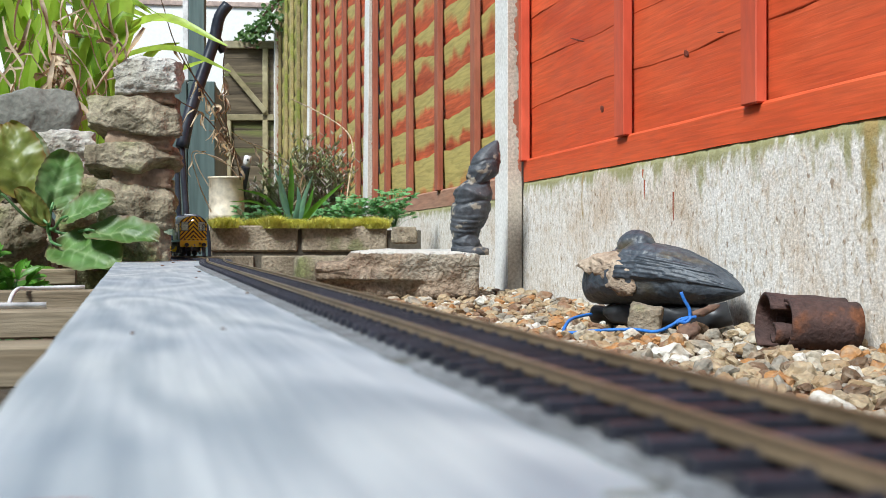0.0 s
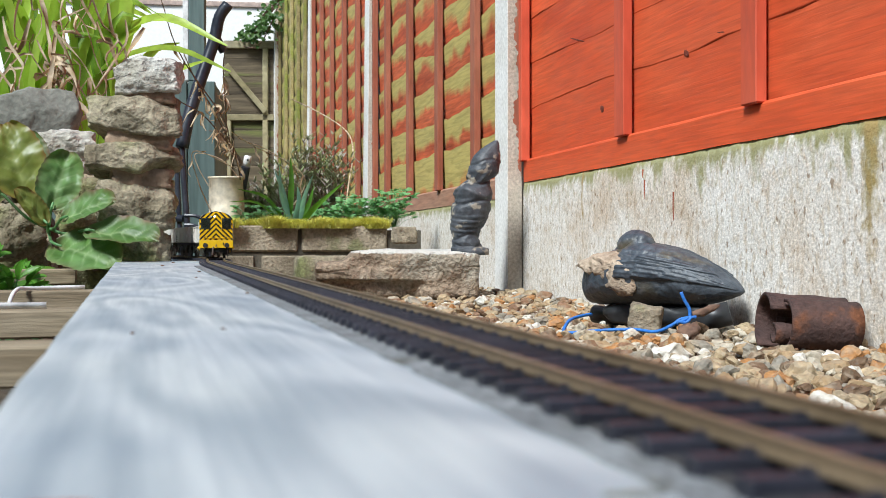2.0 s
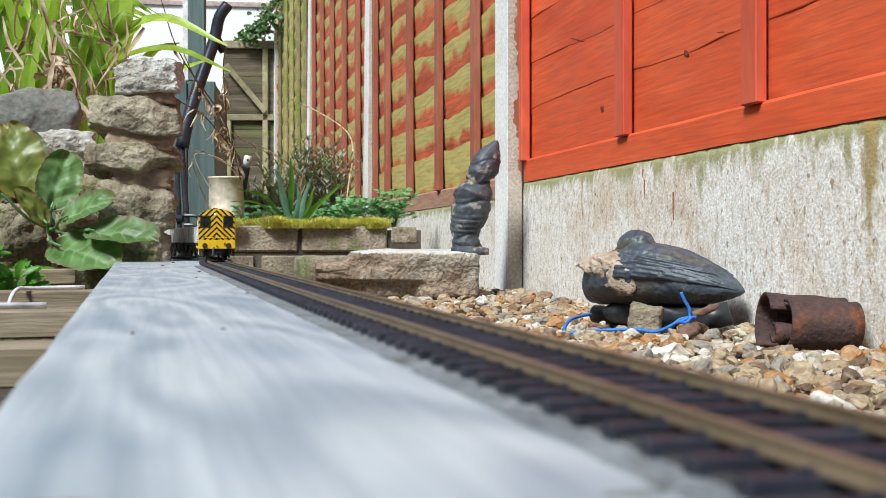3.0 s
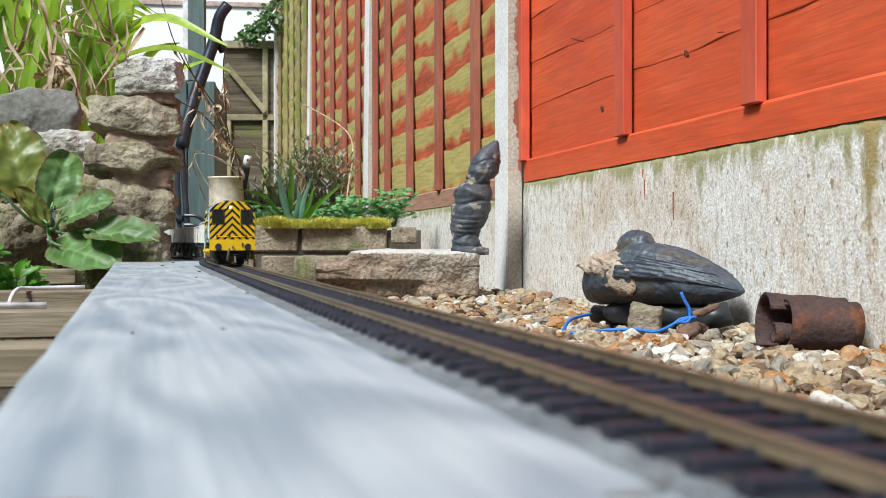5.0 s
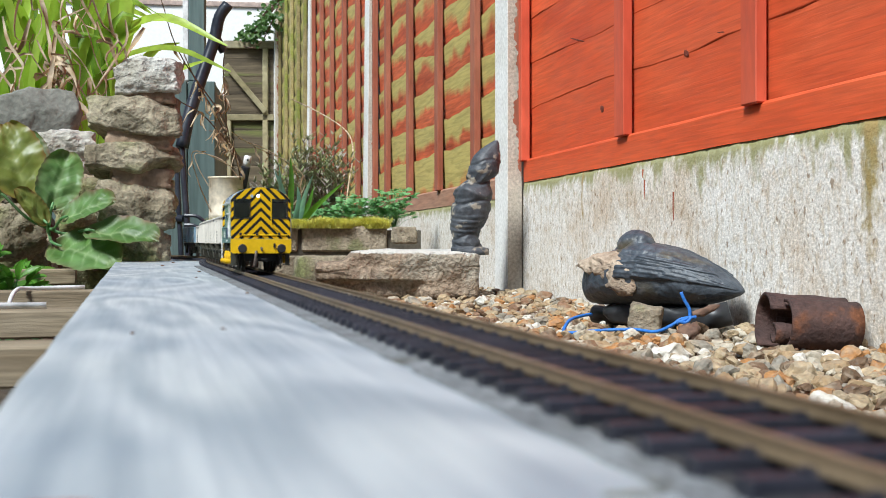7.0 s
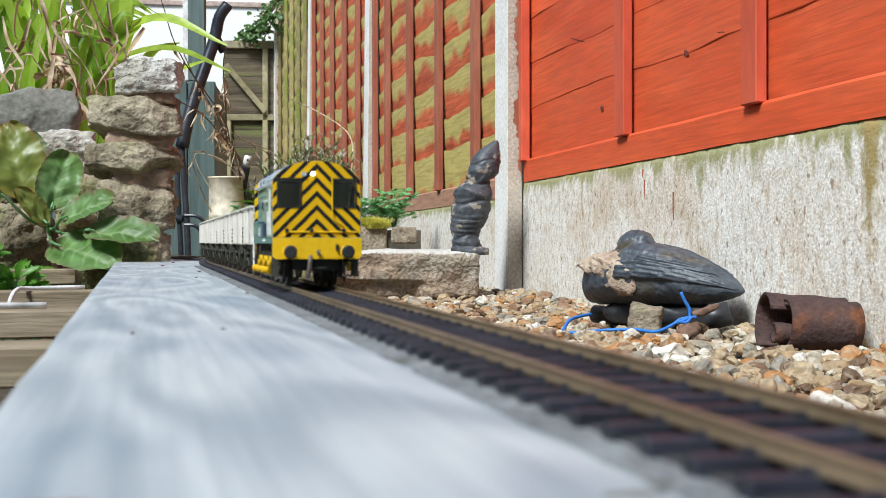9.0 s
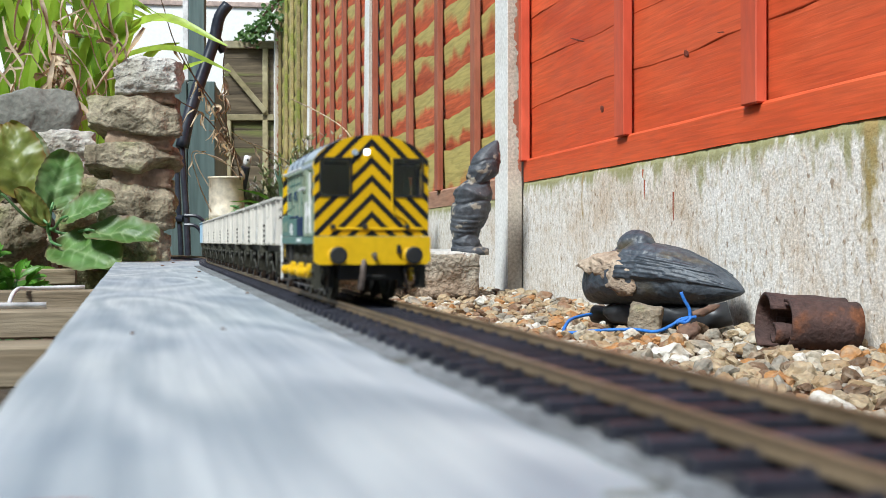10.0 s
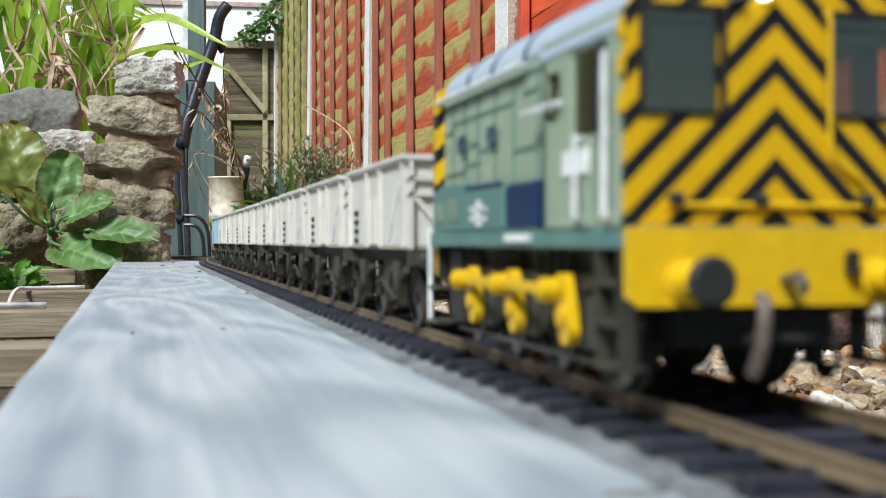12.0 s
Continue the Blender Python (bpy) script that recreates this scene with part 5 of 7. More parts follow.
def mineral_wagon(blue=False):
    paint = M_WAGON_BLUE if blue else M_WAGON
    label = "pale blue steel mineral wagon" if blue else "pale grey weathered steel mineral wagon with black underframe"
    th = thing("mineral_wagon", label, "wagon", group="train wagons")
    L, W, Z0, Z1 = 0.0665, 0.0152, 0.0165, 0.0342
    bm = bmesh.new()
    box(bm, -W, W, 0, L, Z0, Z0 + 0.0008)
    part("floor", bm, M_INSIDE, th)
    for s in (-1, 1):
        bm = bmesh.new()
        xs = sorted((s * W, s * (W - 0.0006)))
        box(bm, xs[0], xs[1], 0, L, Z0 + 0.0008, Z1)
        part("side_sheet", bm, paint, th)
        bm = bmesh.new()
        xs = sorted((s * (W - 0.0002), s * (W + 0.0012)))
        box(bm, xs[0], xs[1], -0.0004, L + 0.0004, Z1 + 0.0001, Z1 + 0.0012, 0.0002)
        part("top_rail", bm, paint, th)
        for y in (0.0006, 0.0250, 0.0408, 0.0648):
            bm = bmesh.new()
            xs = sorted((s * W, s * (W + 0.0009)))
            prism(bm, [(xs[0], Z0 + 0.0004), (xs[1], Z0 + 0.0004), (xs[1], Z1), (xs[0], Z1)], "y", y, y + 0.0011)
            part("side_post", bm, paint, th)
        bm = bmesh.new()
        xs = sorted((s * W, s * (W + 0.0005)))
        box(bm, xs[0], xs[1], 0.0272, 0.0395, Z0 + 0.0008, Z0 + 0.0118)
        d = part("side_door", bm, paint, th)
        bm = bmesh.new()
        box(bm, min(s * (W + 0.0005), s * (W + 0.0011)), max(s * (W + 0.0005), s * (W + 0.0011)), 0.0290, 0.0300, Z0 + 0.001, Z0 + 0.0112)
        box(bm, min(s * (W + 0.0005), s * (W + 0.0011)), max(s * (W + 0.0005), s * (W + 0.0011)), 0.0365, 0.0375, Z0 + 0.001, Z0 + 0.0112)
        part("hinge", bm, paint, d)
        bm = bmesh.new()
        box(bm, min(s * W, s * (W + 0.0003)), max(s * W, s * (W + 0.0003)), -0.0004, 0.0004, 0, 0.0190, 0, pose(0, 0.0172, Z0 + 0.0016, 46, 0, 0))
        part("white_stripe", bm, M_MARK, th, "diagonal white stripe")
        bm = bmesh.new()
        for k in range(4):
            box(bm, min(s * W, s * (W + 0.0003)), max(s * W, s * (W + 0.0003)), 0.0550, 0.0600, Z0 + 0.0012 + 0.0022 * k, Z0 + 0.0024 + 0.0022 * k)
        part("lettering_bars", bm, M_BLACK, th, "small dark panel of lettering")
        bm = bmesh.new()
        for k in range(3):
            box(bm, min(s * W, s * (W + 0.0003)), max(s * W, s * (W + 0.0003)), 0.0025, 0.0045, Z0 + 0.0012 + 0.0018 * k, Z0 + 0.0024 + 0.0018 * k)
        part("lettering_bars", bm, M_BLACK, th, "small dark panel of lettering")
        # underframe side
        bm = bmesh.new()
        box(bm, min(s * 0.0115, s * 0.0128), max(s * 0.0115, s * 0.0128), 0.0005, L - 0.0005, 0.0138, 0.0164)
        part("solebar", bm, M_BLACK, th)
        xs = sorted((s * 0.0125, s * 0.0146))
        for y in (0.0135, 0.0530):
            bm = bmesh.new()
            prism(bm, [(y - 0.0042, 0.0138), (y - 0.0010, 0.0040), (y + 0.0010, 0.0040), (y + 0.0042, 0.0138)], "x", xs[0], xs[0] + 0.0006 if s > 0 else xs[1])
            box(bm, xs[0], xs[1], y - 0.0016, y + 0.0016, 0.0046, 0.0082, 0.0003)
            tube(bm, [((xs[0] + xs[1]) / 2, y - 0.0065, 0.0122), ((xs[0] + xs[1]) / 2, y, 0.0092), ((xs[0] + xs[1]) / 2, y + 0.0065, 0.0122)], 0.0008, 6)
            part("axle_guard", bm, M_FRAME, th)
        bm = bmesh.new()
        tube(bm, smooth_run([(s * 0.0150, 0.0330, 0.0085), (s * 0.0155, 0.022, 0.0098), (s * 0.0158, 0.0095, 0.0066), (s * 0.0158, 0.0060, 0.0068)], 8), 0.0004, 5)
        part("brake_lever", bm, M_FRAME, th)
        bm = bmesh.new()
        prism(bm, [(0.0285, 0.0138), (0.0325, 0.0070), (0.0340, 0.0070), (0.0380, 0.0138)], "x", *sorted((s * 0.0116, s * 0.0124)))
        for y in (0.0205, 0.0452):
            box(bm, min(s * 0.0085, s * 0.0105), max(s * 0.0085, s * 0.0105), y - 0.001, y + 0.001, 0.004, 0.0138)
        part("brake_gear", bm, M_FRAME, th)
        bm = bmesh.new()
        lathe(bm, [(0.0010, 0), (0.0010, 0.0008), (0.0007, 0.0010)], 10, pose(s * 0.0129, 0.0035, 0.0150, 0, 90 * s, 0))
        part("white_end_dot", bm, M_MARK, th)
    for y0, s in ((0.0, -1), (L, 1)):
        ys = sorted((y0, y0 - s * 0.0006))
        bm = bmesh.new()
        box(bm, -W + 0.0006, W - 0.0006, ys[0], ys[1], Z0 + 0.0008, Z1)
        part("end_sheet", bm, paint, th)
        ys = sorted((y0, y0 + s * 0.0010))
        for x in (-W + 0.0004, -0.0062, 0.0062, W - 0.0014):
            bm = bmesh.new()
            box(bm, x, x + 0.0010, ys[0], ys[1], Z0, Z1)
            part("end_stanchion", bm, paint, th)
        for z in (Z0 + 0.0105, Z0 + 0.0136):
            bm = bmesh.new()
            box(bm, -W, W, ys[0], ys[1] + 0.0001, z, z + 0.0008)
            part("end_rib", bm, paint, th)
        for sx in (-1, 1):
            bm = bmesh.new()
            prism(bm, [(sx * (W - 0.0012), Z0 + 0.0102), (sx * (W - 0.0026), Z0 + 0.0102), (sx * 0.0050, Z0 + 0.0012), (sx * 0.0064, Z0 + 0.0012)], "y", ys[0], ys[1])
            part("end_brace", bm, paint, th)
        bm = bmesh.new()
        box(bm, -W - 0.001, W + 0.001, ys[0] - 0.0002, ys[1] + 0.0002, Z1 + 0.0001, Z1 + 0.0012)
        part("end_rail", bm, paint, th)
        bm = bmesh.new()
        ys = sorted((y0 - s * 0.0004, y0 + s * 0.0008))
        box(bm, -0.0150, 0.0150, ys[0], ys[1], 0.0130, 0.0162, 0.0002)
        part("headstock", bm, M_FRAME, th)
        for x in (-0.0112, 0.0112):
            buffer(th, x, y0 + s * 0.0008, 0.0140, -s, 0.0021, 0.0052, 0.0014)
        bm = bmesh.new()
        ya, yb = y0 - s * 0.006, y0 + s * 0.0068
        box(bm, -0.0010, 0.0010, min(ya, yb), max(ya, yb), 0.0066, 0.0076)
        box(bm, -0.0045, 0.0045, min(yb, yb - s * 0.0008), max(yb, yb - s * 0.0008), 0.0064, 0.0078)
        box(bm, -0.0010, 0.0010, min(ya, ya + s * 0.001), max(ya, ya + s * 0.001), 0.0066, 0.0135)
        part("coupling", bm, M_BLACK, th)
    bm = bmesh.new()
    box(bm, -0.0114, 0.0114, 0.002, L - 0.002, 0.0150, 0.0164)
    part("underframe", bm, M_BLACK, th)
    return th, [wheelset(th, y, 0.0062, 0.0083, 0, M_STEEL, 0) for y in (0.0135, 0.0530)]


SPEED, LEAD_END = 0.1192, 0.1161  # metres a second; where the leading end stands at 12 s


def lead(t):
    return LEAD_END + SPEED * (12.0 - t)


def seat(s, front, rear):
    """Pose of a vehicle whose leading end is s along the track, riding on axles at front and rear."""
    a, b = on_track(s + front), on_track(s + rear)
    d = (b - a).normalized()
    return Matrix.Translation(a - d * front + Vector((0, 0, RAIL_Z))) @ Matrix.Rotation(math.atan2(-d.x, d.y), 4, "Z")


# ---- stones by the track ----
def stone(name, label, centre, size, seed, material, rz=0.0, tilt=0.0, flat=0.6, rough=0.16, parent=None, category="stone", group=""):
    bm = bmesh.new()
    rock(bm, tuple(1.06 * q for q in size), seed, rough, flat, 5, 2.4, 5)
    ob = part(name, bm, material, parent, "", True)
    ob.matrix_basis = pose(*centre, tilt, 0, rz)
    if not parent:
        tagged(ob, label, category, group)
    return ob


def stone_pillar():
    th = thing("stone_pillar", "small pillar of rough stacked sandstones bedded in pinkish mortar", "stone pillar", pose(0.0, 1.475, 0.0))
    # centre x, base height, width, depth, height
    for k, (x, z0, w, d, h, m) in enumerate(((-0.002, -0.002, 0.066, 0.062, 0.038, M_STONE), (-0.010, 0.039, 0.096, 0.076, 0.053, M_STONE), (-0.014, 0.101, 0.114, 0.080, 0.034, M_STONE), (-0.013, 0.146, 0.114, 0.082, 0.044, M_STONE), (0.004, 0.193, 0.080, 0.068, 0.042, M_STONE_PALE))):
        bm = bmesh.new()
        rock(bm, (w * 1.04, d, h * 1.24), 11 + k * 3, 0.13, 0.80, 5, 2.8, 6)
        s = part("stone", bm, m, th, "", True)
        s.matrix_basis = pose(x, 0, z0 + h / 2, 2 * math.sin(k * 2), 4 * math.sin(k * 5 + 1), 9 * math.sin(k * 3))
    for x, z0, w, h in ((-0.004, 0.030, 0.056, 0.016), (-0.004, 0.086, 0.078, 0.020), (-0.006, 0.130, 0.084, 0.022), (0.004, 0.184, 0.068, 0.016)):
        bm = bmesh.new()
        rock(bm, (w, 0.052, h * 1.3), x * 100 + 31, 0.12, 0.9, 4, 3.0)
        b = part("mortar_bed", bm, M_MORTAR_RED, th, "crumbling pinkish mortar", True)
        b.location = (x, 0, z0 + h / 2)


def rockery():
    rows = (("large flat grey stone standing on edge in the rockery", (-0.1477, 1.7671, 0.1967), (0.125, 0.07, 0.075), 3, M_STONE_GREY, 0.6),
            ("pale lichened sandstone in the rockery", (-0.1015, 1.6936, 0.1400), (0.085, 0.06, 0.062), 7, M_STONE_PALE, 0.5),
            ("buff sandstone at the foot of the rockery", (-0.1656, 1.6469, 0.0341), (0.085, 0.07, 0.075), 9, M_STONE, 0.6),
            ("buff sandstone in the rockery", (-0.1214, 1.7394, 0.0982), (0.10, 0.06, 0.07), 15, M_STONE, 0.6),
            ("buff sandstone in the rockery", (-0.1873, 1.7763, 0.1225), (0.11, 0.06, 0.11), 21, M_STONE, 0.6),
            ("dark weathered stone beneath the rockery", (-0.0628, 1.6631, 0.0657), (0.10, 0.05, 0.09), 27, M_STONE, 0.6),
            ("dark weathered stone beneath the rockery", (-0.1460, 1.7242, -0.0095), (0.17, 0.06, 0.10), 33, M_STONE, 0.6),
            ("dark weathered stone beneath the rockery", (-0.0484, 1.6593, 0.0210), (0.09, 0.05, 0.07), 41, M_STONE, 0.6),
            ("dark weathered stone beneath the rockery", (-0.2348, 1.7463, 0.0439), (0.14, 0.06, 0.16), 43, M_STONE, 0.6),
            ("dark weathered stone beneath the rockery", (-0.1905, 1.7347, -0.0629), (0.30, 0.07, 0.10), 47, M_STONE, 0.6),
            ("dark weathered stone beneath the rockery", (-0.0497, 1.7004, -0.0324), (0.14, 0.05, 0.10), 49, M_STONE, 0.6))
    for label, c, size, seed, m, flat in rows:
        stone("rockery_stone", label, c, size, seed, m, 7 * math.sin(seed), 0, flat, 0.09 if m is M_STONE_GREY else 0.18, None, "stone", "rockery stones")


def raised_bed():
    bm = bmesh.new()
    n = 24
    for i in range(n + 1):
        for j in range(n + 1):
            x, y = -1.3 + 1.22 * i / n, 1.93 + 1.5 * j / n
            edge = min(1.0, 6 * min(i, n - i, j, n - j) / n)
            bm.verts.new((x, y, -0.14 + edge * 0.30 + 0.02 * noise.noise((x * 6, y * 6, 0))))
    bm.verts.ensure_lookup_table()
    for i in range(n):
        for j in range(n):
            a = i * (n + 1) + j
            bm.faces.new([bm.verts[k] for k in (a, a + n + 1, a + n + 2, a + 1)])
    tag_mesh(part("soil_bank", bm, M_SOIL, None, "", True), "bank of dark soil behind the rockery", "soil", kind="structure")


def planter():
    th = thing("brick_planter", "low garden planter of weathered bricks with mossy top", "planter", pose(0.155, 3.05, -0.125, 0, 0, -3))
    rnd = random.Random(2)
    bm = bmesh.new()
    box(bm, 0.006, 0.53, 0.008, 0.09, 0, 0.176)
    part("mortar_core", bm, M_MORTAR, th)
    bm = bmesh.new()
    box(bm, 0.0, 0.215, 0, 0.1025, 0, 0.065, 0.004)
    for v in bm.verts:
        v.co += Vector((noise.noise(v.co * 40) * 0.002, noise.noise(v.co * 31) * 0.002, 0))
    first = part("brick", bm, M_BRICK, th)
    spots = []
    for c in range(3):
        z = 0.187 - 0.065 - 0.075 * c
        x = 0.0 if c % 2 == 0 else -0.10
        while x < 0.50:
            spots.append((max(x, 0.0) if x >= 0 else 0.0, z, 0.215 if x >= 0 else 0.107))
            x += 0.226
    spots = [s for s in spots if s[0] + s[2] < 0.62]
    for i, (x, z, w) in enumerate(spots):
        ob = first if i == 0 else new("brick", first.data)
        ob.parent = th
        k = 1.0 if x + 0.215 < 0.56 else 0.5
        ob.matrix_basis = pose(x, rnd.uniform(-0.002, 0.002), z, rnd.uniform(-0.6, 0.6), 0, rnd.uniform(-0.6, 0.6)) @ Matrix.Diagonal(((w / 0.215) * k, 1, 1, 1))
    for x in (0.0, 0.43):
        bm = bmesh.new()
        box(bm, x, x + 0.10, 0.104, 0.75, 0, 0.175, 0.004)
        part("side_wall", bm, M_BRICK, th)
    bm = bmesh.new()
    box(bm, 0.101, 0.429, 0.092, 0.75, 0.0, 0.172)
    part("soil_fill", bm, M_SOIL, th, "dark soil")


def tufts(name, label, category, material, region, count, size, seed, kind="stuff", z=0.0, lean=0.9, wide=0.25, density=None):
    """Many tiny upright blades over a rectangle: moss or fine growth."""
    rnd = random.Random(seed)
    verts, faces = [], []
    x0, x1, y0, y1 = region
    for i in range(count):
        x, y = rnd.uniform(x0, x1), rnd.uniform(y0, y1)
        if density and noise.noise((x * density, y * density, seed)) < -0.12:
            continue
        h, a, l = size * rnd.uniform(0.4, 1.2), rnd.uniform(0, 6.28), lean * rnd.uniform(0, 1)
        if density:
            h *= 0.45 + 1.0 * max(0.0, noise.noise((x * 24, y * 24, 3)) + 0.5)
        dx, dy = math.cos(a), math.sin(a)
        w = size * wide
        b = len(verts)
        verts += [(x - dy * w, y + dx * w, z - 0.003), (x + dy * w, y - dx * w, z - 0.003), (x + dx * h * l * 0.5 + dy * w * 0.8, y + dy * h * l * 0.5 - dx * w * 0.8, z + h * 0.6), (x + dx * h * l * 0.5 - dy * w * 0.8, y + dy * h * l * 0.5 + dx * w * 0.8, z + h * 0.6), (x + dx * h * l, y + dy * h * l, z + h)]
        faces += [(b, b + 1, b + 2, b + 3), (b + 3, b + 2, b + 4)]
    me = bpy.data.meshes.new(name)
    me.from_pydata(verts, [], faces)
    me.materials.append(material)
    return tagged(new(name, me), label, category, "", kind)


def leaf(bm, base, tip, width, normal, bow=0.12, cup=0.12, n=10, wave=0.0, seed=0, veins=0.0):
    """A broad rounded leaf from base to tip, its face towards normal, with raised edges and a sunk midrib."""
    a, b = Vector(base), Vector(tip)
    d = b - a
    L = d.length
    d.normalize()
    s = d.cross(Vector(normal)).normalized()
    up = s.cross(d)
    rows = []
    half = 12 if veins else 3
    if veins:
        lv, lr = bm.verts.layers.float.new("vein"), bm.verts.layers.float.new("rim")
    for i in range(n + 1):
        t = i / n
        w = width / 2 * (math.sin(math.pi * min(1, t * 0.94 + 0.03)) ** 0.55) * (0.72 + 0.5 * t * (1.25 - t))
        if veins:
            w = width / 2 * max(0.03, 1 - abs(1.96 * t ** 0.9 - 1) ** 2.3) ** 0.5 * (1 + 0.02 * math.sin(t * 60))
        row = []
        for j in range(-half, half + 1):
            k = j / half
            z = cup * width * k * k - bow * L * (2 * t - 1) ** 2 + 0.02 * width * (abs(k) > 0.2) + wave * width * noise.noise((t * 5 + seed, k * 2, seed)) - veins * width * (max(0, math.cos(2 * math.pi * (t * 6 - abs(k) * 1.5))) ** 4 + 1.6 * max(0, 1 - abs(k) * 6)) * (1 - abs(k) ** 4)
            row.append(bm.verts.new(a + d * (L * t) + s * (w * k) + up * z))
            if veins:
                row[-1][lv] = min(1.0, max(0, math.cos(2 * math.pi * (t * 6 - abs(k) * 1.5))) ** 8 * (1 - abs(k)) + max(0, 1 - abs(k) * 9) * (1 - 0.6 * t))
                row[-1][lr] = min(1.0, max(abs(k), abs(2 * t - 1)) ** 6 * (0.7 + 0.9 * noise.noise((t * 6 + seed, k * 3, 1))))
        rows.append(row)
    for p, q in zip(rows, rows[1:]):
        for j in range(2 * half):
            bm.faces.new((p[j], p[j + 1], q[j + 1], q[j]))
    return bm


def bergenia():
    th = thing("bergenia", "bergenia with large rounded leathery green leaves edged in red", "plant", pose(0, 0, 0))
    heart = Vector((-0.1181, 1.5941, 0.0388))
    rows = (((-0.1364, 1.5370, 0.0741), (-0.1671, 1.5554, 0.1661), 0.068, (0.15, -1, 0.1), M_BERGENIA_OLD),
            ((-0.1093, 1.5200, 0.0603), (-0.0889, 1.5257, 0.1311), 0.052, (0.1, -1, 0.25), M_BERGENIA),
            ((-0.0928, 1.4438, 0.0482), (-0.0337, 1.4088, 0.0706), 0.044, (0.1, -0.75, 0.7), M_BERGENIA),
            ((-0.0645, 1.4162, 0.0352), (0.0132, 1.3662, 0.0274), 0.048, (0.05, -0.7, 0.75), M_BERGENIA),
            ((-0.1004, 1.4455, 0.0199), (-0.0295, 1.3765, -0.0022), 0.066, (0.0, -0.8, 0.6), M_BERGENIA),
            ((-0.1117, 1.4999, 0.0425), (-0.1458, 1.4879, 0.0835), 0.030, (0.5, -0.8, 0.4), M_BERGENIA_OLD),
            ((-0.1320, 1.5772, 0.0909), (-0.1419, 1.6007, 0.1611), 0.045, (0.5, -0.8, 0.2), M_BERGENIA),
            ((-0.1651, 1.5646, 0.0762), (-0.2089, 1.5550, 0.1094), 0.060, (0.2, -1, 0.3), M_BERGENIA))
    for i, (a, b, w, nrm, m) in enumerate(rows):
        bm = bmesh.new()
        leaf(bm, a, b, w, nrm, 0.06, 0.12, 60, 0.07, i + 1, 0.007)
        lf = part("leaf", bm, m, th, "", True)
        bm = bmesh.new()
        mid = (Vector(a) + heart) / 2 + Vector((0, -0.004, -0.006))
        tube(bm, smooth_run([heart, mid, a, Vector(a).lerp(Vector(b), 0.12)], 10), 0.0022, 6, 0.0014)
        part("stalk", bm, M_HERB, lf)
    bm = bmesh.new()
    tube(bm, smooth_run([heart + Vector((0, 0, 0.004)), heart + Vector((0.012, 0.01, -0.03)), heart + Vector((0.0, 0.03, -0.09)), Vector((heart.x, heart.y + 0.02, -0.125))], 10), 0.005, 7, 0.009)
    part("rootstock", bm, M_TWIG, th)


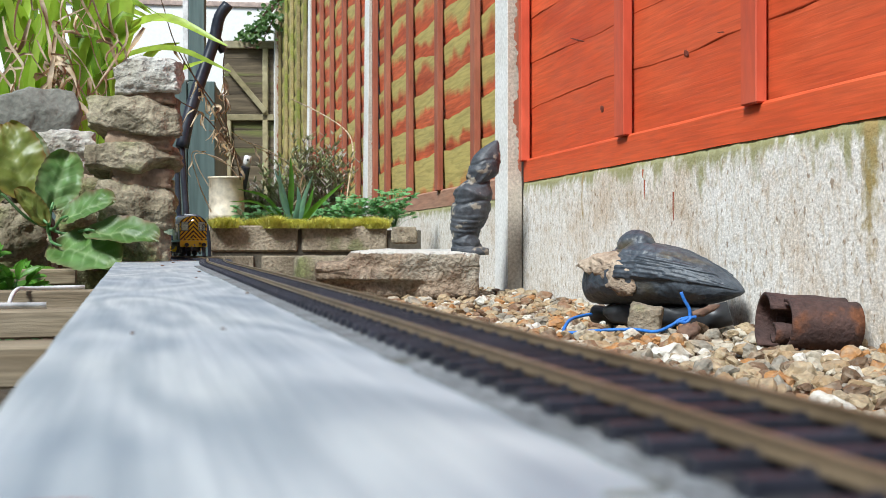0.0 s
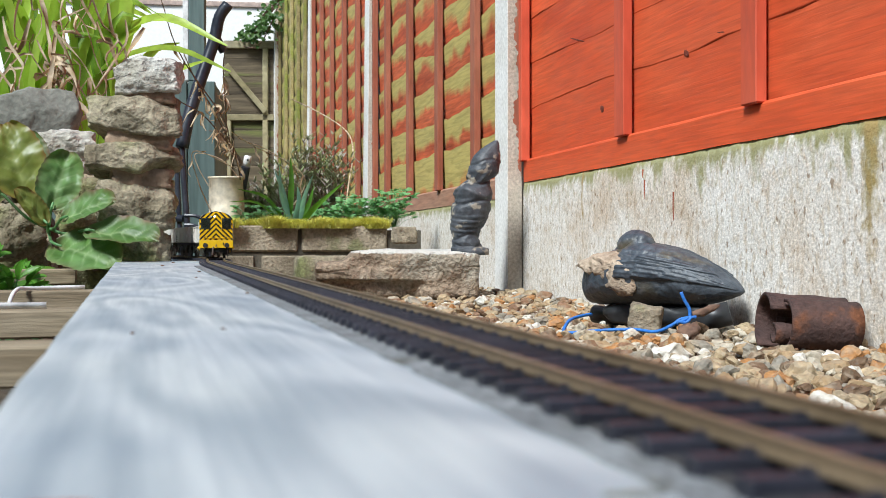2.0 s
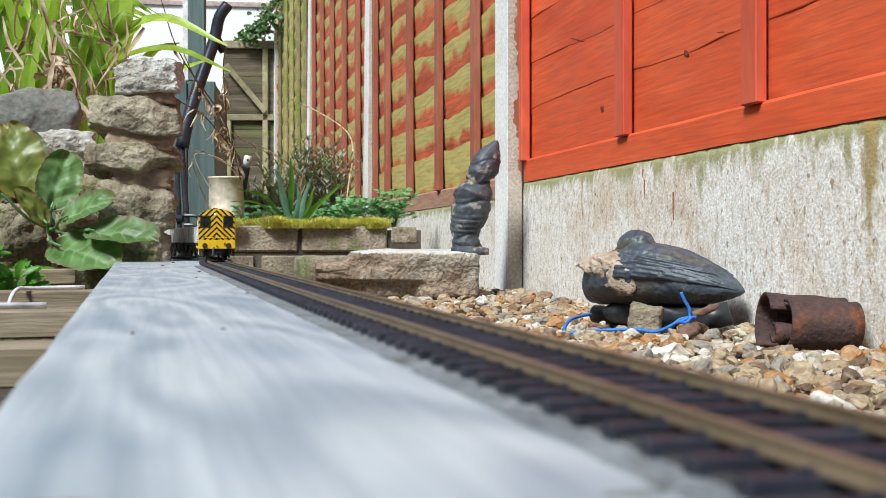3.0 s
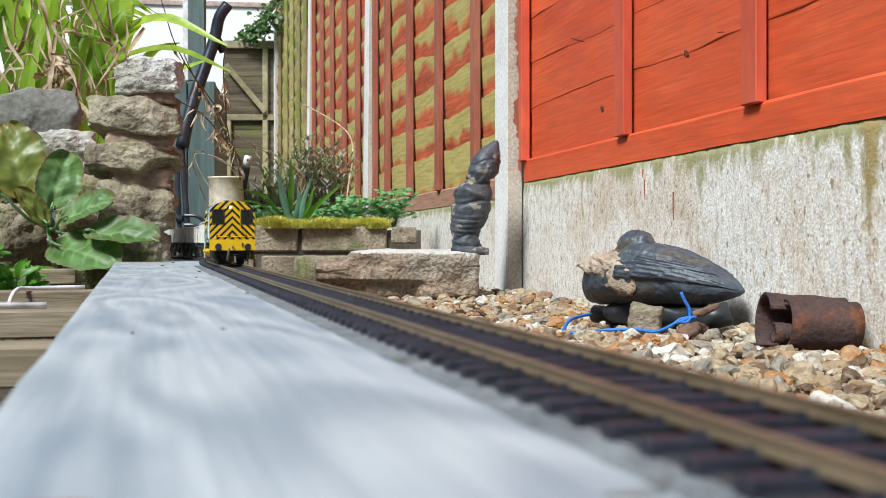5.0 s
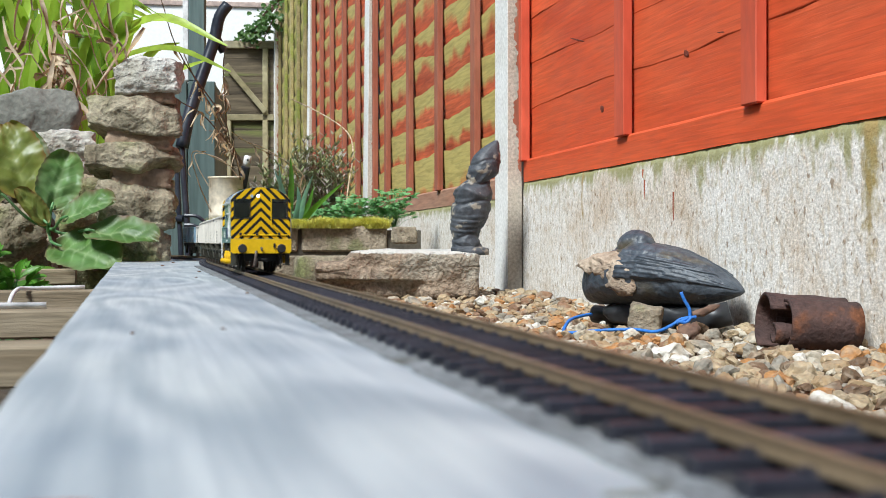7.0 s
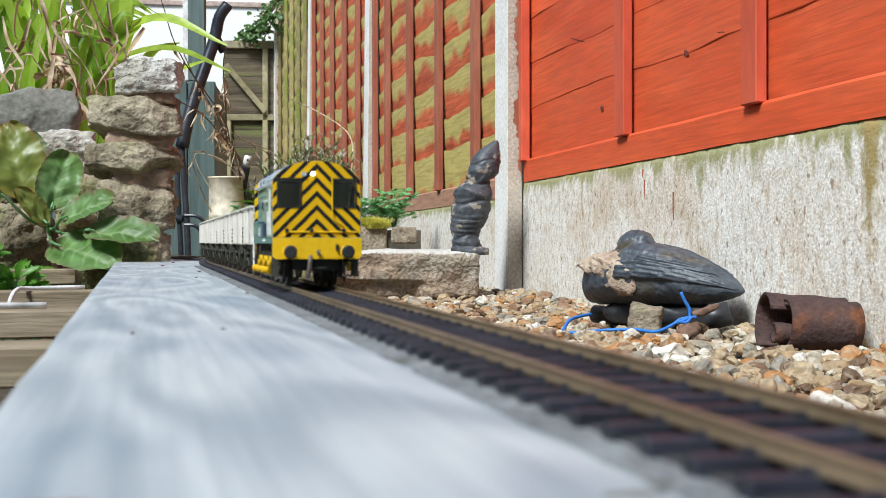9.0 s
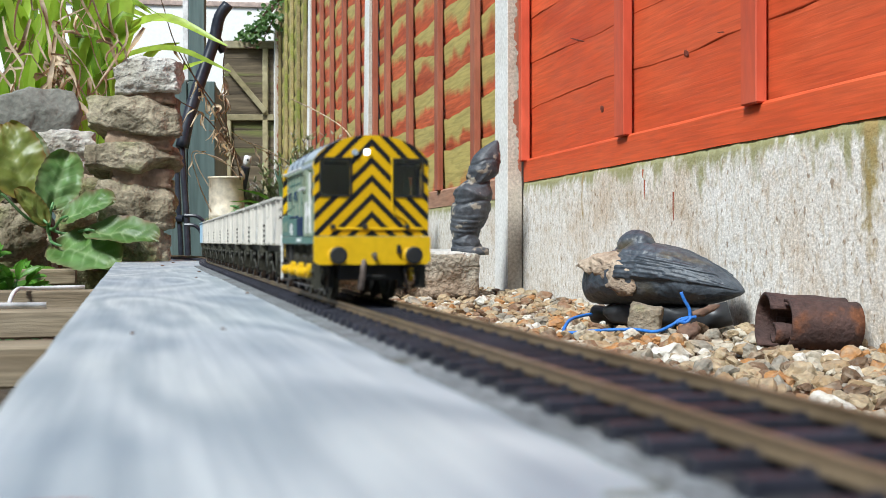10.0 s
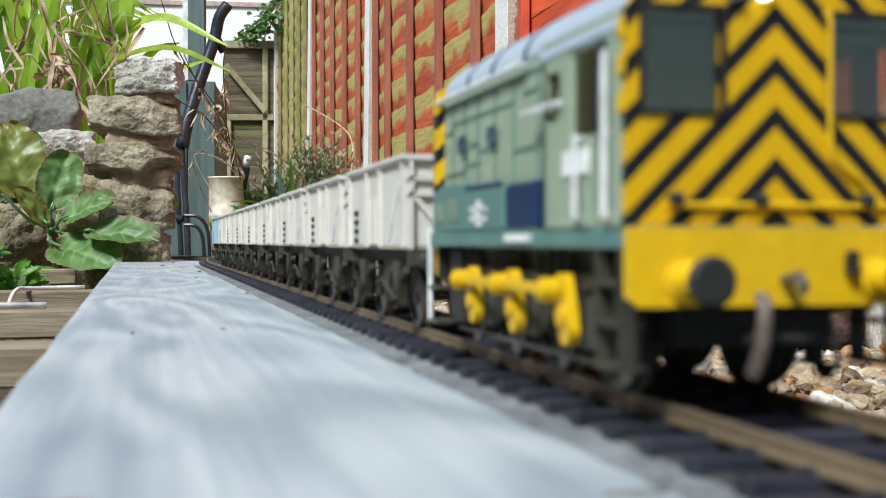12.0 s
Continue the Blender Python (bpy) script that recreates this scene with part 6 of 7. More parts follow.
def strap_plant():
    th = thing("strap_leaved_plant", "clump of arching green strap leaves with dried brown ones among them", "plant", pose(0, 0, 0))
    rnd = random.Random(12)
    # arching leaves
    arcs = (((-0.0939, 2.0323, 0.2746), (-0.0356, 1.9668, 0.3079), (0.0405, 1.8967, 0.3151), (0.1232, 1.8247, 0.2737), 0.022),
            ((-0.0953, 2.0636, 0.2785), (-0.0453, 2.0209, 0.3472), (0.0288, 1.9514, 0.3716), (0.1223, 1.8870, 0.3218), 0.024),
            ((-0.1144, 2.0889, 0.2811), (-0.0871, 2.0827, 0.3648), (-0.0281, 2.0480, 0.4120), (0.0102, 2.0075, 0.3880), 0.018),
            ((-0.0949, 2.0531, 0.2589), (-0.0630, 2.0250, 0.3064), (-0.0318, 1.9970, 0.3421), (-0.0056, 1.9804, 0.3636), 0.032),
            ((-0.0944, 2.0427, 0.2623), (-0.0583, 2.0135, 0.2959), (-0.0334, 1.9869, 0.3199), (-0.0176, 1.9729, 0.3476), 0.028),
            ((-0.1048, 2.0762, 0.2798), (-0.0680, 2.0471, 0.3597), (-0.0588, 2.0348, 0.3944), (-0.0364, 2.0192, 0.4243), 0.026),
            ((-0.0983, 2.0333, 0.2565), (-0.0797, 2.0088, 0.3528), (-0.0526, 1.9716, 0.4184), (-0.0140, 1.9624, 0.4537), 0.020),
            ((-0.1017, 2.0134, 0.2361), (-0.1060, 1.9840, 0.3035), (-0.1091, 1.9645, 0.3618), (-0.1169, 1.9562, 0.3730), 0.013),
            ((-0.0942, 2.0012, 0.2261), (-0.0974, 1.9819, 0.2947), (-0.0819, 1.9578, 0.3443), (-0.0730, 1.9454, 0.3643), 0.013),
            ((-0.1415, 2.0954, 0.2625), (-0.1757, 2.0837, 0.3430), (-0.2082, 2.0612, 0.4016), (-0.2457, 2.0190, 0.4272), 0.020),
            ((-0.1325, 2.0932, 0.2625), (-0.1414, 2.0960, 0.3555), (-0.1577, 2.0799, 0.4351), (-0.1738, 2.0635, 0.4856), 0.022))
    for i, (a, b, c, d, w) in enumerate(arcs):
        bm = bmesh.new()
        blade(bm, (a, b, c, d), w, 14, 0.3, 0.5 * math.sin(i), 0.12, (0.1, -0.75, 0.65))
        part("leaf", bm, M_STRAP, th, "", True)
    for i in range(85):
        u0 = rnd.uniform(-0.36, -0.03)
        y0 = rnd.uniform(1.97, 2.45)
        base = Vector((u0, y0, 0.13))
        lean = rnd.uniform(-0.11, 0.10)
        h = rnd.uniform(0.20, 0.42)
        mid = base + Vector((lean * 0.4, rnd.uniform(-0.03, 0.02), h * 0.6))
        top = base + Vector((lean, rnd.uniform(-0.08, 0.03), h))
        tip = top + Vector((lean * rnd.uniform(0.3, 1.3), rnd.uniform(-0.06, 0.02), rnd.uniform(-0.05, 0.05)))
        bm = bmesh.new()
        blade(bm, (base, mid, top, tip), rnd.uniform(0.011, 0.025), 9, 0.3, rnd.uniform(-1, 1), 0.1, (rnd.uniform(-0.5, 0.5), -1, 0.3))
        part("leaf", bm, M_STRAP if rnd.random() < 0.62 else M_STRAP_DARK, th, "", True)
    for i in range(58):
        x, y, z = rnd.gauss(-0.125, 0.050), rnd.uniform(1.84, 1.95), rnd.uniform(0.22, 0.42)
        p = Vector((x, y, z))
        pts = [p]
        for k in range(4):
            p = p + Vector((rnd.uniform(-0.026, 0.026), rnd.uniform(-0.012, 0.008), rnd.uniform(-0.050, 0.006)))
            pts.append(p)
        bm = bmesh.new()
        blade(bm, pts, rnd.uniform(0.002, 0.009), 12, 0.9, rnd.uniform(-7, 7), 0.2, (rnd.uniform(-1, 1), -1, 0))
        part("dried_leaf", bm, M_DRY, th, "withered brown leaf", True)
    for pts in (((-0.0012, 1.8556, 0.3390), (-0.0175, 1.8594, 0.3097), (-0.0338, 1.8632, 0.2845), (-0.0640, 1.9221, 0.2789)), ((-0.1395, 1.8888, 0.2343), (-0.1349, 1.9398, 0.3391), (-0.1265, 1.9379, 0.3607), (-0.0913, 1.9809, 0.3875)), ((-0.1870, 1.8491, 0.2488), (-0.1781, 1.8365, 0.2297), (-0.1537, 1.8201, 0.2204), (-0.1159, 1.8316, 0.2366)), ((-0.1277, 1.8348, 0.2895), (-0.1309, 1.8250, 0.2394), (-0.1178, 1.8010, 0.2089), (-0.0973, 1.7752, 0.1806)), ((-0.1258, 1.8653, 0.2940), (-0.1006, 1.8383, 0.2664), (-0.0922, 1.8258, 0.2406), (-0.0870, 1.8141, 0.2232))):
        bm = bmesh.new()
        blade(bm, pts, 0.008, 12, 0.7, 3.0, 0.2, (0.2, -1, 0))
        part("dried_leaf", bm, M_DRY, th, "withered brown leaf", True)


def dry_stems():
    th = thing("dead_plant", "bare brown dead stems with curled dry leaves", "dead plant", pose(0, 0, 0))
    runs = (((0.2887, 3.4096, 0.0665), (0.2552, 3.3364, 0.2190), (0.2050, 3.0401, 0.2639), (0.1625, 2.6388, 0.2861), (0.0617, 2.2006, 0.3505), (0.0265, 2.1068, 0.4306)),
            ((0.2948, 3.4081, 0.0665), (0.2612, 3.3350, 0.2190), (0.2104, 3.0387, 0.2541), (0.1449, 2.6432, 0.2982), (0.0879, 2.2455, 0.3172), (0.0650, 2.1483, 0.3477)),
            ((0.2917, 3.4089, 0.0665), (0.2582, 3.3357, 0.2266), (0.2043, 3.0917, 0.2537), (0.1661, 2.6382, 0.3224), (0.1501, 2.4364, 0.3663), (0.1491, 2.3339, 0.3948)),
            ((0.2658, 3.4358, 0.0668), (0.2286, 3.1370, 0.2215), (0.1331, 2.6460, 0.2801), (0.0607, 2.3549, 0.2899)),
            ((0.2812, 3.4321, 0.0668), (0.2431, 3.2364, 0.2130), (0.1874, 3.0446, 0.2848), (0.1535, 3.0529, 0.2960)),
            ((0.3514, 3.2090, 0.0791), (0.4093, 3.1955, 0.1832), (0.3177, 3.1669, 0.2540), (0.2287, 3.1374, 0.2864)),
            ((0.4156, 3.2448, 0.0799), (0.3805, 3.2027, 0.2130), (0.2706, 3.1270, 0.2647), (0.2078, 3.0396, 0.2918)),
            ((0.1779, 3.2515, 0.0791), (0.1326, 3.2118, 0.1807), (0.1222, 3.1633, 0.2532), (0.2322, 3.1876, 0.2100)))
    rnd = random.Random(5)
    for i, r in enumerate(runs):
        bm = bmesh.new()
        tube(bm, smooth_run(r, 24), 0.0021 if i < 5 else 0.0017, 6, 0.0009)
        st = part("stem", bm, M_TWIG if i < 5 else M_DRY, th)
        run = smooth_run(r, 24)
        for k in range(9 if i < 5 else 2):
            p = run[rnd.randrange(7, 20)]
            bm = bmesh.new()
            pts = [p]
            for q in range(3):
                pts.append(pts[-1] + Vector((rnd.uniform(-0.012, 0.012), rnd.uniform(-0.01, 0.01), rnd.uniform(-0.022, 0.002))))
            blade(bm, pts, rnd.uniform(0.003, 0.008), 7, 0.9, rnd.uniform(-4, 4), 0.2, (rnd.uniform(-1, 1), -1, 0))
            part("curled_leaf", bm, M_DRY, st, "", True)


def bed_plants():
    soil = 0.048
    th = thing("spear_leaved_plant", "young plant with stiff upright blue-green spear leaves", "plant", pose(0, 0, 0))
    rows = (((0.3635, 3.1854, 0.0713), (0.3674, 3.1542, 0.1661), (0.3637, 3.1349, 0.2380), 0.017, M_GRASS), ((0.3664, 3.1847, 0.0713), (0.3449, 3.1493, 0.1510), (0.3196, 3.1146, 0.2071), 0.015, M_BLUEGREEN), ((0.3721, 3.1833, 0.0713), (0.3399, 3.1298, 0.1357), (0.3300, 3.0915, 0.2173), 0.013, M_BLUEGREEN),
            ((0.3898, 3.1584, 0.0710), (0.3937, 3.0960, 0.1350), (0.4094, 3.0513, 0.1876), 0.014, M_BLUEGREEN), ((0.3898, 3.1583, 0.0666), (0.4245, 3.0883, 0.1133), (0.4850, 3.0121, 0.1724), 0.015, M_GRASS), ((0.3755, 3.1619, 0.0710), (0.3833, 3.1294, 0.1215), (0.3769, 3.1003, 0.1638), 0.018, M_BLUEGREEN),
            ((0.3563, 3.1872, 0.0713), (0.3004, 3.1395, 0.1357), (0.2248, 3.0861, 0.1544), 0.010, M_GRASS), ((0.3492, 3.1889, 0.0713), (0.2792, 3.1446, 0.1212), (0.2021, 3.0605, 0.1208), 0.008, M_GRASS), ((0.3875, 3.2001, 0.0701), (0.4165, 3.1933, 0.1163), (0.4310, 3.1901, 0.1684), 0.013, M_GRASS))
    for i, (a, b, c, w, m) in enumerate(rows):
        bm = bmesh.new()
        blade(bm, (a, b, c), w, 9, 0.35, 0.4 * math.sin(i * 3), 0.08, (0.2, -1, 0.2))
        part("leaf", bm, m, th, "", True)
    rnd = random.Random(21)
    # twiggy purple-grey shrubs
    for x0, y0, hh, n, spread in (0.3623, 3.3090, 0.17, 46, 0.075), (0.4645, 3.4383, 0.26, 70, 0.085), (0.5146, 3.3746, 0.20, 52, 0.07), (0.2952, 3.3254, 0.13, 36, 0.06), (0.4378, 3.5478, 0.20, 44, 0.08):
        sh = thing("lavender_bush", "straggly lavender bush with grey-green and purple shoots", "shrub", pose(x0, y0, soil), "lavender bushes")
        stems, leaves = bmesh.new(), bmesh.new()
        for i in range(n):
            a, l = rnd.uniform(0, 6.28), rnd.uniform(0.2, 1.0) * spread
            h = hh * rnd.uniform(0.55, 1.08)
            run = smooth_run([(0, 0, 0), (l * 0.5 * math.cos(a), l * 0.5 * math.sin(a), h * 0.5), (l * math.cos(a) * 1.1, l * math.sin(a) * 1.1, h)], 8)
            tube(stems, run, 0.0012, 4, 0.0006)
            for p in run[2:]:
                for k in range(3):
                    b, r = rnd.uniform(0, 6.28), rnd.uniform(0.010, 0.024)
                    blade(leaves, (p, p + Vector((r * 0.5 * math.cos(b), r * 0.5 * math.sin(b), r * 0.5)), p + Vector((r * math.cos(b), r * math.sin(b), r * 0.8))), 0.0058, 4, 0.2, 0, 0.2)
        tagged(part("twig_mass", stems, M_TWIG, sh), kind="stuff")
        tagged(part("foliage", leaves, M_LAVENDER, sh), kind="stuff")
    # low ferny green growth in front
    for x0, y0, n, spread, hh in (0.5248, 3.1662, 54, 0.075, 0.075), (0.5862, 3.1717, 60, 0.075, 0.085), (0.6460, 3.1879, 52, 0.06, 0.10), (0.4742, 3.1786, 40, 0.055, 0.055), (0.2755, 3.1861, 30, 0.055, 0.06), (0.3204, 3.1957, 30, 0.05, 0.05):
        hb = thing("ferny_herb", "low clump of lobed fresh green leaves", "plant", pose(x0, y0, soil), "ferny herbs")
        leaves, stems = bmesh.new(), bmesh.new()
        for i in range(n):
            a, l = rnd.uniform(0, 6.28), spread * math.sqrt(rnd.random())
            top = Vector((l * math.cos(a), l * math.sin(a), hh * rnd.uniform(0.35, 1.1)))
            tube(stems, smooth_run([(0, 0, 0), top * 0.5 + Vector((0, 0, 0.01)), top], 5), 0.0008, 4, 0.0005)
            for k in range(5):
                b, r = a + (k - 2) * 0.7 + rnd.uniform(-0.2, 0.2), rnd.uniform(0.012, 0.021)
                leaf(leaves, top, top + Vector((r * math.cos(b), r * math.sin(b), r * rnd.uniform(-0.1, 0.5))), r * 0.62, (rnd.uniform(-0.4, 0.4), -0.5, 1), 0.1, 0.1, 4)
        tagged(part("stalk_mass", stems, M_HERB, hb), kind="stuff")
        tagged(part("foliage", leaves, M_HERB, hb), kind="stuff")
    tufts("moss", "cushion of yellow-green moss along the planter's brick top", "moss", M_MOSS, (0.160, 0.60, 3.016, 3.12), 30000, 0.019, 3, "stuff", 0.058, 1.5, 0.08, 9.0)


def corner_greens():
    rnd = random.Random(31)
    for x0, y0, s in (-0.1594, 1.4805, 1.0), (-0.1360, 1.4954, 0.9), (-0.1233, 1.5335, 0.8), (-0.1851, 1.4663, 1.1), (-0.1563, 1.5416, 0.8):
        pl = thing("seedling", "small leafy green weed in dark soil", "plant", pose(x0, y0, -0.118), "small weeds")
        lv, st = bmesh.new(), bmesh.new()
        for i in range(7):
            a, h = rnd.uniform(0, 6.28), rnd.uniform(0.05, 0.125) * s
            p = Vector((0.02 * math.cos(a), 0.02 * math.sin(a), h))
            tube(st, [(0, 0, 0), p * 0.6, p], 0.001, 4)
            for k in range(3):
                b = rnd.uniform(0, 6.28)
                r = rnd.uniform(0.026, 0.042) * s
                leaf(lv, p, p + Vector((r * math.cos(b), r * math.sin(b), r * rnd.uniform(0.1, 0.9))), r * 0.42, (0, -0.6, 0.8), 0.1, 0.15, 5)
        part("stems", st, M_HERB, pl)
        part("leaves", lv, M_GRASS, pl)


def ivy():
    th = thing("ivy", "ivy with dark green leaves hanging over the fence top", "ivy", pose(0, 0, 0))
    rnd = random.Random(17)
    lv, st = bmesh.new(), bmesh.new()
    a, b = Vector((0.8300, 7.7337, 1.4837)), Vector((0.6053, 8.0453, 1.3388))
    for i in range(260):
        t = rnd.random()
        c = a.lerp(b, t) + Vector((rnd.gauss(0, 0.03), rnd.gauss(0, 0.05), rnd.gauss(0, 0.055 * (1.2 - t))))
        r = rnd.uniform(0.022, 0.042)
        d = Vector((rnd.uniform(-1, 1), rnd.uniform(-1, 0), rnd.uniform(-1, 0.3))).normalized()
        leaf(lv, c, c + d * r, r * 0.9, (rnd.uniform(-0.5, 0.5), -1, rnd.uniform(0, 0.8)), 0.1, 0.1, 3)
    for k in range(8):
        tube(st, smooth_run([a + Vector((rnd.gauss(0, 0.02), 0, 0.1)), a.lerp(b, 0.5) + Vector((0, 0, rnd.gauss(0, 0.05))), b + Vector((rnd.gauss(0, 0.03), 0, rnd.gauss(0, 0.03)))], 8), 0.004, 5)
    tube(st, smooth_run([b, b + Vector((0.1, 0.05, -0.4)), b + Vector((0.12, 0.08, -1.38))], 8), 0.006, 5)
    part("stems", st, M_TWIG, th)
    part("leaves", lv, M_IVY, th)


# ---- loose things ----
def tin_can():
    x, y = 0.2095, 3.2640
    th = thing("paint_tin", "cream paint tin streaked with rust on the planter", "tin", pose(x, y, 0.049))
    bm = bmesh.new()
    lathe(bm, [(0.0435, 0), (0.0465, 0.004), (0.0465, 0.040), (0.0475, 0.042), (0.0465, 0.044), (0.0465, 0.138), (0.0490, 0.140), (0.0490, 0.144), (0.0450, 0.144), (0.0445, 0.02), (0.0440, 0.008)], 32)
    part("body", bm, M_TIN, th, "", True)
    bm = bmesh.new()
    tube(bm, smooth_run([(-0.047, -0.005, 0.12), (-0.075, -0.01, 0.17), (-0.078, -0.01, 0.205), (-0.01, -0.03, 0.185), (0.047, -0.005, 0.12)], 24), 0.0012, 6)
    part("wire_handle", bm, M_DRY, th)
    tl = thing("hand_tool", "dark blue handled tool with a pale end standing in the tin", "tool", pose(x + 0.02, y, 0.064, 4, 11, 0))
    bm = bmesh.new()
    lathe(bm, [(0.008, 0), (0.011, 0.05), (0.0125, 0.10), (0.0115, 0.155), (0.0125, 0.160)], 16)
    part("handle", bm, M_NAVYPL, tl, "", True)
    bm = bmesh.new()
    lathe(bm, [(0.0105, 0.1605), (0.0105, 0.185), (0.008, 0.190)], 16)
    part("end_cap", bm, M_HANDRAIL, tl, "pale end cap with a black plug for its hole", True)
    # solid black plug, its colour standing for the dark inside a hole
    bm = bmesh.new()
    tube(bm, [(0, -0.0112, 0.178), (0, 0.0112, 0.178)], 0.003, 10)
    part("hang_hole", bm, M_BLACK, tl)


def black_tool():
    th = thing("long_handled_tool", "long black tubular garden tool leaning by the green store", "garden tool", pose(0, 0, 0))
    bm = bmesh.new()
    run = smooth_run([(0.2001, 3.0435, 0.6085), (0.1783, 3.0486, 0.5750), (0.1647, 3.0516, 0.5150), (0.1285, 3.0392, 0.4078), (0.1007, 3.0248, 0.3157), (0.0870, 3.0175, 0.2503)], 22)
    tube(bm, run, 0.014, 12, 0.0165)
    part("grip", bm, M_NAVYPL, th, "", True)
    bm = bmesh.new()
    tube(bm, smooth_run([(0.0870, 3.0175, 0.2503), (0.0892, 3.0063, 0.1975), (0.0941, 2.9944, 0.1288), (0.0977, 2.9828, 0.0605), (0.1007, 2.9606, -0.0746)], 12), 0.0075, 10)
    part("tube", bm, M_NAVYPL, th)
    bm = bmesh.new()
    tube(bm, smooth_run([(0.0849, 3.0387, 0.2684), (0.0765, 3.0300, 0.1987), (0.0788, 3.0187, 0.1158), (0.0837, 3.0065, 0.0061), (0.0862, 3.0053, -0.0760)], 12), 0.0065, 10)
    part("tube", bm, M_NAVYPL, th)
    bm = bmesh.new()
    tube(bm, [(0.0574, 3.0237, 0.0801), (0.0914, 2.9947, 0.0770)], 0.009, 10)
    part("cross_piece", bm, M_NAVYPL, th)
    bm = bmesh.new()
    tube(bm, [(0.1647, 3.0517, 0.5360), (0.1903, 3.0657, 0.4945)], 0.011, 10)
    part("lever", bm, M_NAVYPL, th)
    for pts in (((0.092, 2.98, 0.085), (0.122, 2.972, 0.082), (0.143, 2.97, 0.058), (0.150, 2.97, 0.0), (0.150, 2.97, -0.12)), ((0.092, 2.98, 0.062), (0.116, 2.972, 0.060), (0.132, 2.97, 0.038), (0.137, 2.97, -0.01), (0.137, 2.97, -0.12))):
        bm = bmesh.new()
        tube(bm, smooth_run(pts, 20), 0.0042, 8)
        part("hoop", bm, M_NAVYPL, th)


def string():
    bm = bmesh.new()
    tube(bm, smooth_run([(0.5156, 4.4072, 0.5382), (0.5572, 3.9846, 0.4467), (0.5939, 3.6661, 0.3598), (0.5822, 3.4626, 0.2830), (0.5466, 3.3163, 0.1908), (0.5324, 3.2680, 0.1391), (0.5213, 3.2188, 0.0678)], 30), 0.0024, 6)
    tag_mesh(part("dry_cane", bm, M_DRY, None, "", True), "thin pale bent cane arching from the planter to the fence", "cane")


def walling_block():
    bm = bmesh.new()
    box(bm, -0.163, 0.152, -0.075, 0.085, -0.053, 0.047)
    bmesh.ops.subdivide_edges(bm, edges=bm.edges[:], cuts=30, use_grid_fill=True)
    for v in bm.verts:
        x, y, z = v.co
        q = Vector((x, y, z))
        rough = 0.012 * noise.noise(q * 16) + 0.005 * noise.noise(q * 45) + 0.0025 * noise.noise(q * 110)
        v.co.y += rough * (1.0 if y < 0 else 0.3) + 0.010 * max(0, -0.09 - x) / 0.07
        v.co.x += 0.6 * rough * (1 if abs(x) > 0.12 else 0.2)
        if z > 0.0:  # a flat bed face that drops at one end
            v.co.z += 0.25 * rough - (0.017 * min(1.0, max(0.0, (-0.095 - x) / 0.012)) + 0.006 * max(0, -x - 0.02) / 0.08) * (z / 0.047)
        if x < 0.05 and y < 0.0 and z < -0.012:  # broken ledge along the face
            v.co.y += 0.022 * min(1.0, (-0.012 - z) / 0.004) * min(1.0, (0.05 - x) / 0.03)
        if x > 0.11:
            v.co.z -= 0.006 * (x - 0.11) / 0.04 * (z > 0.02)
        edge = max(0.0, abs(z) - 0.036) / 0.011
        if y < -0.05:
            v.co.y += 0.006 * edge * edge
    tag_mesh(part("walling_stone", bm, M_BLOCK, None, "", True), "rough brown walling stone with a pale top on the gravel", "stone", pose(0.4937, 2.3909, -0.0411, 0, 0.8, -7))
    bm = bmesh.new()
    rock(bm, (0.10, 0.10, 0.085), 8, 0.12, 0.8, 4)
    tag_mesh(part("walling_stone", bm, M_STONE, None, "", True), "buff walling stone beneath the planter", "stone", pose(*(0.3585, 2.6093, -0.0470), 0, 0, 4))
    bm = bmesh.new()
    rock(bm, (0.060, 0.06, 0.046), 12, 0.08, 0.95, 4)
    tag_mesh(part("brick_end", bm, M_BRICK, None, "", True), "broken brick end at the planter's corner", "brick", pose(*(0.6166, 2.9172, 0.0377), 0, 0, 4))


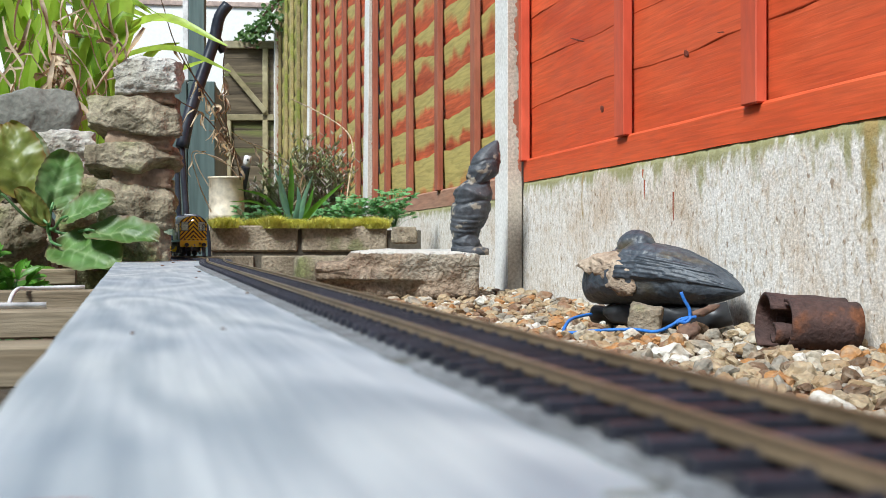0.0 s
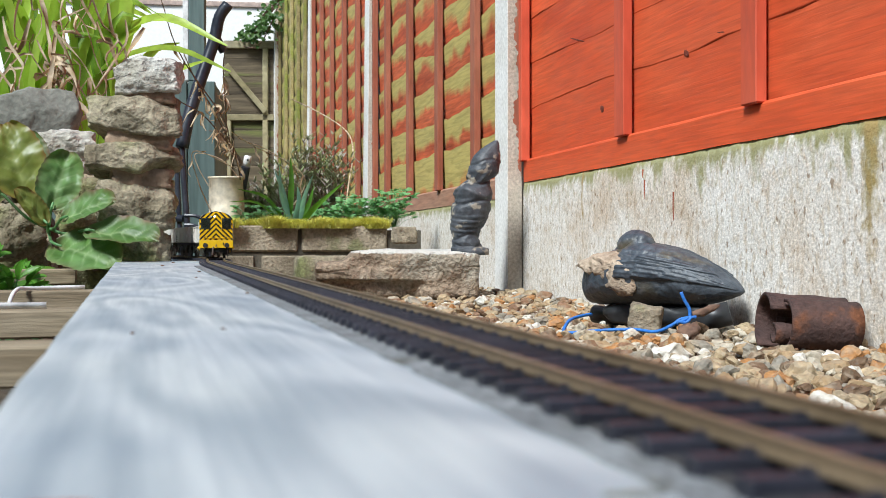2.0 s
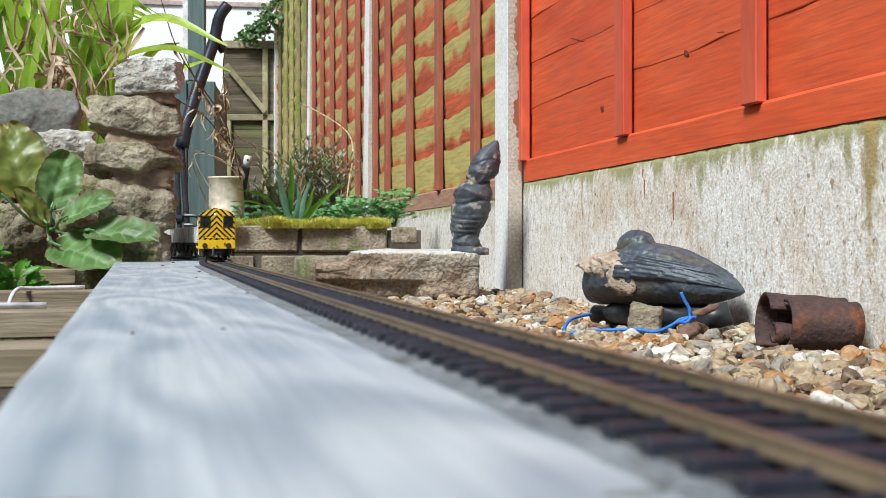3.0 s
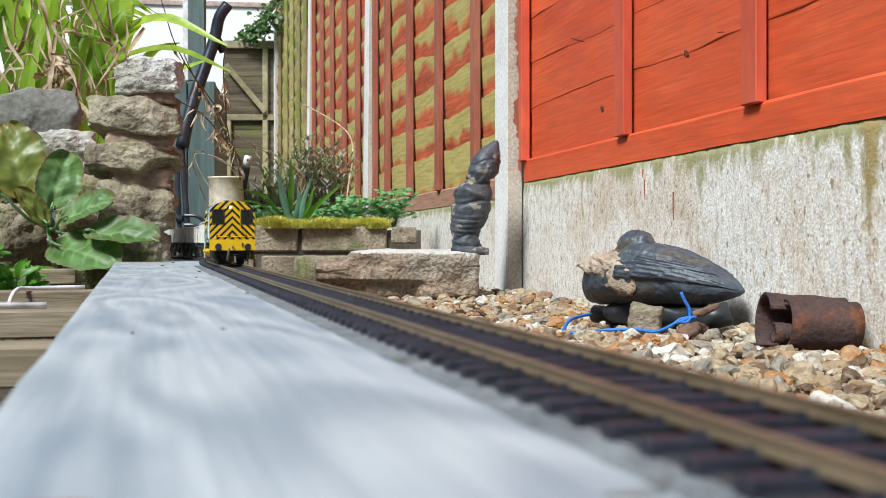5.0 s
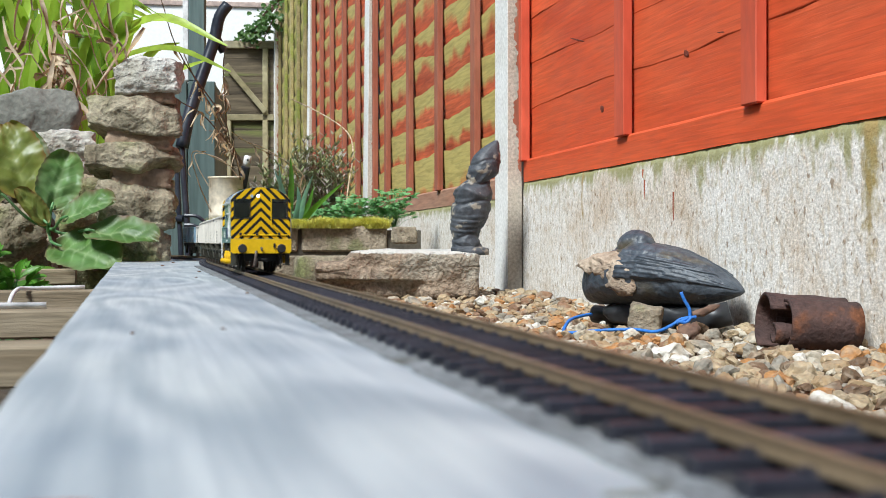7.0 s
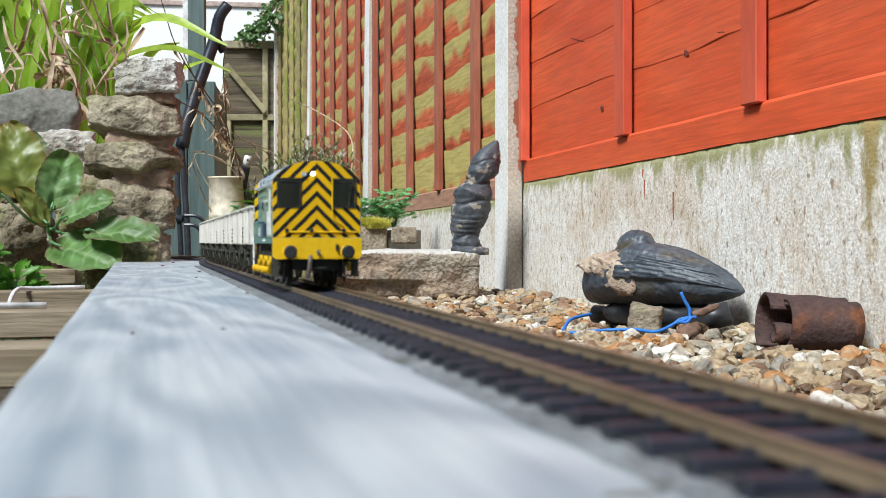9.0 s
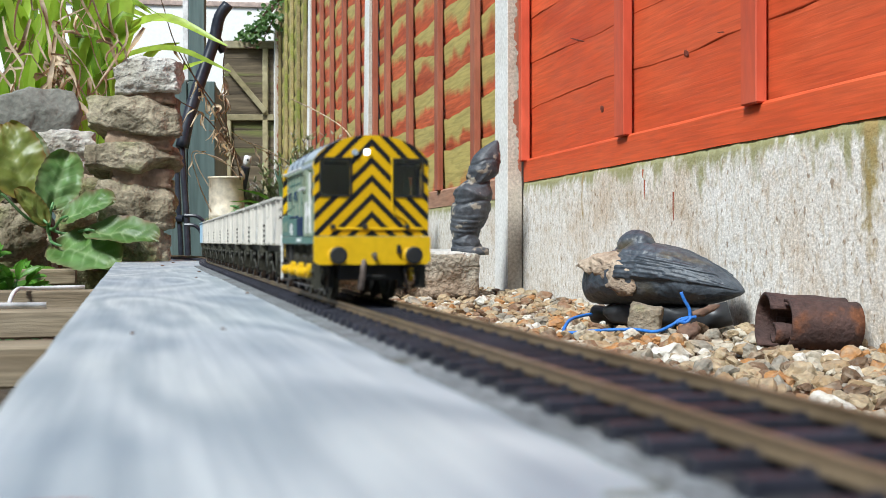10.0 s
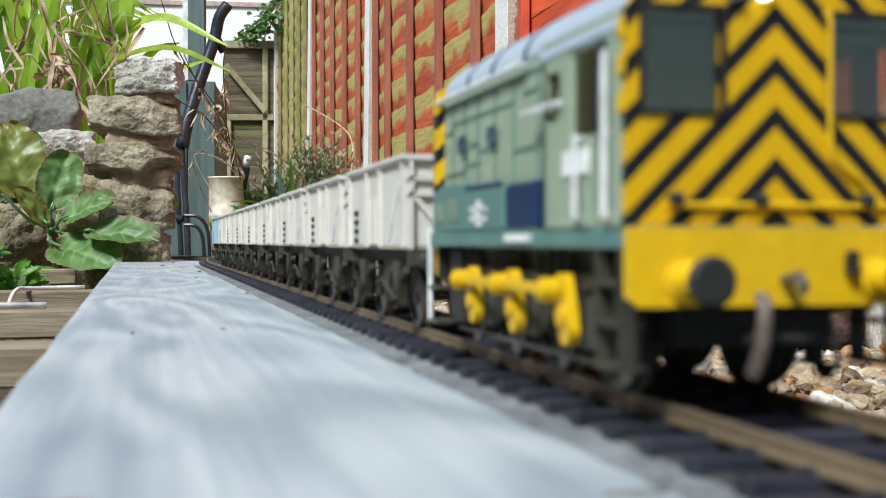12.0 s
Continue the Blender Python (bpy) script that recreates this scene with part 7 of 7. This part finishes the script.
def gnome():
    """A worn statue, leaning: one turned and roughened body."""
    bm = bmesh.new()
    rows = ((0, 4, 33), (6, 4, 34), (12, 2, 33), (15, -2, 26), (22, -4, 27), (30, -5, 24), (38, -5, 25), (46, -5, 27), (56, -1, 31), (66, 2, 33), (78, 3, 35), (90, 5, 35), (100, 8, 33), (108, 8, 34), (116, 9, 32), (124, 12, 27), (131, 16, 24), (138, 21, 26), (146, 26, 28), (156, 28, 28), (164, 30, 27), (172, 31, 25), (180, 34, 22), (188, 38, 17), (195, 43, 12), (201, 47, 7), (204, 49, 3))
    rows = [tuple(p[q] + (r[q] - p[q]) * f / 4 for q in range(3)) for p, r in zip(rows, rows[1:]) for f in range(4)] + [rows[-1]]
    rings, seg, k = [], 56, 0.001116
    for h, cx, r in rows:
        ring = []
        for j in range(seg):
            a = 2 * math.pi * j / seg
            q = 1.0
            front = max(0.0, math.cos(a + 1.9))
            d = 0.05 * noise.noise((math.cos(a) * 1.7, math.sin(a) * 1.7, h * 0.05)) + 0.035 * noise.noise((math.cos(a) * 4, math.sin(a) * 4, h * 0.13)) + 0.015 * noise.noise((math.cos(a) * 9, math.sin(a) * 9, h * 0.3))
            # neck, belt, base rim and hat band cut in
            for at, wide, deep in ((130, 3.0, 0.20), (94, 2.2, 0.13), (32, 2.0, 0.12), (164, 1.6, 0.09), (17, 1.6, 0.10)):
                d -= deep * math.exp(-((h + 5 * math.sin(a * 2 + at) - at) / wide) ** 2)
            # slack sleeve and hem folds
            if 36 < h < 74:
                d += 0.055 * math.sin(h * 0.75 + 2.2 * math.sin(a * 1.5 + 0.6)) * (0.3 + 0.7 * front)
            # clasped forearms
            if 92 < h < 128:
                d += 0.17 * math.exp(-((h - 112 - 10 * math.sin(a * 2.0)) / 7.0) ** 2) * (0.25 + 0.75 * front)
            # face and beard under the brim
            if 128 < h < 164:
                d += 0.13 * front ** 6 * math.exp(-((h - 150) / 5) ** 2) + 0.06 * math.sin(a * 9) * front * (h < 146)
            rr = r * k * (q + d)
            ring.append(bm.verts.new((cx * k + rr * math.cos(a), rr * 0.85 * math.sin(a), h * k)))
        rings.append(ring)
    for a, b in zip(rings, rings[1:]):
        for j in range(seg):
            bm.faces.new((a[j], a[(j + 1) % seg], b[(j + 1) % seg], b[j]))
    bm.faces.new(rings[0][::-1])
    bm.faces.new(rings[-1])
    tag_mesh(part("garden_statue", bm, M_RESIN, None, "", True), "leaning worn black resin garden gnome statue on the stone", "statue", pose(*(0.6253, 2.3382, -0.0045), 0, 0, -16))


def duck():
    a, b = Vector((0.5942, 1.5838, -0.0377)), Vector((0.7271, 1.3864, -0.0369))
    ang = math.degrees(math.atan2(b.y - a.y, b.x - a.x))
    L = math.hypot(b.x - a.x, b.y - a.y)
    th = thing("decoy_duck", "worn black decoy duck with torn pale foam at its neck", "decoy duck", pose(a.x, a.y, 0, 0, 0, ang))
    sec = ((0.0, -0.036, 0.006, 0.008), (0.015, -0.036, 0.017, 0.022), (0.05, -0.034, 0.028, 0.035), (0.12, -0.030, 0.034, 0.046), (0.22, -0.0255, 0.0385, 0.054), (0.34, -0.0235, 0.0405, 0.058), (0.48, -0.0245, 0.0390, 0.058), (0.62, -0.0275, 0.0350, 0.053), (0.75, -0.0315, 0.0285, 0.044), (0.86, -0.0350, 0.0200, 0.033), (0.94, -0.0380, 0.0110, 0.021), (0.985, -0.0400, 0.0050, 0.010), (1.0, -0.0405, 0.0018, 0.004))
    bm = bmesh.new()
    seg, rings, n = 120, [], 110
    ts = [q[0] for q in sec]
    for i in range(n + 1):
        t = (i / n) ** 1.15
        z, hh, hw = (float(np.interp(t, ts, [q[c] for q in sec])) for c in (1, 2, 3))
        ring = []
        for j in range(seg):
            q = 2 * math.pi * j / seg
            up = math.sin(q)
            d = 1 + 0.035 * noise.noise((t * 7, math.cos(q) * 2, up * 2)) + 0.02 * noise.noise((t * 22, math.cos(q) * 5, up * 5))
            # folded wing: a raised flap from shoulder to tail, with long quills fanning back
            edge = -0.10 + 0.34 * t
            if t > 0.30 and up > edge - 0.12:
                rise = min(1.0, (t - 0.30) / 0.05) * min(1.0, max(0.0, (up - edge + 0.12) / 0.12))
                fan = (up - edge) * (5.5 + 2.5 * t)
                d += rise * (0.085 + 0.085 * (fan % 1.0) * (t < 0.97))
            elif 0.34 < t < 0.92:  # flank feathers
                d += 0.028 * math.sin(t * 52 + q * 7) * max(0, up + 0.55)
            ring.append(bm.verts.new((L * t, 0.86 * hw * d * math.cos(q), z + hh * d * up)))
        rings.append(ring)
    for p, q in zip(rings, rings[1:]):
        for j in range(seg):
            bm.faces.new((p[j], p[(j + 1) % seg], q[(j + 1) % seg], q[j]))
    bm.faces.new(rings[0][::-1])
    bm.faces.new(rings[-1])
    part("body", bm, M_DUCK, th, "", True)
    bm = bmesh.new()
    rock(bm, (0.185, 0.060, 0.036), 9, 0.1, 0.4, 4)
    bmesh.ops.translate(bm, verts=bm.verts[:], vec=(0.118, 0.004, -0.074))
    part("base", bm, M_PIPE, th, "black plastic base", True)
    bm = bmesh.new()
    rock(bm, (0.056, 0.042, 0.050), 4, 0.10, 0.1, 4)
    bmesh.ops.translate(bm, verts=bm.verts[:], vec=(0.080, 0, 0.014))
    tube(bm, smooth_run([(0.082, 0, 0.008), (0.070, 0, -0.006), (0.062, 0, -0.020)], 6), 0.020, 14, 0.030)
    tube(bm, smooth_run([(0.062, 0, 0.012), (0.050, 0, 0.004), (0.040, 0, -0.002)], 5), 0.011, 10, 0.006)
    part("head", bm, M_DUCK, th, "", True)
    bm = bmesh.new()
    for x, y, z, sx, sy, sz, k in ((0.040, -0.026, -0.011, 0.062, 0.036, 0.026, 3), (0.066, -0.038, -0.013, 0.066, 0.024, 0.036, 5), (0.088, -0.046, -0.024, 0.054, 0.014, 0.046, 8), (0.030, -0.008, -0.007, 0.046, 0.036, 0.026, 9), (0.062, -0.034, -0.004, 0.050, 0.026, 0.028, 13)):
        r = bmesh.new()
        rock(r, (sx, sy, sz), k, 0.45, 0.2, 3, 2.5)
        me = bpy.data.meshes.new("scrap")
        bmesh.ops.translate(r, verts=r.verts[:], vec=(x, y, z))
        r.to_mesh(me)
        r.free()
        bm.from_mesh(me)
        bpy.data.meshes.remove(me)
    part("torn_patch", bm, M_TORN, th, "torn pale foam", True)
    for sy in (-1, 1):
        bm = bmesh.new()
        rock(bm, (0.115, 0.014, 0.024), 6, 0.10, 0.3, 4)
        for v in bm.verts:
            k = (v.co.x + 0.0575) / 0.115
            v.co.z *= 1.15 - 0.55 * k
            v.co.y += 0.0012 * math.sin(v.co.z * 1500)
        w = part("wing_tip", bm, M_DUCK, th, "", True)
        w.matrix_basis = pose(0.158, sy * 0.034, -0.012, 0, 10, sy * -16)
    for p, q, r in (((0.6104, 1.6001, -0.0787), (0.6525, 1.5434, -0.0837), 0.0125), ((0.6677, 1.3905, -0.0772), (0.7012, 1.3720, -0.0661), 0.0150)):
        bm = bmesh.new()
        tube(bm, [p, q], r, 16)
        tag_mesh(part("pipe_offcut", bm, M_PIPE, None, "", True), "short offcut of black plastic pipe under the decoy", "pipe", group="pipe offcuts")
    bm = bmesh.new()
    tube(bm, [(0.6545, 1.5481, -0.0887), (0.6993, 1.4496, -0.0852)], 0.0125, 16)
    tag_mesh(part("pipe_offcut", bm, M_PIPE, None, "", True), "short offcut of black plastic pipe under the decoy", "pipe", group="pipe offcuts")
    bm = bmesh.new()
    box(bm, -0.021, 0.021, -0.015, 0.015, -0.018, 0.018, 0.003)
    bmesh.ops.subdivide_edges(bm, edges=bm.edges[:], cuts=3, use_grid_fill=True)
    for v in bm.verts:
        v.co += Vector((noise.noise(v.co * 60), noise.noise(v.co * 55 + Vector((9, 0, 0))), noise.noise(v.co * 50 + Vector((0, 9, 0))))) * 0.003
    tag_mesh(part("brick_fragment", bm, M_BRICK, None, "", True), "broken piece of brick propping the decoy", "brick", pose(*(0.6142, 1.4293, -0.0760), 4, 5, -30))


def blue_cord():
    bm = bmesh.new()
    tube(bm, smooth_run([(0.5709, 1.5069, -0.0735), (0.5516, 1.4910, -0.0745), (0.5257, 1.4664, -0.0784), (0.5080, 1.4398, -0.0906), (0.5114, 1.4184, -0.0905), (0.5440, 1.4104, -0.0877), (0.5807, 1.3911, -0.0856), (0.5995, 1.3659, -0.0869), (0.6152, 1.3518, -0.0780), (0.6251, 1.3494, -0.0712), (0.6429, 1.3451, -0.0685)], 60), 0.0021, 8)
    tube(bm, smooth_run([(0.6184, 1.3459, -0.0763), (0.6320, 1.3375, -0.0679), (0.6267, 1.3387, -0.0746), (0.6176, 1.3410, -0.0733)], 16), 0.0020, 8)
    tube(bm, smooth_run([(0.6252, 1.3496, -0.0386), (0.6298, 1.3484, -0.0495), (0.6350, 1.3471, -0.0590), (0.6357, 1.3469, -0.0712)], 12), 0.0021, 8)
    tag_mesh(part("cord", bm, M_BLUE, None, "", True), "loose bright blue plastic cord on the gravel", "cord")
    for p, s, k in (((0.6560, 1.3522, -0.0623), (0.040, 0.012, 0.010), 3), ((0.6250, 1.3288, -0.0860), (0.028, 0.026, 0.022), 6)):
        bm = bmesh.new()
        rock(bm, s, k, 0.35, 0.2, 3, 3)
        tag_mesh(part("dead_leaf", bm, M_TWIG, None, "", True), "crumpled brown dead leaf caught in the cord", "leaf", pose(*p, 0, -18, 0), "dead leaves")


def scroll(bm, r0, r1, a0, a1, thick, length, n=26):
    """A curled sheet: an arc from angle a0 to a1 whose radius runs from r0 to r1, drawn along x."""
    def at(i, off):
        t = i / n
        a, r = radians(a0 + (a1 - a0) * t), r0 + (r1 - r0) * t + off
        return (r * math.cos(a), r * math.sin(a))
    loops = []
    for s in range(7):
        x = length * s / 6
        w = 1 + 0.02 * math.sin(s * 2.1)
        loops.append([bm.verts.new((x, p[0] * w, p[1] * w)) for p in [at(i, 0) for i in range(n + 1)] + [at(i, -thick) for i in range(n, -1, -1)]])
    k = len(loops[0])
    for p, q in zip(loops, loops[1:]):
        for j in range(k):
            bm.faces.new((p[j], p[(j + 1) % k], q[(j + 1) % k], q[j]))
    for lp in (loops[0], loops[-1]):
        for i in range(n):
            bm.faces.new((lp[i], lp[i + 1], lp[k - 2 - i], lp[k - 1 - i]))
    for v in bm.verts:
        v.co += Vector((0.6 * noise.noise(v.co * 90), noise.noise(v.co * 70), noise.noise(v.co * 75 + Vector((5, 0, 0))))) * 0.0011
    return bm


def rusty_pipes():
    th = thing("rusty_pipe", "rusted split iron pipe with curled edges on the gravel", "pipe", pose(*(0.6539, 1.1571, -0.0644), 0, 3, -11))
    bm = bmesh.new()
    scroll(bm, 0.0268, 0.0278, 78, 372, 0.0034, 0.076)
    part("outer_tube", bm, M_RUST, th, "", True)
    bm = bmesh.new()
    scroll(bm, 0.0105, 0.0115, 60, 350, 0.0038, 0.060)
    o = part("inner_tube", bm, M_RUST, th, "", True)
    o.location = (-0.010, 0.004, -0.0100)
    th = thing("rusty_shell", "rusted half shell of iron pipe behind the split one", "pipe", pose(*(0.6492, 1.1943, -0.0650), 0, 4, -13))
    bm = bmesh.new()
    scroll(bm, 0.0315, 0.0325, -60, 150, 0.0034, 0.086)
    part("shell", bm, M_RUST, th, "", True)


def white_rods():
    bm = bmesh.new()
    z = -0.0205
    tube(bm, smooth_run([(-0.115, 1.10, z - 0.02), (-0.114, 1.115, z - 0.008), (-0.110, 1.130, z + 0.0002), (-0.10, 1.150, z + 0.0005), (-0.055, 1.175, z + 0.0005)], 24), 0.0019, 10)
    tag_mesh(part("bent_rod", bm, M_ROD, None, "", True), "bent white plastic rod lying across the battens", "rod")
    bm = bmesh.new()
    tube(bm, [(-0.25, 0.850, z + 0.0004), (-0.064, 0.846, z + 0.0004)], 0.0021, 12)
    tag_mesh(part("white_rod", bm, M_ROD, None, "", True), "straight white plastic rod lying on a batten", "rod")


def flint_mat():
    m = mat("flint_gravel", (0.5, 0.4, 0.28), (0.3, 0.2, 0.12), 0.6, 0, 60, 200, 0.4, 0.0015)
    n, l = m.node_tree.nodes, m.node_tree.links
    geo, r = n.new("ShaderNodeNewGeometry"), n.new("ShaderNodeValToRGB")
    cols = ((0.0, (0.46, 0.41, 0.32)), (0.14, (0.33, 0.23, 0.125)), (0.28, (0.36, 0.175, 0.06)), (0.38, (0.35, 0.27, 0.165)), (0.50, (0.14, 0.085, 0.048)), (0.62, (0.25, 0.225, 0.18)), (0.70, (0.40, 0.30, 0.18)), (0.85, (0.62, 0.59, 0.52)), (0.93, (0.22, 0.125, 0.07)))
    r.color_ramp.interpolation = "CONSTANT"
    while len(r.color_ramp.elements) < len(cols):
        r.color_ramp.elements.new(0.5)
    for e, (p, c) in zip(r.color_ramp.elements, cols):
        e.position, e.color = p, (*c, 1)
    l.new(geo.outputs["Random Per Island"], r.inputs[0])
    mul = [k for k in n if k.type == "MIX_RGB"][0]
    t = n.new("ShaderNodeTexNoise")
    t.inputs["Scale"].default_value, t.inputs["Detail"].default_value = 55.0, 7.0
    tc = [k for k in n if k.type == "TEX_COORD"][0]
    l.new(tc.outputs["Object"], t.inputs["Vector"])
    blend = n.new("ShaderNodeMixRGB")
    f = n.new("ShaderNodeValToRGB")
    f.color_ramp.elements[0].position, f.color_ramp.elements[1].position = 0.48, 0.62
    f.color_ramp.elements[1].color = (0.65, 0.65, 0.65, 1)
    l.new(t.outputs["Fac"], f.inputs[0])
    l.new(f.outputs[0], blend.inputs[0])
    l.new(r.outputs[0], blend.inputs[1])
    blend.inputs[2].default_value = (0.36, 0.29, 0.20, 1)
    l.new(blend.outputs[0], mul.inputs[1])
    return m


def gravel():
    rng = np.random.default_rng(6)
    shapes, tris = [], None
    for k in range(14):
        bm = bmesh.new()
        rock(bm, (2, 2, 2), 50 + k, 0.36, 0.25, 3, 1.2, 9, 0.14)
        bm.verts.ensure_lookup_table()
        shapes.append(np.array([v.co[:] for v in bm.verts]))
        tris = np.array([[v.index for v in f.verts] for f in bm.faces])
        bm.free()
    V, Fc, base = [], [], 0
    for i in range(5200):
        y = 0.45 + 2.3 * rng.random()
        x = 0.112 + 0.635 * rng.random()
        if y < 0.9 and x < 0.25:
            continue
        r = rng.choice([0.0055, 0.008, 0.0110, 0.0145], p=[0.3, 0.34, 0.24, 0.12])
        x = min(x, 0.728 + 0.0146 * y - r)
        s = np.array([r * rng.uniform(0.9, 1.5), r * rng.uniform(0.8, 1.1), r * rng.uniform(0.55, 0.9)])
        q = shapes[rng.integers(14)] * s
        a, b, c = rng.uniform(-0.5, 0.5), rng.uniform(-0.5, 0.5), rng.uniform(0, 6.28)
        R = np.array(Euler((a, b, c)).to_matrix())
        z = GRAVEL_Z - 0.006 + rng.uniform(-0.004, 0.008) + 0.006 * noise.noise((x * 9, y * 9, 0)) + (0.008 * max(0, (x - 0.55) / 0.18) if y > 2.0 else 0)
        V.append(q @ R.T + (x, y, z))
        Fc.append(tris + base)
        base += len(q)
    V, Fc = np.concatenate(V), np.concatenate(Fc)
    me = bpy.data.meshes.new("gravel")
    me.from_pydata(V.tolist(), [], Fc.tolist())
    me.polygons.foreach_set("use_smooth", [False] * len(me.polygons))
    me.materials.append(flint_mat())
    tagged(new("gravel", me), "loose tan, white and brown flint gravel", "gravel", "", "stuff")


def board_litter():
    rnd = random.Random(8)
    for x, y, s in ((-0.003, 0.30, 0.0008), (0.019, 0.31, 0.0008), (0.03, 0.75, 0.0012), (0.015, 1.12, 0.002), (0.028, 1.28, 0.002), (0.038, 0.9, 0.0016), (0.042, 0.52, 0.0012)):
        bm = bmesh.new()
        rock(bm, (s * 1.6, s, s * 0.6), int(y * 100), 0.3, 0.2, 2)
        tag_mesh(part("crumb", bm, M_TWIG), "tiny crumb of garden litter on the plank", "litter", pose(x, y, s * 0.25), "crumbs")
    # thin pieces added in place of a reddish stain and a dark knot
    for x, y, w, d, m, k in ((-0.0075, 0.106, 0.0062, 0.003, M_RED_TRIM, 4), (0.0415, 0.099, 0.0060, 0.0022, M_STONE_GREY, 6)):
        bm = bmesh.new()
        rock(bm, (w, d, 0.0004), k, 0.3, 0.2, 3)
        tag_mesh(part("flake", bm, m, None, "", True), "thin dark piece standing in for a mark in the plank", "litter", pose(x, y, 0.0001), "flakes")


# ---- building ----
ground()
gravel_bed()
raised_bed()
layout_board()
bearers()
track()
fence()
unseen_walls()
back_gate()
garden_store()
far_house()
stone_pillar()
rockery()
planter()
walling_block()
loco, loco_wheels, loco_rods = shunter()
wagons = []
for i in range(9):
    wagons.append(mineral_wagon(i == 8))
bergenia()
strap_plant()
dry_stems()
bed_plants()
corner_greens()
ivy()
tin_can()
black_tool()
string()
gnome()
duck()
blue_cord()
rusty_pipes()
white_rods()
board_litter()
gravel()


# ---- what moves ----
def motions():
    steps = [12.0 * i / 48 for i in range(49)]
    walk(loco, [(t, seat(lead(t), 0.0224, 0.0646)) for t in steps])
    fine = [12.0 * i / 120 for i in range(121)]

    def spin(t, r):
        """Turned angle of a wheel of radius r, in degrees; upright cranks at the end."""
        return (-math.degrees(SPEED * (12.0 - t) / r) - 22) % 360 - 180

    def turn(w, r, times):
        x, y, z = w.location
        walk(w, [(t, pose(x, y, z, spin(t, r) + 180)) for t in times])

    for w in loco_wheels:
        turn(w, 0.0090, fine)
    for rod, s in loco_rods:
        def place(t):
            a = radians(spin(t, 0.0090) + 180 + (0 if s < 0 else 90))
            return pose(0, -0.0034 * math.sin(a), 0.0090 + 0.0034 * math.cos(a))
        walk(rod, [(t, place(t)) for t in fine])
    for i, (w, sets) in enumerate(wagons):
        off = 0.120 + 0.0795 * i
        walk(w, [(t, seat(lead(t) + off, 0.0135, 0.053)) for t in steps])
        quick = [12.0 * k / 180 for k in range(181)]
        for q in sets:
            turn(q, 0.0062, quick)


motions()
